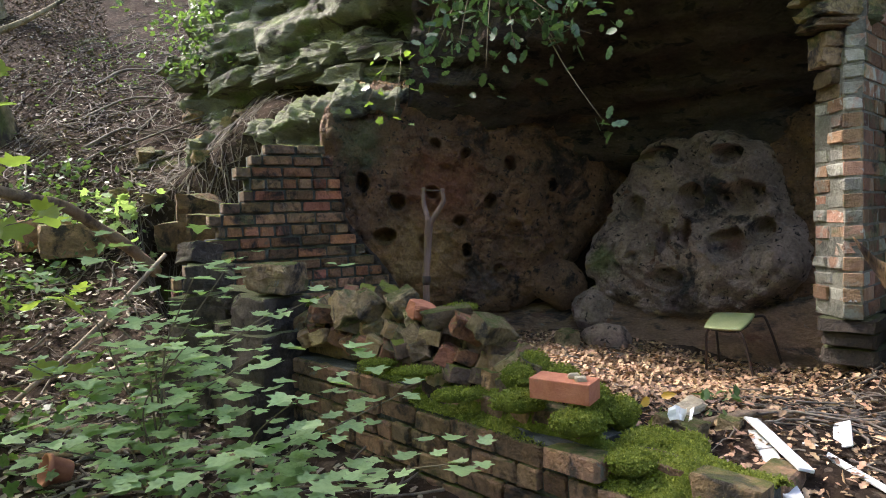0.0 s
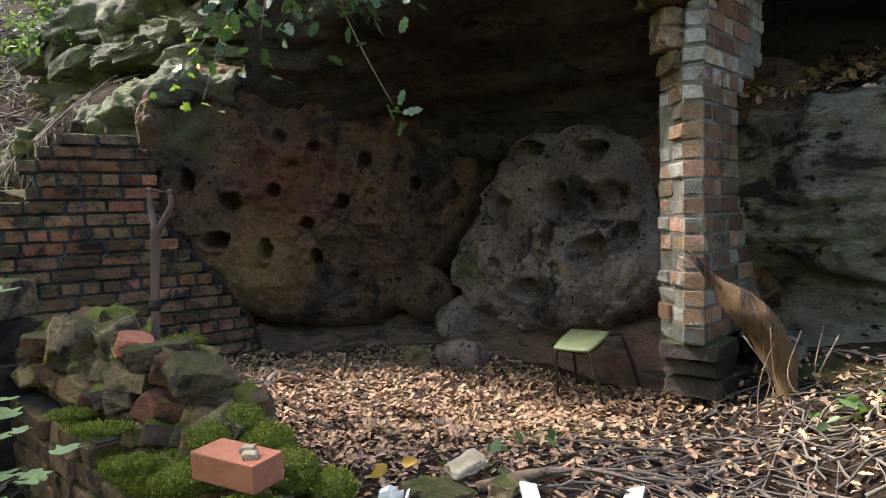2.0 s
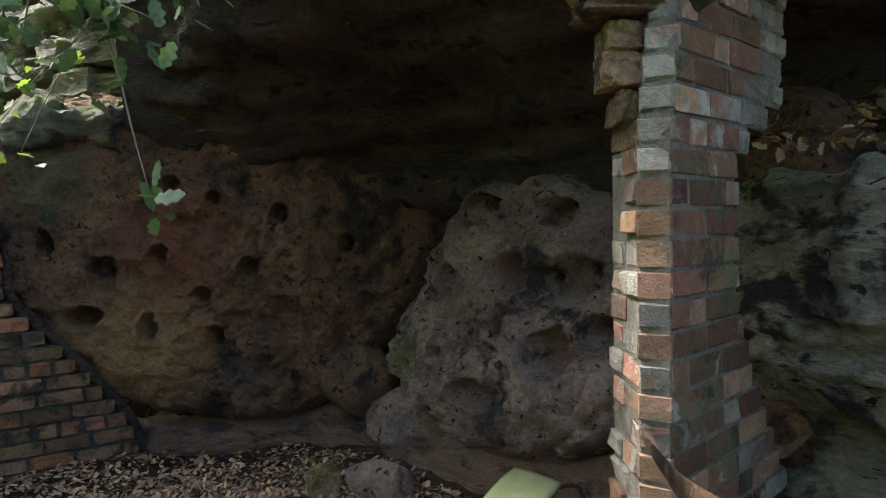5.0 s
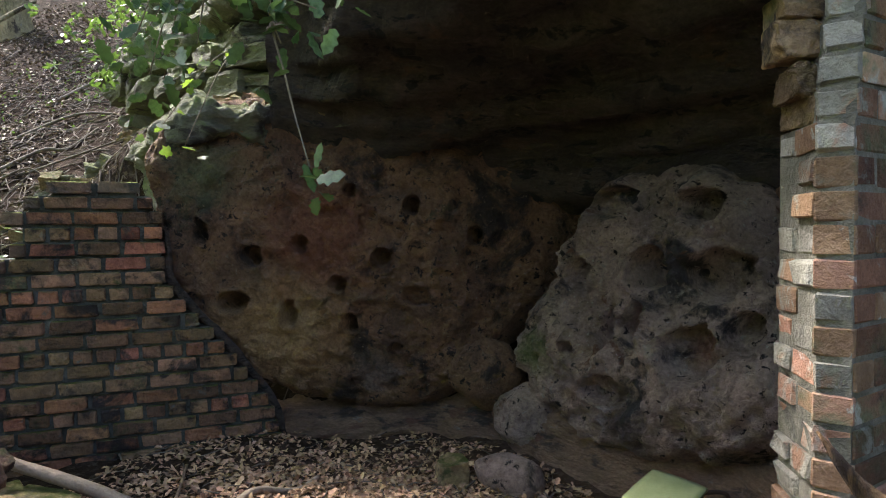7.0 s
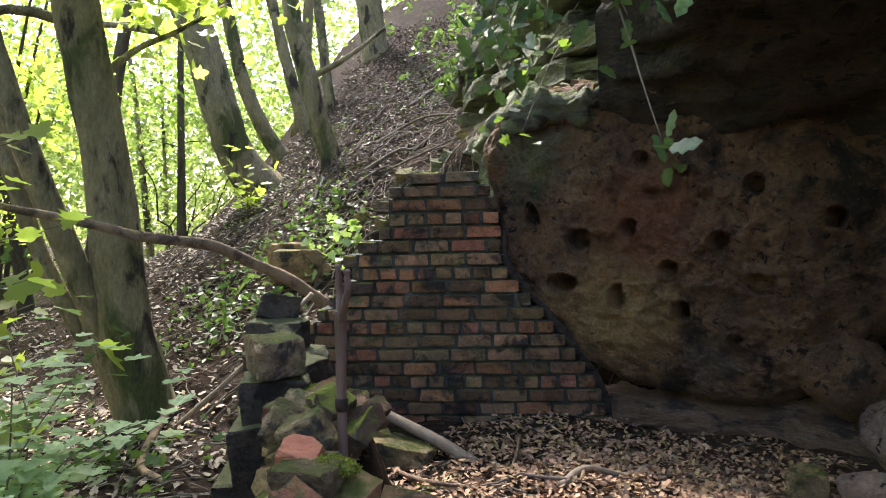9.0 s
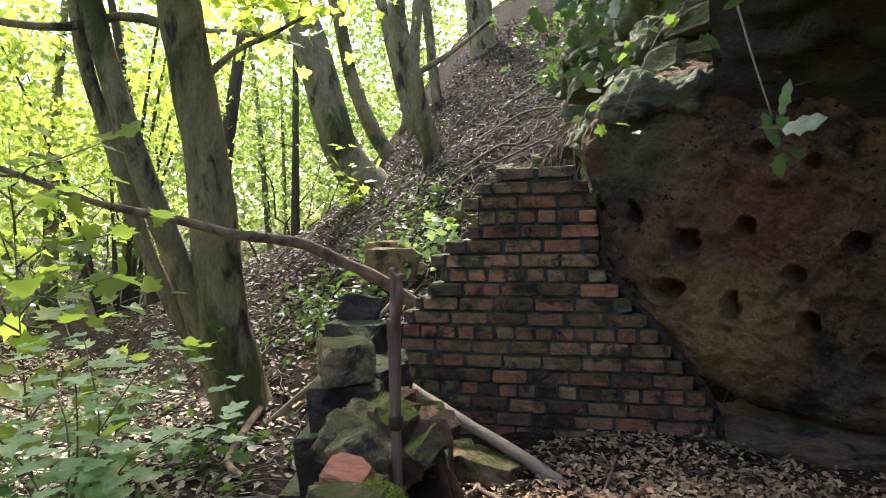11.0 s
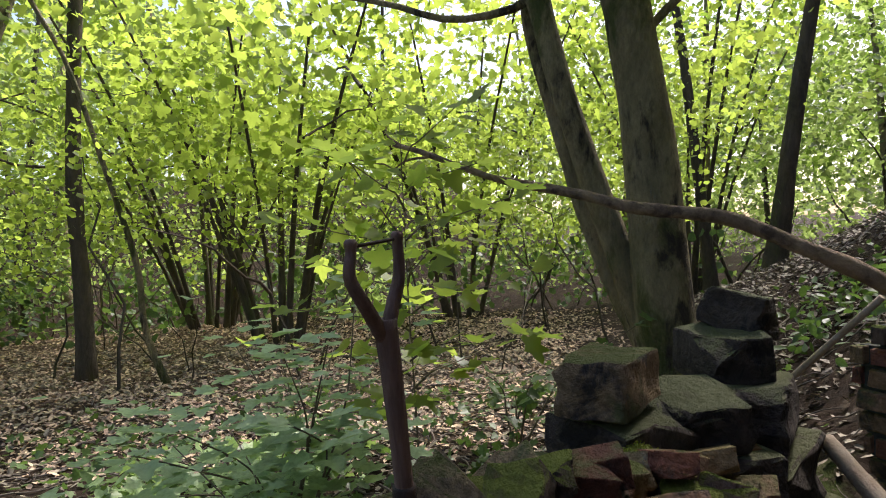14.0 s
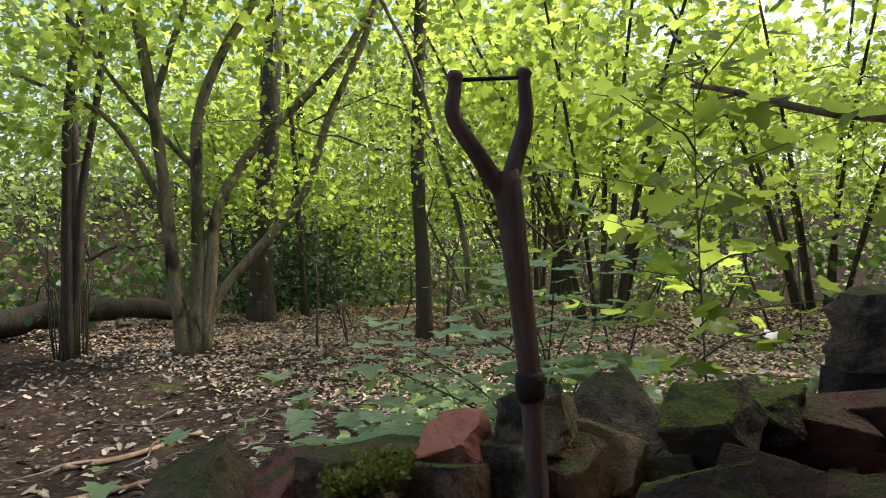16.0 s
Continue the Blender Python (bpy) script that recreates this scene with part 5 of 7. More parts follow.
# rotten timber leaning on the pillar
LP = curve_pts([(2.655, 5.335, 0.88), (2.74, 5.31, 0.76), (2.86, 5.28, 0.64), (2.95, 5.26, 0.53), (3.01, 5.24, 0.40), (3.03, 5.23, 0.26), (3.03, 5.22, 0.10)], 40)
log = obj("rotten_log", tube_bm(bmesh.new(), LP, np.interp(np.linspace(0, 1, 40), [0, 0.15, 0.3, 0.5, 0.65, 0.85, 1], [0.004, 0.028, 0.066, 0.088, 0.085, 0.06, 0.03]), 18, 0.4, 4, 0.7), M_rotten, True)
tagged(log, "rotten brown timber with a pointed tip leaning beside the pillar", "log")

# flaking white boards
for i, (a, b, w, th, lab) in enumerate((((1.80, 4.66, 0.20), (1.76, 4.20, 0.17), 0.055, 0.012, "short white painted board lying on the ground"), ((1.80, 4.62, 0.16), (1.60, 3.85, 0.10), 0.06, 0.012, "white painted board lying across twigs"),
                                        ((1.93, 4.50, 0.155), (1.99, 3.95, 0.12), 0.03, 0.01, "thin white painted strip lying on the ground"), ((2.13, 4.60, 0.19), (2.03, 4.43, 0.155), 0.065, 0.008, "small white painted offcut on the leaves"))):
    a, b = Vector(a), Vector(b)
    bm = box_bm((b - a).length, w, th, 0.002, 1)
    bmesh.ops.subdivide_edges(bm, edges=bm.edges[:], cuts=2, use_grid_fill=True)
    for v in bm.verts:
        v.co += Vector((noise.noise(v.co * 40), noise.noise(v.co * 41 + Vector((5, 0, 0))), noise.noise(v.co * 39))) * 0.003
    moved(bm, Matrix.Translation((a + b) / 2) @ (b - a).to_track_quat("X", "Z").to_matrix().to_4x4() @ Matrix.Rotation(0.2 * i - 0.2, 4, "X"))
    tagged(obj("white_board", bm, M_white), lab, "board", "white boards by the low wall")
# scraps
bm = bmesh.new()
for i in range(3):
    bmesh.ops.create_grid(bm, x_segments=4, y_segments=4, size=0.022, matrix=Matrix.Translation((1.36 + 0.025 * i, 4.30 - 0.01 * i, 0.345)) @ Euler((1.2 + 0.4 * i, 0.3 * i, 0.8 * i)).to_matrix().to_4x4())
for v in bm.verts:
    v.co += Vector((noise.noise(v.co * 30), noise.noise(v.co * 31), noise.noise(v.co * 29))) * 0.012
bmesh.ops.solidify(bm, geom=bm.faces[:], thickness=0.001)
tagged(obj("paper_scrap", bm, M_paper), "crumpled scrap of white paper on moss", "paper")
bm = rock_bm((0.13, 0.075, 0.04), 300, 0.12, 3, 2)
tagged(obj("wood_chunk", moved(bm, Matrix.LocRotScale((1.63, 4.84, 0.20), Euler((0.1, -0.25, 0.5)), None)), M_cutwood), "split chunk of pale dry wood on the ground", "wood chunk")

# flower pot on its side
pot = holder("flower_pot", "terracotta flower pot tipped over on the woodland floor", "flower pot", at=(-1.12, 4.93, -0.1))
prof = [(0.0, 0.0), (0.04, 0.0), (0.045, 0.01), (0.062, 0.085), (0.068, 0.087), (0.07, 0.11), (0.062, 0.11), (0.056, 0.08), (0.04, 0.015), (0.0, 0.012)]
bm = bmesh.new()
ring = []
for r, z in prof:
    ring.append([bm.verts.new((r * math.cos(a), r * math.sin(a), z)) for a in np.linspace(0, 2 * math.pi, 28, endpoint=False)])
for i in range(len(prof) - 1):
    for j in range(28):
        f = [ring[i][j], ring[i][(j + 1) % 28], ring[i + 1][(j + 1) % 28], ring[i + 1][j]]
        bm.faces.new(f)
bmesh.ops.remove_doubles(bm, verts=bm.verts[:], dist=1e-5)
moved(bm, Matrix.LocRotScale((-1.07, 4.93, g1(-1.1, 4.93) + 0.06), Euler((0.25, -1.25, 0.5)), None))
part("body", bm, M_terra, pot, "", True)

# fallen branches
BR = [(-1.58, 7.12, 0.70), (-1.66, 6.85, 0.91), (-1.72, 6.58, 1.05), (-1.78, 6.29, 1.19), (-1.82, 6.09, 1.23), (-1.87, 5.83, 1.27), (-1.92, 5.61, 1.34), (-1.98, 5.32, 1.41), (-2.02, 5.13, 1.46), (-2.06, 4.91, 1.55), (-2.11, 4.70, 1.64), (-2.14, 4.55, 1.685)]
br = holder("dead_branch", "long bare dead branch leaning out from the hillside", "branch", at=(-1.58, 7.12, 0.7))
limb("stem", BR, 0.046, 0.013, M_wood_branch, br, 60, 10, 0.22, 3)
limb("twig", [(-2.13, 4.6, 1.68), (-2.15, 4.52, 1.74), (-2.2, 4.5, 1.8)], 0.008, 0.003, M_wood_branch, br, 8, 6)
limb("twig", [(-2.09, 4.78, 1.6), (-2.2, 4.62, 1.6), (-2.3, 4.5, 1.55)], 0.009, 0.004, M_wood_branch, br, 8, 6)
limb("peeled_branch", [(-0.84, 6.33, 0.42), (-0.62, 6.37, 0.33), (-0.35, 6.41, 0.24), (-0.08, 6.45, 0.15), (0.12, 6.48, 0.06)], 0.028, 0.034, M_wood_pale, None, 30, 12, 0.15, 5)
tagged(bpy.data.objects["peeled_branch"], "pale peeled branch propped on stones by the brick wall", "branch")
for i, (ctrl, r) in enumerate((([(0.66, 6.35, 0.10), (0.7, 6.55, 0.12), (0.83, 6.72, 0.09), (0.9, 6.86, 0.06)], 0.018), ([(0.15, 6.9, 0.08), (0.3, 6.6, 0.12), (0.38, 6.4, 0.1)], 0.01), ([(1.65, 4.75, 0.2), (1.9, 4.8, 0.21), (2.2, 4.82, 0.2), (2.45, 4.95, 0.22)], 0.02),
                               ([(2.2, 4.82, 0.2), (2.35, 4.7, 0.26), (2.4, 4.95, 0.3)], 0.012), ([(-0.2, 6.2, 0.1), (0.1, 6.1, 0.12), (0.35, 6.15, 0.1), (0.5, 5.95, 0.1)], 0.012))):
    o = limb("fallen_stick", [(x, y, g1(x, y) + 0.015 + 0.02 * (j % 2)) for j, (x, y, z) in enumerate(ctrl)], r, r * 0.6, M_wood_branch if i else M_wood_pale, None, 20, 8, 0.2, i)
    tagged(o, "crooked fallen stick lying on the leaf-strewn floor", "stick", "sticks on the cave floor")
for i, (ctrl, r) in enumerate((([(0.4, 2.7), (0.05, 2.75), (-0.35, 2.9)], 0.018), ([(0.0, 2.2), (-0.3, 2.25), (-0.8, 2.1)], 0.02), ([(-2.0, 5.3), (-1.2, 5.2), (-0.6, 5.25), (-0.1, 5.0)], 0.016), ([(-2.4, 6.3), (-1.7, 5.7), (-1.2, 5.55)], 0.03), ([(-1.7, 4.6), (-1.1, 4.7), (-0.5, 4.95)], 0.014))):
    o = limb("fallen_stick", [(x, y, g1(x, y) + 0.02) for x, y in ctrl], r, r * 0.6, M_wood_branch, None, 20, 8, 0.2, i + 9)
    tagged(o, "long dead stick lying on the woodland floor", "stick", "sticks outside the wall")
o = limb("leaning_stick", [(-2.15, 6.2, -0.05), (-1.75, 6.45, 0.35), (-1.35, 6.75, 0.85)], 0.022, 0.014, M_wood_pale, None, 16, 8, 0.15, 6)
tagged(o, "grey dead stick leaning against the ruined wall", "stick")

# bedded blocks along the foot of the cliff and on the shelf
rng = random.Random(33)
for i in range(34):
    u = (i % 17) / 16
    lay_no = i // 17
    x, y = -2.25 + 2.75 * u, 10.0 - 2.15 * u
    bm = rock_bm((rng.uniform(0.35, 0.75), rng.uniform(0.3, 0.45), rng.uniform(0.09, 0.2)), 700 + i, 0.07, 3, 3)
    moved(bm, Matrix.LocRotScale((x - 0.10 * lay_no + rng.uniform(-0.08, 0.08), y + 0.14 * lay_no + rng.uniform(-0.1, 0.1), 2.72 - 0.42 * u + 0.24 * lay_no + rng.uniform(-0.05, 0.08)), Euler((rng.uniform(-0.1, 0.1), rng.uniform(-0.12, 0.12), -0.66 + rng.uniform(-0.3, 0.3))), None))
    tagged(obj("ledge_block", bm, M_rock_pale), "green-stained flat sandstone block of the ledge", "rock", "blocks of the ledge")


# ---- trees ----
nrng = np.random.default_rng(7)


def crown_leaves(name, centres, radius, n, size, material, parent=None, shape="maple", flat=0.5, squash=0.5):
    """Leaves gathered round twig ends, uneven, with gaps between."""
    C = np.array(centres, float)
    k = nrng.integers(0, len(C), n)
    P = C[k] + nrng.normal(size=(n, 3)) * radius * np.array([1, 1, squash])
    ob = leaves(name, P, size * nrng.uniform(0.6, 1.25, n), shape, material, flat, 0.25, 0.2, nrng)
    if parent is not None:
        attach(ob, parent)
    return ob


def tree(label, trunks, material, limbs=(), crown=None, name="tree", flare=0.5, group=""):
    """A tree of one or more stems (points, foot radius, top radius), limbs and a leafy crown (centres, spread, count, leaf)."""
    x, y, z = trunks[0][0][0]
    t = holder(name, label, "tree", group, at=(x, y, z))
    for i, (c, r0, r1) in enumerate(trunks):
        limb("trunk", c, r0, r1, material, t, 28, 14, 0.13, i + 1, flare=flare if i == 0 else 0.25)
    for i, (c, r0, r1) in enumerate(limbs):
        limb("limb", c, r0, r1, material, t, 14, 7, 0.15, i)
    if crown:
        crown_leaves("crown", crown[0], crown[1], crown[2], crown[3], crown[4] if len(crown) > 4 else M_leaf_lit, t)
    return t


def up(c, dz=1.5, steps=3):
    """Carries a stem on upwards past its last point."""
    a, b = np.array(c[-2]), np.array(c[-1])
    d = (b - a) / (np.linalg.norm(b - a) + 1e-9)
    return list(c) + [tuple(b + d * dz * (k + 1)) for k in range(steps)]


AM = [(-2.52, 6.25, -0.3), (-2.57, 6.18, 0.29), (-2.60, 6.09, 0.9), (-2.61, 6.04, 1.73), (-2.64, 5.92, 2.6), (-2.67, 5.85, 3.2)]
A2 = [(-2.62, 6.2, -0.2), (-2.69, 6.05, 0.36), (-2.71, 5.92, 0.85), (-2.74, 5.75, 1.34), (-2.76, 5.63, 1.75), (-2.79, 5.47, 2.34), (-2.81, 5.35, 2.93)]
A3 = [(-2.75, 6.15, 0.1), (-2.88, 5.76, 0.97), (-2.90, 5.58, 1.6), (-2.92, 5.47, 2.01), (-2.93, 5.35, 2.49), (-2.94, 5.3, 2.97)]
# crown clumps towards the wall are out of view, added to shade the rubble
tree("old sycamore with three leaning grey-green mossy stems", [(up(AM), 0.185, 0.11), (up(A2), 0.10, 0.06), (up(A3), 0.06, 0.04)], M_bark,
     [([(-2.74, 6.0, 2.71), (-2.79, 5.6, 2.76), (-2.83, 5.21, 2.62), (-2.88, 4.79, 2.61), (-2.93, 4.39, 2.76), (-3.0, 3.9, 2.9)], 0.04, 0.015), ([(-2.65, 5.9, 2.2), (-2.7, 6.3, 2.6), (-2.9, 6.8, 2.9), (-3.1, 7.4, 3.3)], 0.035, 0.012)],
     ([(-3.2, 5.2, 3.6), (-2.4, 4.9, 3.9), (-2.6, 6.6, 3.6), (-3.4, 7.0, 3.4), (-3.2, 6.0, 4.2), (-1.6, 6.4, 3.7), (-1.9, 7.0, 4.0), (-2.2, 6.2, 4.5), (-1.3, 6.0, 3.6), (-0.9, 6.9, 4.1)], 0.45, 2600, 0.13))
tree("leaning beech with smooth grey bark on the hillside", [(up([(-5.85, 10.35, 1.5), (-6.05, 10.17, 1.85), (-6.28, 9.86, 2.34), (-6.43, 9.66, 3.17), (-6.58, 9.46, 4.15), (-6.68, 9.32, 4.62)]), 0.30, 0.2)], M_bark,
     [([(-6.5, 9.5, 4.0), (-7.1, 9.0, 4.2), (-7.8, 8.4, 4.3)], 0.08, 0.04)])
tree("slender dark tree rooted in the hillside bank", [(up([(-4.55, 10.15, 1.95), (-4.60, 10.1, 2.3), (-4.68, 10.02, 2.69), (-4.77, 9.92, 3.3), (-4.89, 9.8, 3.98), (-4.91, 9.78, 4.36)]), 0.15, 0.10)], M_bark,
     [([(-4.77, 9.92, 3.3), (-4.4, 10.3, 3.6), (-4.0, 10.8, 4.1)], 0.05, 0.02)])
for i, (c, r) in enumerate((([(-7.3, 11.7, 2.4), (-7.59, 11.39, 3.09), (-7.79, 11.15, 3.94), (-7.89, 11.03, 4.73)], 0.14), ([(-7.3, 12.3, 2.8), (-7.44, 12.14, 3.53), (-7.58, 12.02, 4.26), (-7.74, 11.87, 5.3)], 0.12),
                            ([(-7.0, 12.6, 3.2), (-7.05, 12.5, 4.0), (-7.1, 12.4, 5.2)], 0.10), ([(-7.2, 14.3, 4.0), (-7.35, 14.2, 5.0), (-7.4, 14.1, 6.2)], 0.3))):
    tree("grey-barked tree standing higher on the hillside", [(up(c), r, r * 0.7)], M_bark, group="trees on the hillside")
PO = [(-4.83, 0.44, -0.4), (-4.83, 0.44, 0.72), (-4.81, 0.42, 1.77), (-4.84, 0.45, 2.8), (-4.88, 0.5, 3.82)]
tree("straight slim dark trunk standing on the leafy terrace", [(up(PO), 0.085, 0.065)], M_bark_dark)
tree("thin pale sapling leaning over the terrace", [(up([(-4.70, 1.5, -0.4), (-4.58, 1.33, 0.24), (-4.55, 1.29, 0.94), (-4.41, 1.09, 1.89), (-4.25, 0.86, 2.9), (-4.08, 0.62, 3.53)]), 0.032, 0.018)], M_bark)
tree("many-stemmed hazel with pale twisted stems", [
    (up([(-2.55, -1.08, -0.35), (-2.47, -1.12, 0.52), (-2.41, -1.16, 1.57), (-2.33, -1.2, 2.49), (-2.21, -1.28, 3.56)]), 0.075, 0.045), ([(-2.34, -1.2, 2.43), (-2.5, -1.1, 3.05), (-2.67, -1.01, 3.62), (-2.8, -0.9, 4.6)], 0.04, 0.025),
    (up([(-2.62, -1.03, -0.35), (-2.68, -1.0, 0.63), (-2.70, -0.99, 1.76), (-2.74, -0.96, 2.38), (-2.95, -0.84, 3.02), (-3.29, -0.64, 3.69)]), 0.075, 0.03),
    (up([(-2.67, -1.0, -0.3), (-2.80, -0.93, 0.63), (-2.88, -0.89, 1.32), (-3.24, -0.67, 2.02), (-3.64, -0.44, 2.49), (-4.11, -0.16, 3.05), (-4.53, 0.08, 3.84)]), 0.07, 0.03),
    (up([(-2.70, -0.98, -0.3), (-2.84, -0.90, 0.31), (-3.32, -0.63, 0.96), (-3.72, -0.39, 1.51), (-3.98, -0.24, 2.37), (-4.36, -0.02, 3.27), (-4.53, 0.08, 3.84)]), 0.055, 0.03),
    ([(-2.50, -1.11, -0.3), (-2.45, -1.15, 0.8), (-2.31, -1.22, 1.57), (-2.0, -1.4, 2.23), (-1.69, -1.58, 2.48), (-1.2, -1.8, 2.7)], 0.045, 0.02), ([(-2.69, -1.0, 1.76), (-2.24, -1.26, 2.36), (-1.88, -1.46, 2.93), (-1.5, -1.6, 3.6)], 0.03, 0.015)], M_bark,
    (), ([(-2.3, -1.2, 3.6), (-3.3, -0.6, 3.7), (-4.3, 0.0, 3.8), (-1.5, -1.7, 2.9), (-2.0, -1.4, 3.2), (-3.6, -0.3, 3.3), (-3.0, -0.8, 4.2), (-1.2, -1.9, 2.2)], 0.5, 2200, 0.10))
tree("tall straight trunk at the edge of the terrace", [(up([(-4.76, -2.8, -0.5), (-4.83, -2.75, 1.0), (-4.94, -2.67, 2.47), (-5.02, -2.61, 3.76), (-5.06, -2.58, 4.62)]), 0.16, 0.11)], M_bark_dark)
tree("twiggy elder clump with brown shoots at its foot", [(up([(-1.76, -2.19, -0.4), (-1.81, -2.17, 1.18), (-1.86, -2.15, 2.44), (-2.06, -2.07, 3.72)]), 0.06, 0.035), (up([(-1.82, -2.17, -0.35), (-1.95, -2.11, 1.49), (-2.16, -2.03, 2.78), (-2.24, -2.0, 3.75)]), 0.045, 0.025)], M_bark_dark,
     [([(-1.8 + 0.16 * math.cos(k), -2.19 + 0.16 * math.sin(k), -0.35), (-1.8 + 0.2 * math.cos(k), -2.19 + 0.2 * math.sin(k), 0.3), (-1.8 + 0.26 * math.cos(k * 1.3), -2.19 + 0.2 * math.sin(k), 0.8 + 0.3 * math.sin(k * 7))], 0.008, 0.004) for k in np.linspace(0, 6.2, 22)])


def coppice(x, y, n, spread, h, seed, label):
    r = random.Random(seed)
    st, tips = [], []
    z = g1(x, y) - 0.1
    for k in range(n):
        a = 6.283 * k / n + r.uniform(-0.3, 0.3)
        b = spread * r.uniform(0.25, 1.0)
        hh = h * r.uniform(0.7, 1.1)
        bx, by = x + 0.28 * math.cos(a), y + 0.28 * math.sin(a)
        c = [(bx, by, z), (bx + 0.25 * b * math.cos(a), by + 0.25 * b * math.sin(a), z + hh * 0.35), (bx + 0.55 * b * math.cos(a), by + 0.55 * b * math.sin(a), z + hh * 0.65), (bx + b * math.cos(a), by + b * math.sin(a), z + hh)]
        st.append((c, r.uniform(0.03, 0.06), 0.012))
        tips += [c[-1], c[-2], tuple((np.array(c[-1]) + np.array(c[-2])) / 2 + np.array([r.uniform(-.5, .5), r.uniform(-.5, .5), 0.2]))]
    t = tree(label, st, M_bark_dark, (), (tips, 0.55, 2600, 0.13))
    return t


coppice(-8.4, 0.0, 11, 3.2, 5.5, 1, "hazel coppice with many dark rods fanning up into bright leaves")
coppice(-7.1, 1.7, 9, 2.6, 5.0, 2, "smaller hazel coppice of fanning dark rods")
coppice(-9.5, 4.0, 9, 3.0, 5.5, 3, "hazel coppice half hidden in green leaves")
coppice(-6.2, -4.8, 8, 2.0, 5.0, 4, "thin hazel coppice at the foot of the bank")
coppice(-11.0, 8.0, 9, 3.0, 6.0, 5, "leafy coppice below the hillside")


def scatter_trees(n, seed):
    r = random.Random(seed)
    done = 0
    while done < n:
        a = radians(r.uniform(110, 285))
        d = r.uniform(9.5, 26)
        x, y = 1.5 + d * math.cos(a), 5.0 + d * math.sin(a)
        if abs(x + 5.5) < 1.6 and abs(y - 10) < 2:
            continue
        z = g1(x, y)
        lx, ly = r.uniform(-0.8, 0.8), r.uniform(-0.8, 0.8)
        h = r.uniform(5, 9)
        c = [(x, y, z - 0.2), (x + lx * 0.3, y + ly * 0.3, z + h * 0.35), (x + lx * 0.7, y + ly * 0.6, z + h * 0.7), (x + lx, y + ly, z + h)]
        rad = r.uniform(0.05, 0.16)
        tree("slim woodland tree among green undergrowth", [(c, rad, rad * 0.5)], r.choice((M_bark, M_bark_dark)), group="trees of the wood")
        done += 1


scatter_trees(42, 3)


# ---- woodland foliage: masses of leaves on hidden twigs ----
def foliage(name, n_clumps, per, sector, dist, height, size, material, seed, label, spread=0.55, low=0.0):
    r = np.random.default_rng(seed)
    a = np.radians(r.uniform(*sector, n_clumps))
    d = dist[0] + (dist[1] - dist[0]) * r.random(n_clumps) ** 0.8
    x, y = 1.3 + d * np.cos(a), 5.5 + d * np.sin(a)
    z = ground_z(x, y) + low + (height - low) * r.random(n_clumps) ** 0.9
    deg = np.degrees(a) % 360          # a gap in the wood to the west lets the sky in
    open_sky = (np.abs(deg - 192) < 13) & ((z - 1.2) / d > 0.15 + 0.08 * r.random(n_clumps))
    x, y, z, d = x[~open_sky], y[~open_sky], z[~open_sky], d[~open_sky]
    n_clumps = len(x)
    C = np.stack([x, y, z], -1)
    k = np.repeat(np.arange(n_clumps), per)
    P = C[k] + r.normal(size=(len(k), 3)) * spread * (0.5 + d[k] / 20)[:, None] * np.array([1, 1, 0.38])
    s = size * r.uniform(0.35, 1.55, len(k)) * (0.6 + d[k] / 16)
    ob = leaves(name, P, s, "far", material, 0.45, 0.3, 0.2, r)
    return tagged(ob, label, "foliage", kind="stuff")


foliage("foliage_near", 190, 100, (166, 235), (6.5, 13), 3.6, 0.062, M_leaf_lit, 1, "bright yellow-green leaves of the wood's understorey", 0.4, 1.2)
foliage("foliage_far", 760, 150, (105, 290), (12, 28), 6.2, 0.068, M_leaf_far, 2, "green leaves of the wood beyond the terrace", 0.7, 0.2)
foliage("foliage_hill", 110, 90, (142, 174), (11, 22), 7.0, 0.075, M_leaf, 7, "mid-green leaves of the trees below the hillside", 0.6, 2.4)
foliage("foliage_crest", 80, 80, (112, 146), (16, 26), 8.0, 0.085, M_leaf, 8, "mid-green leaves of the trees along the hill's crest", 0.7, 1.6)
foliage("foliage_back", 420, 50, (100, 290), (26, 48), 9.5, 0.19, M_leaf_far, 3, "distant green wood", 1.0, 0.0)
foliage("foliage_low", 130, 40, (165, 262), (9.5, 16), 1.4, 0.09, M_weed, 4, "dark low shrubs and brambles", 0.4, 0.0)
foliage("canopy", 50, 60, (195, 285), (5, 17), 7.0, 0.10, M_leaf_lit, 5, "high canopy of translucent green leaves", 0.7, 5.0)
# out of view; added to keep the sun off the ground outside the wall
foliage("canopy_shade", 26, 90, (162, 205), (6, 11), 8.0, 0.10, M_leaf, 9, "unseen leafy boughs added high up to shade the clearing", 0.7, 6.2)
# never in view; added to close the south-east, its density sets the cave's light
foliage("foliage_screen", 110, 50, (285, 455), (8, 20), 6.0, 0.2, M_leaf_far, 6, "unseen wood added behind the path to screen the sky", 0.8, 1.0)


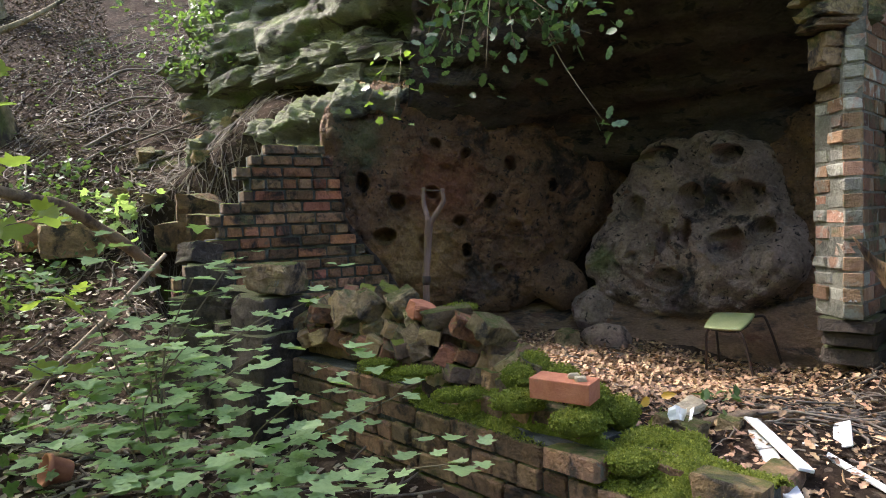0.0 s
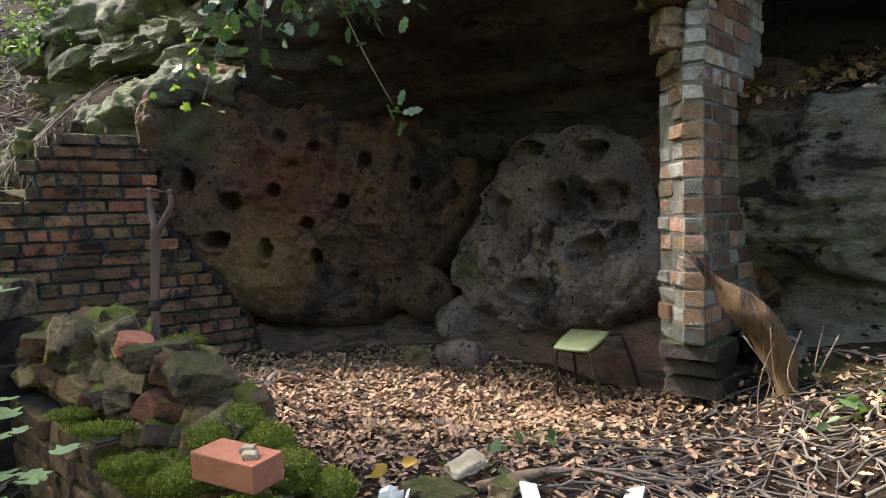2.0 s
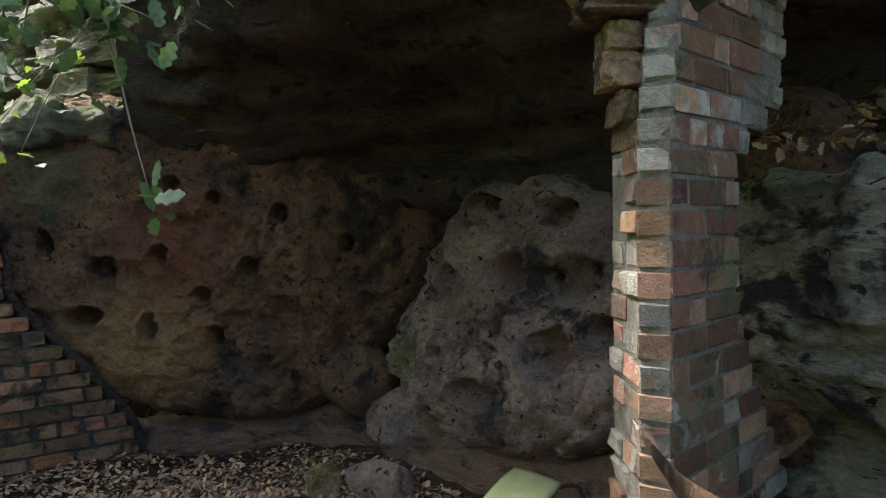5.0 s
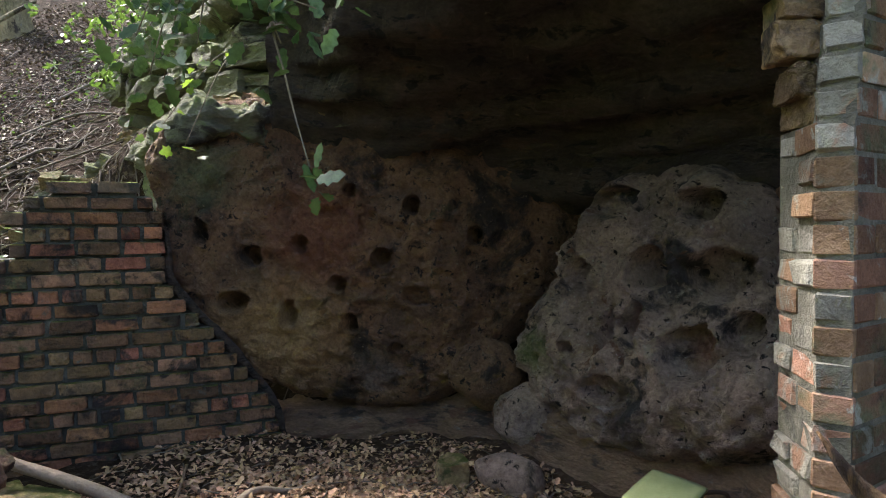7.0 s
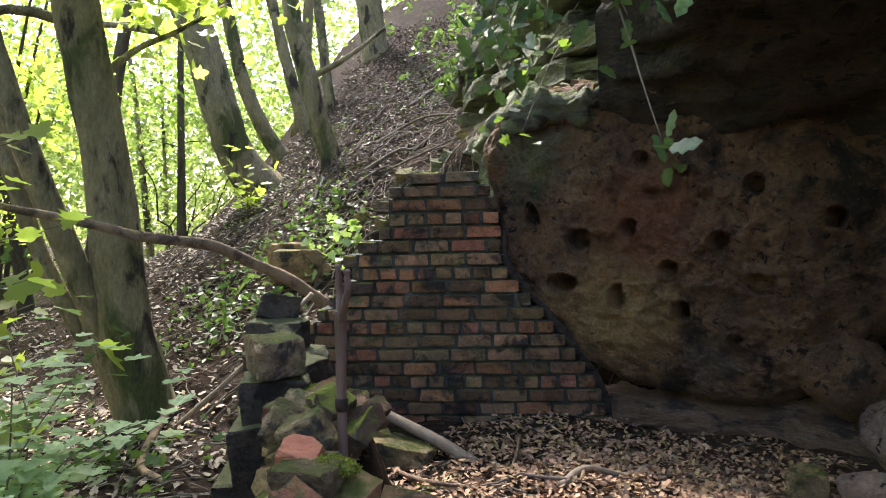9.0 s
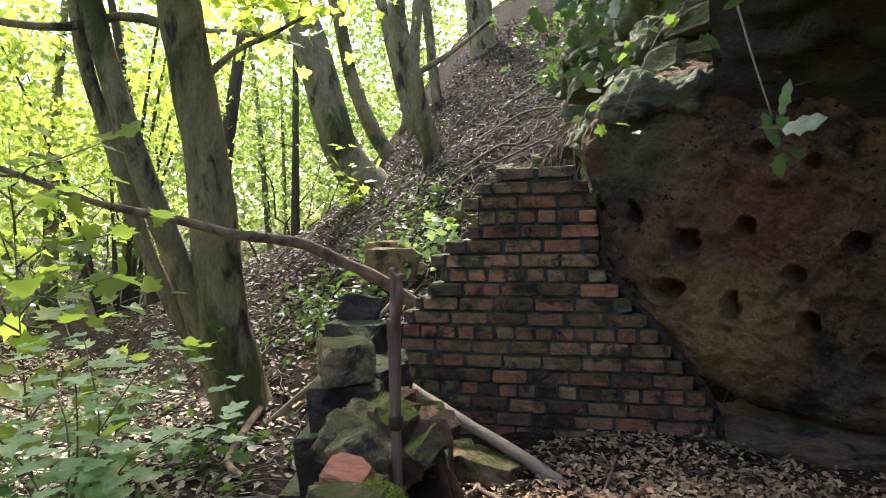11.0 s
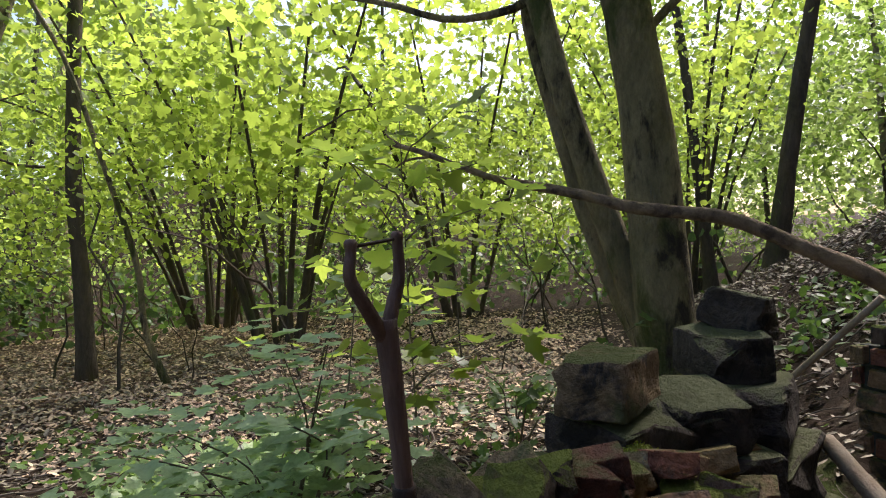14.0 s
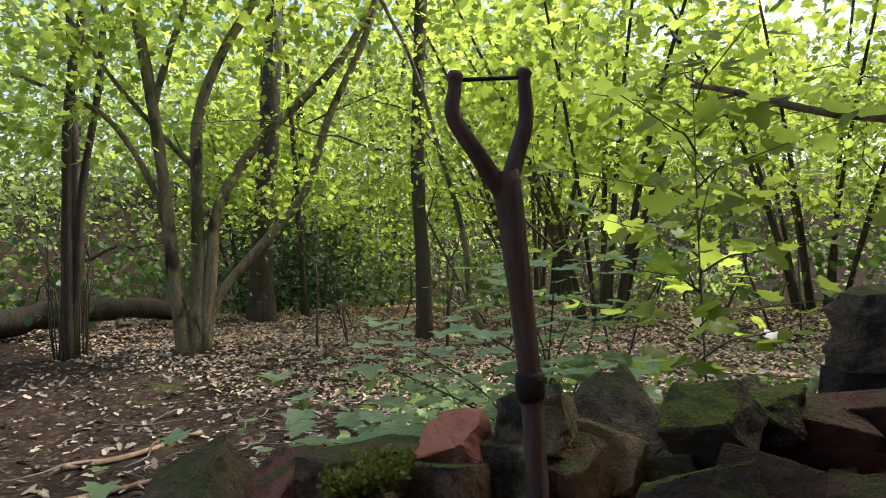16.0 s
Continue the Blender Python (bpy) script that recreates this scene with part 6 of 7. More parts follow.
def understorey(name, n, sector, dist, height, rad, material, seed, label):
    """Thin crooked shoots and boughs rising and arching through the leaves."""
    r = np.random.default_rng(seed)
    VV, FF, base = [], [], 0
    for _ in range(n):
        a, d = radians(r.uniform(*sector)), r.uniform(*dist)
        x, y = 1.3 + d * math.cos(a), 5.5 + d * math.sin(a)
        rise = r.random() < 0.8
        z = g1(x, y) + (-0.1 if rise else r.uniform(0.8, height))
        L = r.uniform(1.2, 3.2)
        h = r.uniform(0, 6.28)
        tilt = r.uniform(0.9, 1.45) if rise else r.uniform(-0.1, 0.7)
        dv = np.array([math.cos(h) * math.cos(tilt), math.sin(h) * math.cos(tilt), math.sin(tilt)])
        s = np.linspace(0, 1, 7)[:, None]
        P = np.array([x, y, z]) + dv * L * s + np.array([math.cos(h), math.sin(h), -0.4]) * L * 0.22 * s ** 2 + r.normal(size=(7, 3)) * 0.03 * L * np.minimum(s * 2, 1)
        V, F = tube_arrays(P, rad * r.uniform(0.5, 1.5) * np.linspace(1.1, 0.3, 7), 5)
        VV.append(V)
        FF += [tuple(i + base for i in f) for f in F if len(set(f)) == 4]
        base += len(V)
    return tagged(mesh_np(name, np.vstack(VV), np.array(FF), material, True), label, "shoots", kind="stuff")


understorey("shoots_near", 40, (166, 232), (6.0, 12.5), 3.4, 0.013, M_bark_dark, 41, "thin dark shoots and boughs of the understorey")
understorey("shoots_far", 130, (150, 285), (11.5, 22.0), 5.0, 0.028, M_bark_dark, 42, "dark slender stems deeper in the wood")


# ---- small plants ----
def sapling(root, targets, label, leaf, material, n_pair=5, r0=0.012, flat=0.75, name="sapling", seed=0, bare=0.45, extra=0, forked=False):
    """A young tree: bending stems to each target with paired leaves on stalks toward the ends."""
    r = np.random.default_rng(seed)
    t = holder(name, label, "sapling", at=root)
    pos, aim = [], []
    R = np.array(root, float)
    for i, (via, end) in enumerate(targets):
        via, end = np.array(via, float), np.array(end, float)
        if forked and i:
            R = np.array([root[0] + 0.01, root[1] - 0.03, via[2] - 0.10])
        P = curve_pts([R, R * 0.5 + via * 0.5 + np.array([0, 0, 0.03]), via, end], 22)
        limb("stem", [tuple(p) for p in P[::3]], r0, 0.0022, M_stem, t, 20, 6, 0.1, i)
        for k in np.linspace(bare, 1.0, n_pair):
            j = min(int(k * 21), 21)
            d = P[min(j + 1, 21)] - P[max(j - 1, 0)]
            d /= np.linalg.norm(d) + 1e-9
            sd = np.cross(d, [0, 0, 1.0])
            sd /= np.linalg.norm(sd) + 1e-9
            for sg in (-1, 1):
                ln = r.uniform(0.04, 0.13)
                q = P[j] + (sd * sg + d * 0.35) * ln + np.array([0, 0, r.uniform(-0.02, 0.03)])
                pos.append(q)
                aim.append(sd * sg + d * 0.4)
                for e in range(extra):
                    pos.append(q + r.normal(size=3) * 0.1)
                    aim.append(sd * sg + d * r.uniform(-0.5, 0.8))
        pos.append(P[21])
        aim.append(P[21] - P[19])
    ob = leaves("foliage", pos, leaf * r.uniform(0.6, 1.2, len(pos)), "maple", material, flat, 0.2, 0.2, r, aim)
    attach(ob, t)
    return t


# young sycamore in front of the low wall
sapling((-0.12, 4.35, -0.12), [((0.05, 4.3, 0.15), (0.62, 4.05, 0.30)), ((0.0, 4.25, 0.16), (0.38, 3.95, 0.27)), ((0.0, 4.4, 0.22), (0.42, 4.42, 0.42)), ((-0.1, 4.35, 0.3), (0.10, 4.2, 0.48))],
        "young sycamore before the low wall, sky sheen put into its pale green leaves", 0.078, M_leaf_sheen, 7, 0.005, 0.93, seed=1, bare=0.35, extra=2)
sapling((-0.45, 4.5, -0.12), [((-0.45, 4.45, 0.35), (-0.02, 4.3, 0.62)), ((-0.5, 4.4, 0.4), (-0.25, 4.15, 0.66)), ((-0.6, 4.5, 0.45), (-0.62, 4.3, 0.80)), ((-0.7, 4.5, 0.4), (-1.0, 4.3, 0.70)), ((-0.5, 4.6, 0.5), (-0.3, 4.75, 0.86)), ((-0.55, 4.3, 0.25), (-0.7, 3.95, 0.45)), ((-0.45, 4.3, 0.2), (-0.12, 3.95, 0.36)), ((-0.5, 4.6, 0.55), (-0.36, 4.57, 0.85)), ((-0.6, 4.7, 0.6), (-0.75, 4.7, 0.92)), ((-0.4, 4.7, 0.5), (0.02, 4.75, 0.72)), ((-0.6, 4.6, 0.6), (-0.95, 4.6, 0.85)), ((-0.45, 4.7, 0.45), (-0.2, 4.95, 0.64))],
        "bushy young sycamore, sky sheen put into its layered pale green leaves", 0.076, M_leaf_sheen, 8, 0.005, 0.93, seed=2, bare=0.4, extra=1)
sapling((-1.0, 4.2, -0.12), [((-1.0, 4.1, 0.15), (-0.85, 3.7, 0.36)), ((-1.1, 4.1, 0.2), (-1.3, 3.8, 0.45)), ((-1.0, 4.0, 0.1), (-0.6, 3.6, 0.22)), ((-1.15, 4.2, 0.15), (-1.4, 4.2, 0.3))], "low sycamore seedling among dead leaves", 0.08, M_leaf_sheen, 7, 0.006, 0.9, seed=3, bare=0.3, extra=0)
# young sycamore beyond the fork
sprays = [((-1.75, 4.69, 0.9), (-1.74, 4.68, 1.75))]
for k in range(17):
    a, h, reach = 2.4 * k, 0.32 + 1.25 * k / 16, 0.85 - 0.35 * k / 16
    ca, sa = math.cos(a), math.sin(a)
    sprays.append(((-1.75 + 0.35 * reach * ca, 4.69 + 0.35 * reach * sa, h + 0.06), (-1.75 + reach * ca, 4.69 + reach * sa, h + 0.16)))
sapling((-1.76, 4.72, -0.2), sprays, "young sycamore with broad translucent leaves by the wall", 0.12, M_leaf_lit, 6, 0.006, 0.72, seed=4, bare=0.4, extra=0, forked=True)
sapling((-2.3, 5.2, -0.2), [((-2.2, 5.1, 0.3), (-1.9, 4.8, 0.5)), ((-2.2, 5.3, 0.3), (-1.8, 5.5, 0.45)), ((-2.3, 5.2, 0.2), (-2.0, 4.6, 0.25)), ((-2.3, 5.2, 0.2), (-1.5, 5.2, 0.3)), ((-2.4, 5.5, 0.3), (-2.3, 5.9, 0.6))], "low leafy seedling under the sycamore", 0.085, M_weed, 6, 0.008, 0.7, seed=5)
# leafy sprays over the hillside
sapling((-5.2, 9.2, 1.3), [((-5.1, 9.1, 1.8), (-4.7, 8.7, 2.25)), ((-5.1, 9.1, 1.7), (-5.2, 8.5, 2.3)), ((-5.2, 9.2, 1.8), (-5.5, 8.8, 2.5)), ((-5.1, 9.1, 1.6), (-4.5, 8.9, 2.0))], "sycamore seedling on the hillside with bright leaves", 0.13, M_leaf_lit, 6, 0.012, 0.7, seed=6)


def weeds(name, centres, spread, n, size, material, label, shape="plain", h=0.18, seed=0):
    r = np.random.default_rng(seed)
    C = np.array(centres, float)
    k = r.integers(0, len(C), n)
    xy = C[k] + r.normal(size=(n, 2)) * spread
    z = gz(xy[:, 0], xy[:, 1]) + h * r.random(n)
    ob = leaves(name, np.stack([xy[:, 0], xy[:, 1], z], -1), size * r.uniform(0.5, 1.2, n), shape, material, 0.6, 0.2, 0.2, r)
    return tagged(ob, label, "plants", kind="stuff")


weeds("weeds_slope", [(-3.2, 7.9), (-3.0, 8.3), (-2.7, 8.1), (-3.5, 7.4), (-3.0, 7.2), (-2.7, 7.0), (-3.3, 8.7), (-2.6, 7.5)], 0.22, 800, 0.085, M_weed, "green herbs growing on the earth bank", "plain", 0.22, 1)
weeds("weeds_upper", [(-4.6, 9.0), (-5.2, 10.0), (-4.2, 10.6), (-3.6, 11.8), (-4.4, 12.2), (-3.3, 12.6), (-5.8, 11.2), (-3.0, 11.0)], 0.42, 900, 0.05, M_weed, "scattered low greenery on the upper hillside", "plain", 0.10, 7)
weeds("weeds_flat", [(-1.6, 5.0), (-2.0, 4.2), (-1.3, 4.3), (-2.6, 3.6), (-2.2, 2.8), (-3.2, 4.8), (-3.6, 3.4), (-1.4, 3.4), (-1.9, 5.6), (-3.6, 5.6), (-2.7, 2.1)], 0.34, 1300, 0.062, M_weed, "low green seedlings on the woodland floor", "maple", 0.16, 2)
weeds("weeds_floor", [(3.05, 4.85), (2.0, 5.35), (1.7, 4.95)], 0.06, 46, 0.07, M_weed, "few green seedlings on the cave floor", "plain", 0.08, 3)
weeds("weeds_left", [(-1.5, 4.1), (-1.7, 3.7), (-1.3, 3.5), (-2.3, 8.0)], 0.2, 380, 0.085, M_leaf_sheen, "sycamore seedlings by the fallen sticks", "maple", 0.25, 4)

# ferns and grass on the ledge
fern = []
for i in range(60):
    b = np.array([-2.2 + nrng.normal() * 0.2, 9.7 + nrng.normal() * 0.2, 2.75 + nrng.random() * 0.9])
    for k in range(9):
        fern.append(b + np.array([0.03 * k, -0.045 * k, 0.03 * k - 0.006 * k * k]) + nrng.normal(size=3) * 0.012)
ob = leaves("ferns", fern, 0.07, "plain", M_weed, 0.5, 0.1, 0.2, nrng)
tagged(ob, "bright green ferns hanging on the cliff edge", "ferns", kind="stuff")

# holly hanging over the cave's lip
hol = holder("holly", "dark glossy holly spray hanging from the cave's lip", "holly", at=(1.1, 5.75, 2.6))
HT = [((1.15, 5.7, 2.15), (1.29, 5.59, 1.86)), ((1.29, 5.58, 1.8), (1.45, 5.38, 1.46)), ((1.0, 5.7, 2.2), (1.02, 5.55, 1.85)), ((1.2, 5.65, 2.1), (1.45, 5.5, 1.95)), ((0.8, 5.8, 2.3), (0.72, 5.7, 1.95)), ((0.9, 5.7, 2.2), (0.85, 5.55, 1.75)),
      ((1.1, 5.6, 2.2), (1.2, 5.45, 2.05)), ((1.3, 5.7, 2.25), (1.5, 5.6, 2.1)), ((0.6, 6.2, 2.3), (0.5, 6.2, 1.9)), ((0.75, 6.0, 2.35), (0.6, 5.9, 2.0))]
pos, aim = [], []
for i, (v, e) in enumerate(HT):
    P = curve_pts([(1.0 + 0.02 * i, 6.35, 2.75), (np.array(v) * 0.6 + np.array((1.0, 6.0, 2.6)) * 0.4), v, e], 20)
    limb("twig", [tuple(p) for p in P[::3]], 0.006, 0.0022, M_stem, hol, 16, 6, 0.1, i)
    for j in (range(6, 20) if i != 1 else (19, 19, 19, 19, 18, 18, 17)):
        for q in range(3 if i != 1 else 1):
            pos.append(P[j] + nrng.normal(size=3) * (0.055 if i != 1 else 0.025))
            aim.append(P[j] - P[max(j - 2, 0)] + nrng.normal(size=3) * 0.05)
attach(leaves("foliage", pos, 0.078 * nrng.uniform(0.6, 1.2, len(pos)), "holly", M_holly, 0.45, 0.3, 0.25, nrng), hol)
# trailing twig with pale leaves at the shelf
sapling((0.35, 7.2, 2.35), [((0.25, 7.0, 2.2), (0.1, 6.8, 1.85)), ((0.35, 6.9, 2.1), (0.3, 6.7, 1.75))], "thin trailing twig with a few pale leaves", 0.06, M_leaf, 4, 0.004, 0.5, seed=9)

# dark evergreen shrub and a fallen trunk at the terrace's edge
sh = np.array([-6.3, -3.7, -0.2]) + nrng.normal(size=(3400, 3)) * np.array([0.75, 0.75, 0.0]) + np.stack([0 * np.arange(3400), 0 * np.arange(3400), 1.7 * nrng.random(3400) ** 1.3], -1)
tagged(leaves("evergreen_shrub", sh, 0.13 * nrng.uniform(0.6, 1.2, 3400), "plain", M_holly, 0.5, 0.2, 0.2, nrng), "dark evergreen shrub at the edge of the terrace", "shrub", kind="stuff")
o = limb("fallen_log", [(-1.4, -4.6, -0.15), (-2.4, -4.3, 0.0), (-3.4, -4.0, 0.0), (-4.3, -3.9, -0.2)], 0.2, 0.13, M_bark_dark, None, 24, 14, 0.2, 3)
tagged(o, "dark fallen tree trunk lying across the bank", "log")
o = limb("fallen_log", [(-0.6, -4.2, -0.1), (-1.1, -4.5, 0.5), (-1.6, -5.0, 0.9)], 0.14, 0.08, M_bark_dark, None, 20, 12, 0.2, 4)
tagged(o, "dark broken trunk leaning on the bank", "log")


# ---- litter, moss and twigs ----
def in_cave(n, seed):
    r = np.random.default_rng(seed)
    out = []
    while len(out) < n:
        p = r.uniform((-0.3, 3.2), (3.6, 7.85))
        o = (5.0 - p[1]) * 0.68 + (0.22 - p[0]) * 0.73
        if o > -0.42 or p[1] > np.interp(p[0], [-0.5, 0.2, 1.2, 1.8, 2.9, 3.0], [7.05, 7.55, 7.82, 7.5, 6.25, 5.7]) or (p[0] > 3.0 and p[0] + p[1] > 8.8):
            continue
        dens = np.exp(-((p[0] - 1.5) ** 2 / 1.2 + (p[1] - 6.4) ** 2 / 0.6)) + 0.14
        if r.random() < dens * min(1.0, (p[1] - 3.2) / 1.2, (3.6 - p[0]) / 0.5):
            out.append(p)
    return np.array(out)


P = in_cave(19000, 1)
r = np.random.default_rng(2)
ob = leaves("leaf_litter", np.stack([P[:, 0], P[:, 1], gz(P[:, 0], P[:, 1]) + 0.006 + 0.02 * r.random(len(P))], -1), r.uniform(0.018, 0.050, len(P)), "oak", M_litter, 0.74, 0.35, 0.35, r)
tagged(ob, "brown curled dry oak leaves covering the cave floor", "leaf litter", kind="stuff")


def outside(n, seed, box):
    r = np.random.default_rng(seed)
    p = r.uniform((box[0], box[1]), (box[2], box[3]), (n * 2, 2))
    o = (5.0 - p[:, 1]) * 0.68 + (0.22 - p[:, 0]) * 0.73
    w = p[:, 0] + 0.55 * (p[:, 1] - 6.6)
    bare = (p[:, 0] > -1.7) & (p[:, 1] < 3.6) & (r.random(len(p)) < 0.6)
    edge = np.minimum.reduce([p[:, 0] - box[0], p[:, 1] - box[1], box[2] - p[:, 0], box[3] - p[:, 1]])
    thin = r.random(len(p)) > edge / 1.3          # thins out towards the rim
    return p[((o > 0.06) | (w < -1.1)) & ~bare & ~thin][:n]


for name, n, box, size, seed, mt in (("leaf_litter_outside", 14000, (-7.0, -3.5, 2.6, 8.0), (0.03, 0.075), 3, M_litter_pale), ("leaf_litter_terrace", 52000, (-10.0, -5.6, -1.6, 6.6), (0.03, 0.07), 4, M_litter_sunlit),
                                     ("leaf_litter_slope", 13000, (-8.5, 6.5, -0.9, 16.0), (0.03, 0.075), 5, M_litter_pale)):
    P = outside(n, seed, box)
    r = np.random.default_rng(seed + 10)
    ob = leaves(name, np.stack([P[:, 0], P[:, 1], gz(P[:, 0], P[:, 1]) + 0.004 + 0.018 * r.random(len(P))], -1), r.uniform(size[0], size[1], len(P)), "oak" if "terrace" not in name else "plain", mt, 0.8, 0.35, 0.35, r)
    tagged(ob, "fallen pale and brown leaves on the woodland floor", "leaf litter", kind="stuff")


def twigs(name, P, length, rad, material, label, seed):
    """Many thin crooked sticks lying on the ground, as one mass."""
    r = np.random.default_rng(seed)
    VV, FF, base = [], [], 0
    for x, y in P:
        a = r.uniform(0, 6.28)
        L = length * r.uniform(0.4, 1.5)
        k = 5
        s = np.linspace(-0.5, 0.5, k)
        px = x + L * s * np.cos(a) + r.normal(size=k) * L * 0.05
        py = y + L * s * np.sin(a) + r.normal(size=k) * L * 0.05
        pz = gz(px, py) + rad + 0.01 + 0.02 * r.random()
        V, F = tube_arrays(np.stack([px, py, pz], -1), rad * np.linspace(1.2, 0.5, k) * r.uniform(0.6, 1.4), 5)
        VV.append(V)
        FF += [tuple(i + base for i in f) for f in F if len(set(f)) == 4]
        base += len(V)
    ob = mesh_np(name, np.vstack(VV), np.array(FF), material, True)
    return tagged(ob, label, "twigs", kind="stuff")


twigs("twigs_floor", in_cave(420, 21), 0.16, 0.0032, M_twig, "thin dead twigs scattered over the dry leaves", 1)
twigs("twigs_bank", np.random.default_rng(5).normal((2.6, 4.75), (0.4, 0.35), (240, 2)), 0.24, 0.0045, M_twig, "dead twigs lying in a tangle by the pillar", 2)
twigs("twigs_outside", outside(900, 22, (-4.5, 1.0, 2.0, 7.0)), 0.28, 0.005, M_twig, "dead twigs scattered on the woodland floor", 3)
twigs("twigs_slope", np.random.default_rng(8).normal((-3.0, 10.6), (1.5, 2.0), (1500, 2)), 0.34, 0.006, M_twig, "grey dead sticks strewn down the hillside", 4)
for i, (ctrl, rd) in enumerate((([(-3.2, 9.3), (-2.95, 9.6), (-2.8, 9.75), (-2.7, 10.1)], 0.04), ([(-2.9, 9.2), (-2.4, 9.6), (-1.9, 10.0)], 0.022), ([(-3.6, 10.0), (-3.2, 10.4), (-2.7, 10.5)], 0.035), ([(-3.9, 11.0), (-3.7, 11.4), (-3.3, 11.5)], 0.05), ([(-3.3, 8.6), (-2.9, 9.2), (-2.7, 9.3)], 0.025),
                                ([(-4.2, 9.6), (-3.8, 9.2), (-3.5, 8.7)], 0.03), ([(-2.6, 8.9), (-2.0, 9.3), (-1.5, 9.4)], 0.018))):
    rd *= 0.6
    o = limb("dead_bough", [(x, y, g1(x, y) + rd * 0.7 + 0.05 * (k % 2)) for k, (x, y) in enumerate(ctrl)], rd, rd * 0.5, M_twig, None, 20, 8, 0.25, i)
    tagged(o, "weathered grey bough lying on the steep bank", "bough", "boughs on the hillside")

twigs("twigs_bank_upper", np.random.default_rng(9).normal((-1.7, 8.6), (0.5, 0.6), (420, 2)), 0.26, 0.005, M_twig, "dead twigs caught on the bank below the cliff", 6)
rng = random.Random(55)
for i in range(26):
    x, y = rng.gauss(-1.7, 0.55), rng.gauss(8.7, 0.6)
    k = rng.uniform(0.07, 0.2)
    bm = rock_bm((k * 1.4, k, k * 0.7), 800 + i, 0.1, 3, 2)
    moved(bm, Matrix.LocRotScale((x, y, g1(x, y) + 0.15 * k), Euler((rng.uniform(-0.5, 0.5), rng.uniform(-0.5, 0.5), rng.uniform(0, 6))), None))
    tagged(obj("bank_stone", bm, rng.choice((M_stone, M_rock_pale))), "loose stone lying on the steep earth bank", "stone", "stones on the bank")

# roots hanging in a tangle beside the rotten timber
r = np.random.default_rng(31)
for i in range(9):
    x, y = 2.86 + 0.22 * r.random(), 5.12 + 0.25 * r.random()
    o = limb("root", [(x + 0.1 * r.normal(), y + 0.1 * r.normal(), 0.48 + 0.1 * r.random()), (x + 0.03 * r.normal(), y - 0.05, 0.36), (x + 0.08 * r.normal(), y - 0.1 + 0.05 * r.normal(), g1(x, y) + 0.01)], 0.003, 0.0015, M_wood_branch, None, 12, 5, 0.1, i)
    tagged(o, "thin dry root hanging beside the rotten timber", "root", "roots by the pillar")

# yellow autumn leaves by the orange brick
ob = leaves("autumn_leaf", [(1.36, 4.56, 0.33), (1.40, 4.55, 0.335)], [0.07, 0.06], "plain", M_yellow, 0.35, 0.2, 0.2, np.random.default_rng(3))
tagged(ob, "two yellow-orange autumn leaves standing in the moss", "leaf", kind="stuff")


# moss cushions on the low wall
def moss_cushion(c, rx, ry, rz, seed, label="rounded cushion of bright green moss on the wall"):
    bm = bmesh.new()
    bmesh.ops.create_icosphere(bm, subdivisions=4, radius=1.0)
    for v in bm.verts:
        q = v.co * 2.5 + Vector((seed * 5.1, 0, 0))
        f = 1 + 0.16 * noise.noise(q) + 0.08 * noise.noise(q * 3)
        v.co = Vector((v.co.x * rx * f, v.co.y * ry * f, v.co.z * rz * f)) + Vector(c)
    t = obj("moss_cushion", bm, M_moss, True)
    tagged(t, label, "moss", "moss on the low wall")
    rr = np.random.default_rng(seed)
    vs = np.array([v.co[:] for v in t.data.vertices])
    ns = np.array([v.normal[:] for v in t.data.vertices])
    k = rr.integers(0, len(vs), int(9000 * (rx * ry) / 0.01 * 0.5 + 700))
    k = k[ns[k, 2] > -0.2]
    ob = leaves("moss_fuzz", vs[k] + rr.normal(size=(len(k), 3)) * 0.004, rr.uniform(0.004, 0.010, len(k)), "far", M_mosstuft, 0.0, 0.2, 0.2, rr, ns[k] + 0.4 * rr.normal(size=(len(k), 3)))
    tagged(attach(ob, t), kind="stuff")
    return t


CUSH = [(1.10, 4.43, 0.385, 0.09, 0.08, 0.07), (1.21, 4.42, 0.33, 0.08, 0.07, 0.07), (1.02, 4.55, 0.42, 0.09, 0.08, 0.07), (0.93, 4.63, 0.46, 0.08, 0.07, 0.07), (1.28, 4.30, 0.265, 0.13, 0.11, 0.045), (1.38, 4.13, 0.225, 0.12, 0.1, 0.04), (1.16, 4.12, 0.265, 0.10, 0.07, 0.05),
        (1.02, 4.24, 0.36, 0.12, 0.07, 0.055), (0.84, 4.42, 0.385, 0.13, 0.07, 0.045), (0.62, 4.60, 0.365, 0.12, 0.05, 0.03), (0.46, 4.77, 0.425, 0.12, 0.05, 0.022), (0.86, 4.56, 0.44, 0.08, 0.08, 0.06), (0.66, 4.98, 0.655, 0.09, 0.05, 0.02), (0.29, 4.95, 0.425, 0.10, 0.04, 0.02), (1.30, 3.95, 0.17, 0.09, 0.08, 0.04),
        (0.74, 5.22, 0.31, 0.08, 0.07, 0.13), (1.45, 4.42, 0.2, 0.09, 0.08, 0.05), (-0.1, 5.6, 0.62, 0.08, 0.06, 0.03), (1.48, 4.70, 0.19, 0.08, 0.06, 0.04)]
for i, c in enumerate(CUSH):
    moss_cushion((c[0], c[1], c[2] - 0.012), c[3] * 0.8, c[4] * 0.8, c[5] * 0.85, 400 + i)


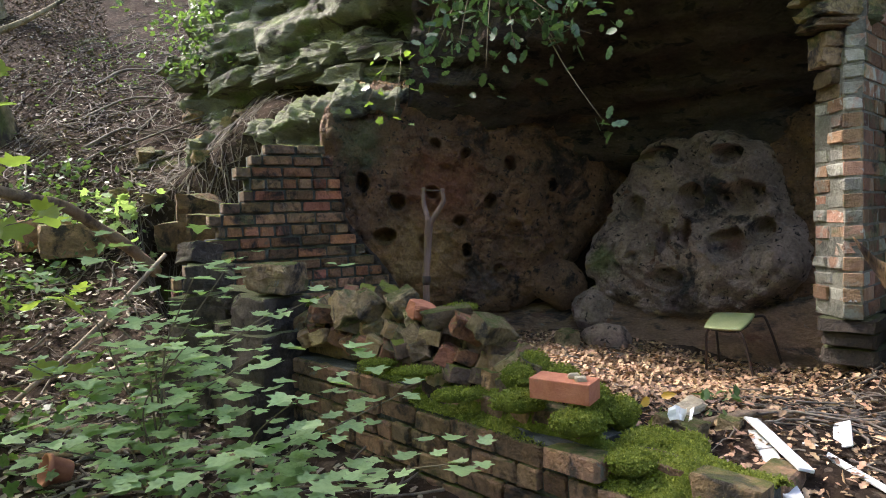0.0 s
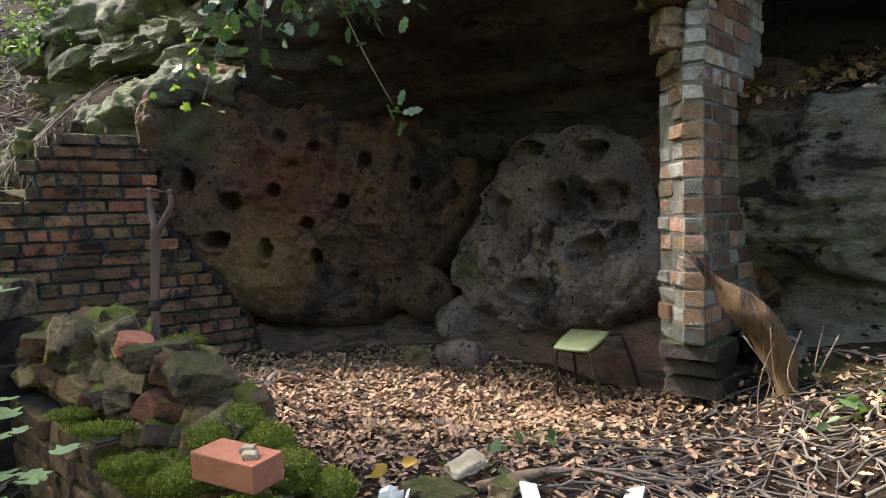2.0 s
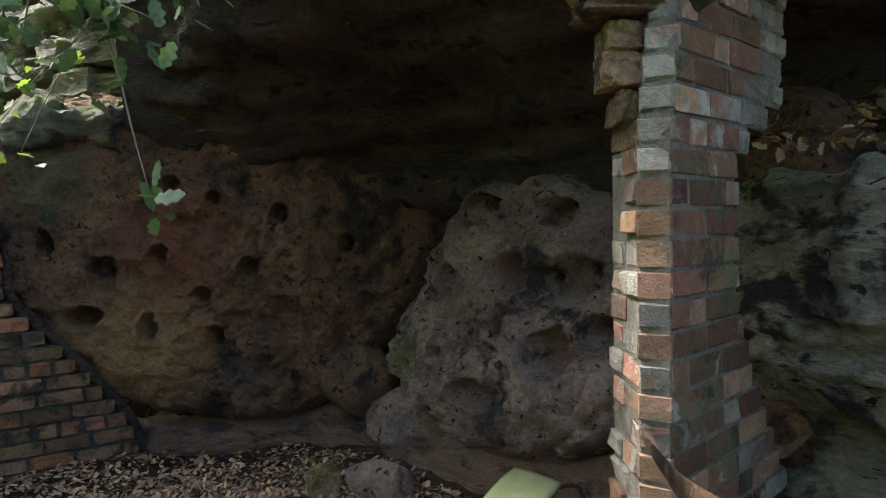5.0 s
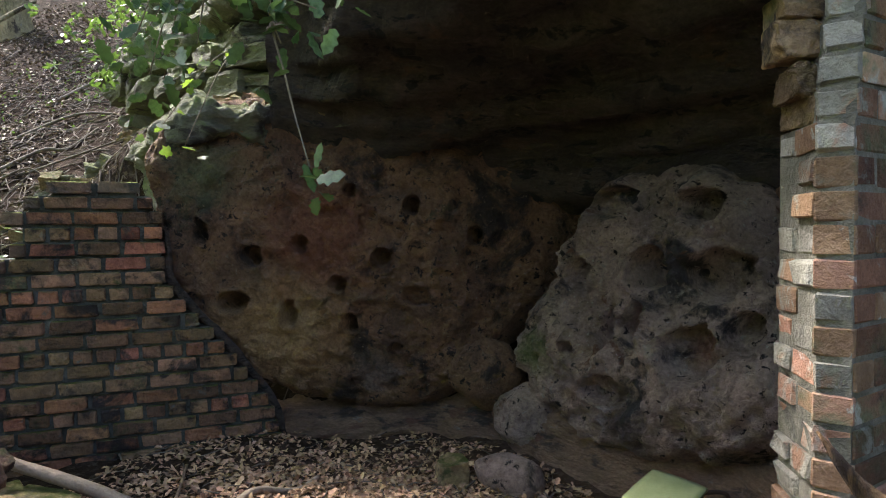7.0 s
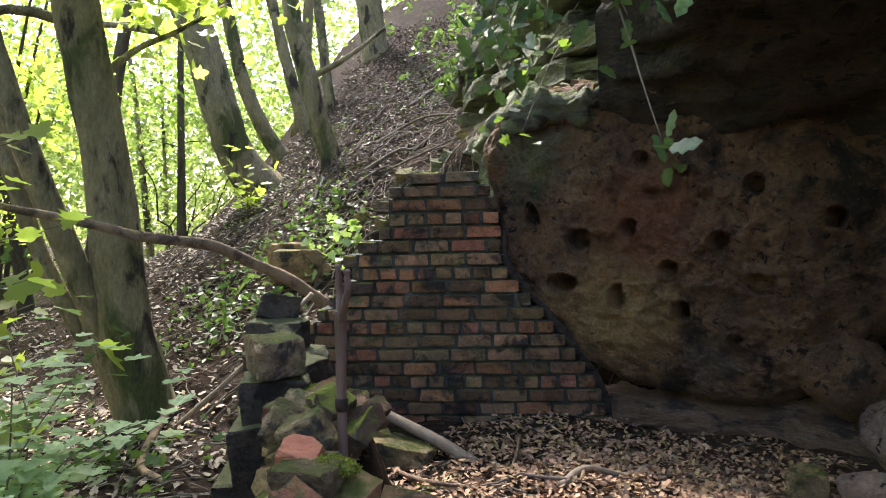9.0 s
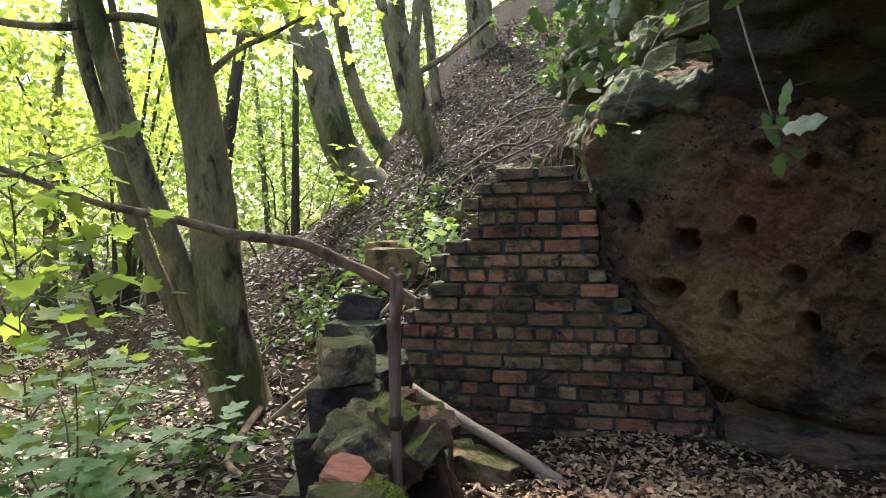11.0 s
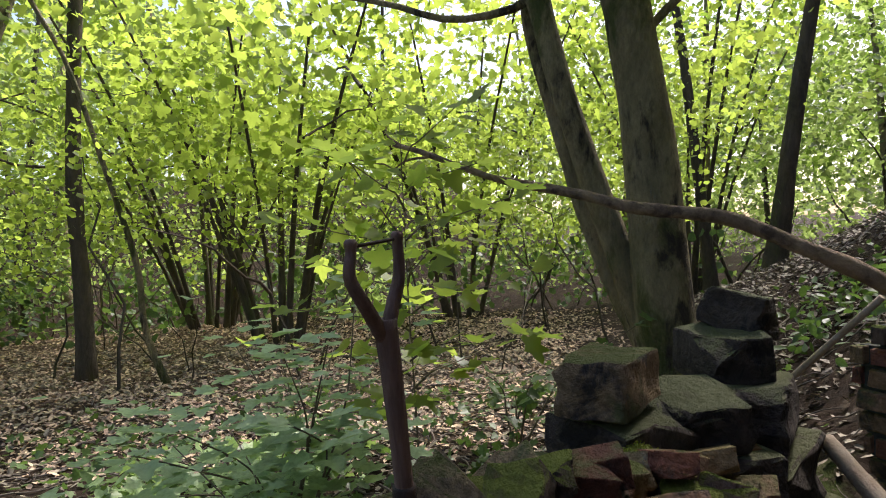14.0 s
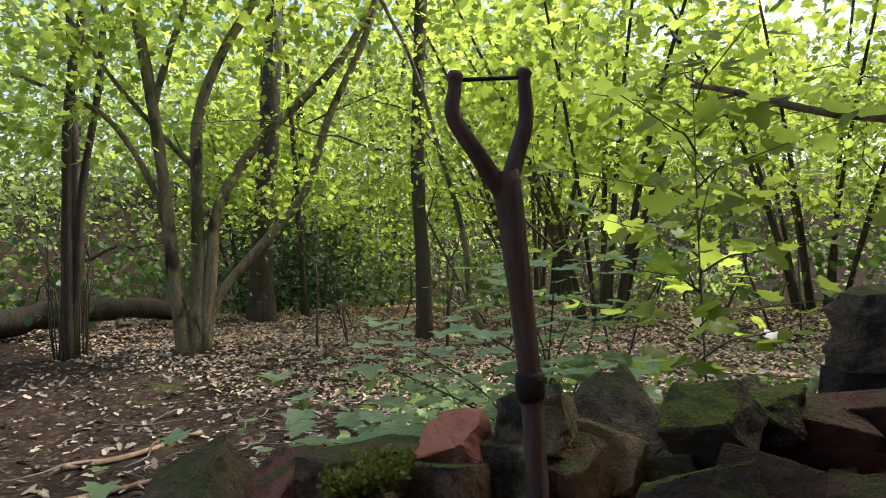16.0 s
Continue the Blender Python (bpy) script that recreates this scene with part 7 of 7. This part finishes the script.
def moss_blanket():
    """A lumpy carpet of moss over the low wall's top and its edge."""
    nu, nv = 150, 44
    V = []
    for i in range(nu):
        s = 1.15 + (LLEN + 0.03 - 1.15) * i / (nu - 1)
        for j in range(nv):
            o = 0.012 + 0.40 * j / (nv - 1)
            b = LA + LD * s + LN * o
            q = Vector((b.x, b.y, 0))
            n1, n2 = noise.noise(q * 7), noise.noise(q * 19)
            lvl = -0.09 + 0.088 * (5 + 1.0 - 1.05 * float(smooth01(1.4, 1.6, s)) - 1.0 * float(smooth01(2.2, 2.42, s)))
            edge = float(smooth01(0.0, 0.07, o)) * float(smooth01(0.42, 0.34, o))
            patch = float(smooth01(-0.25, 0.25, noise.noise(q * 3.3 + Vector((4, 0, 0))) + 0.5 * n1))
            step = 0.075 * float(smooth01(0.09, 0.125, o))
            z = lvl - 0.085 + step * edge + (0.050 * patch - 0.035) * edge + 0.04 * max(0.0, n1) * patch * edge + 0.018 * n2 * edge + 0.012 * noise.noise(q * 45)
            V.append((b.x, b.y, z))
    t = mesh_np("moss_carpet", V, grid_faces(nu, nv), M_moss, True)
    tagged(t, "thick green moss carpet spread over the low wall's top", "moss")
    me = t.data
    vs = np.array(V)
    rr = np.random.default_rng(90)
    k = rr.integers(0, len(vs), 34000)
    ob = leaves("moss_fuzz", vs[k] + rr.normal(size=(len(k), 3)) * np.array([0.007, 0.007, 0.003]), rr.uniform(0.004, 0.010, len(k)), "far", M_mosstuft, 0.0, 0.2, 0.2, rr, np.array([0, 0, 1.0]) + 0.5 * rr.normal(size=(len(k), 3)))
    tagged(attach(ob, t), kind="stuff")


moss_blanket()

# loose bricks and stones along the shelf above the boulder
rng = random.Random(77)
for i in range(11):
    u = i / 10
    x, y = -0.15 + 0.85 * u, 7.95 - 0.35 * u + rng.uniform(-0.04, 0.04)
    bm = rock_bm((rng.uniform(0.12, 0.2), 0.1, rng.uniform(0.07, 0.11)), 600 + i, 0.08, 2, 2)
    moved(bm, Matrix.LocRotScale((x, y, 2.20 - 0.10 * u), Euler((rng.uniform(-0.4, 0.4), rng.uniform(-0.4, 0.4), rng.uniform(0, 6))), None))
    tagged(obj("shelf_stone", bm, rng.choice((M_stone, M_stone, M_brick_dark))), "broken stone lying along the rock shelf", "stone", "stones on the shelf")
# leaves on the bank over the side rock
P = np.random.default_rng(12).uniform((3.4, 4.9), (5.2, 6.9), (1500, 2))
P = P[(P[:, 0] + P[:, 1] > 9.5)]
r = np.random.default_rng(13)
zz = 1.63 + 0.26 * np.clip((P[:, 0] + P[:, 1] - 9.5) / 1.2, 0, 2)
ob = leaves("leaf_litter_ledge", np.stack([P[:, 0], P[:, 1], zz + 0.03 * r.random(len(P))], -1), r.uniform(0.03, 0.08, len(P)), "oak", M_litter, 0.7, 0.35, 0.35, r)
tagged(ob, "dry leaves lying on the ledge above the side rock", "leaf litter", kind="stuff")
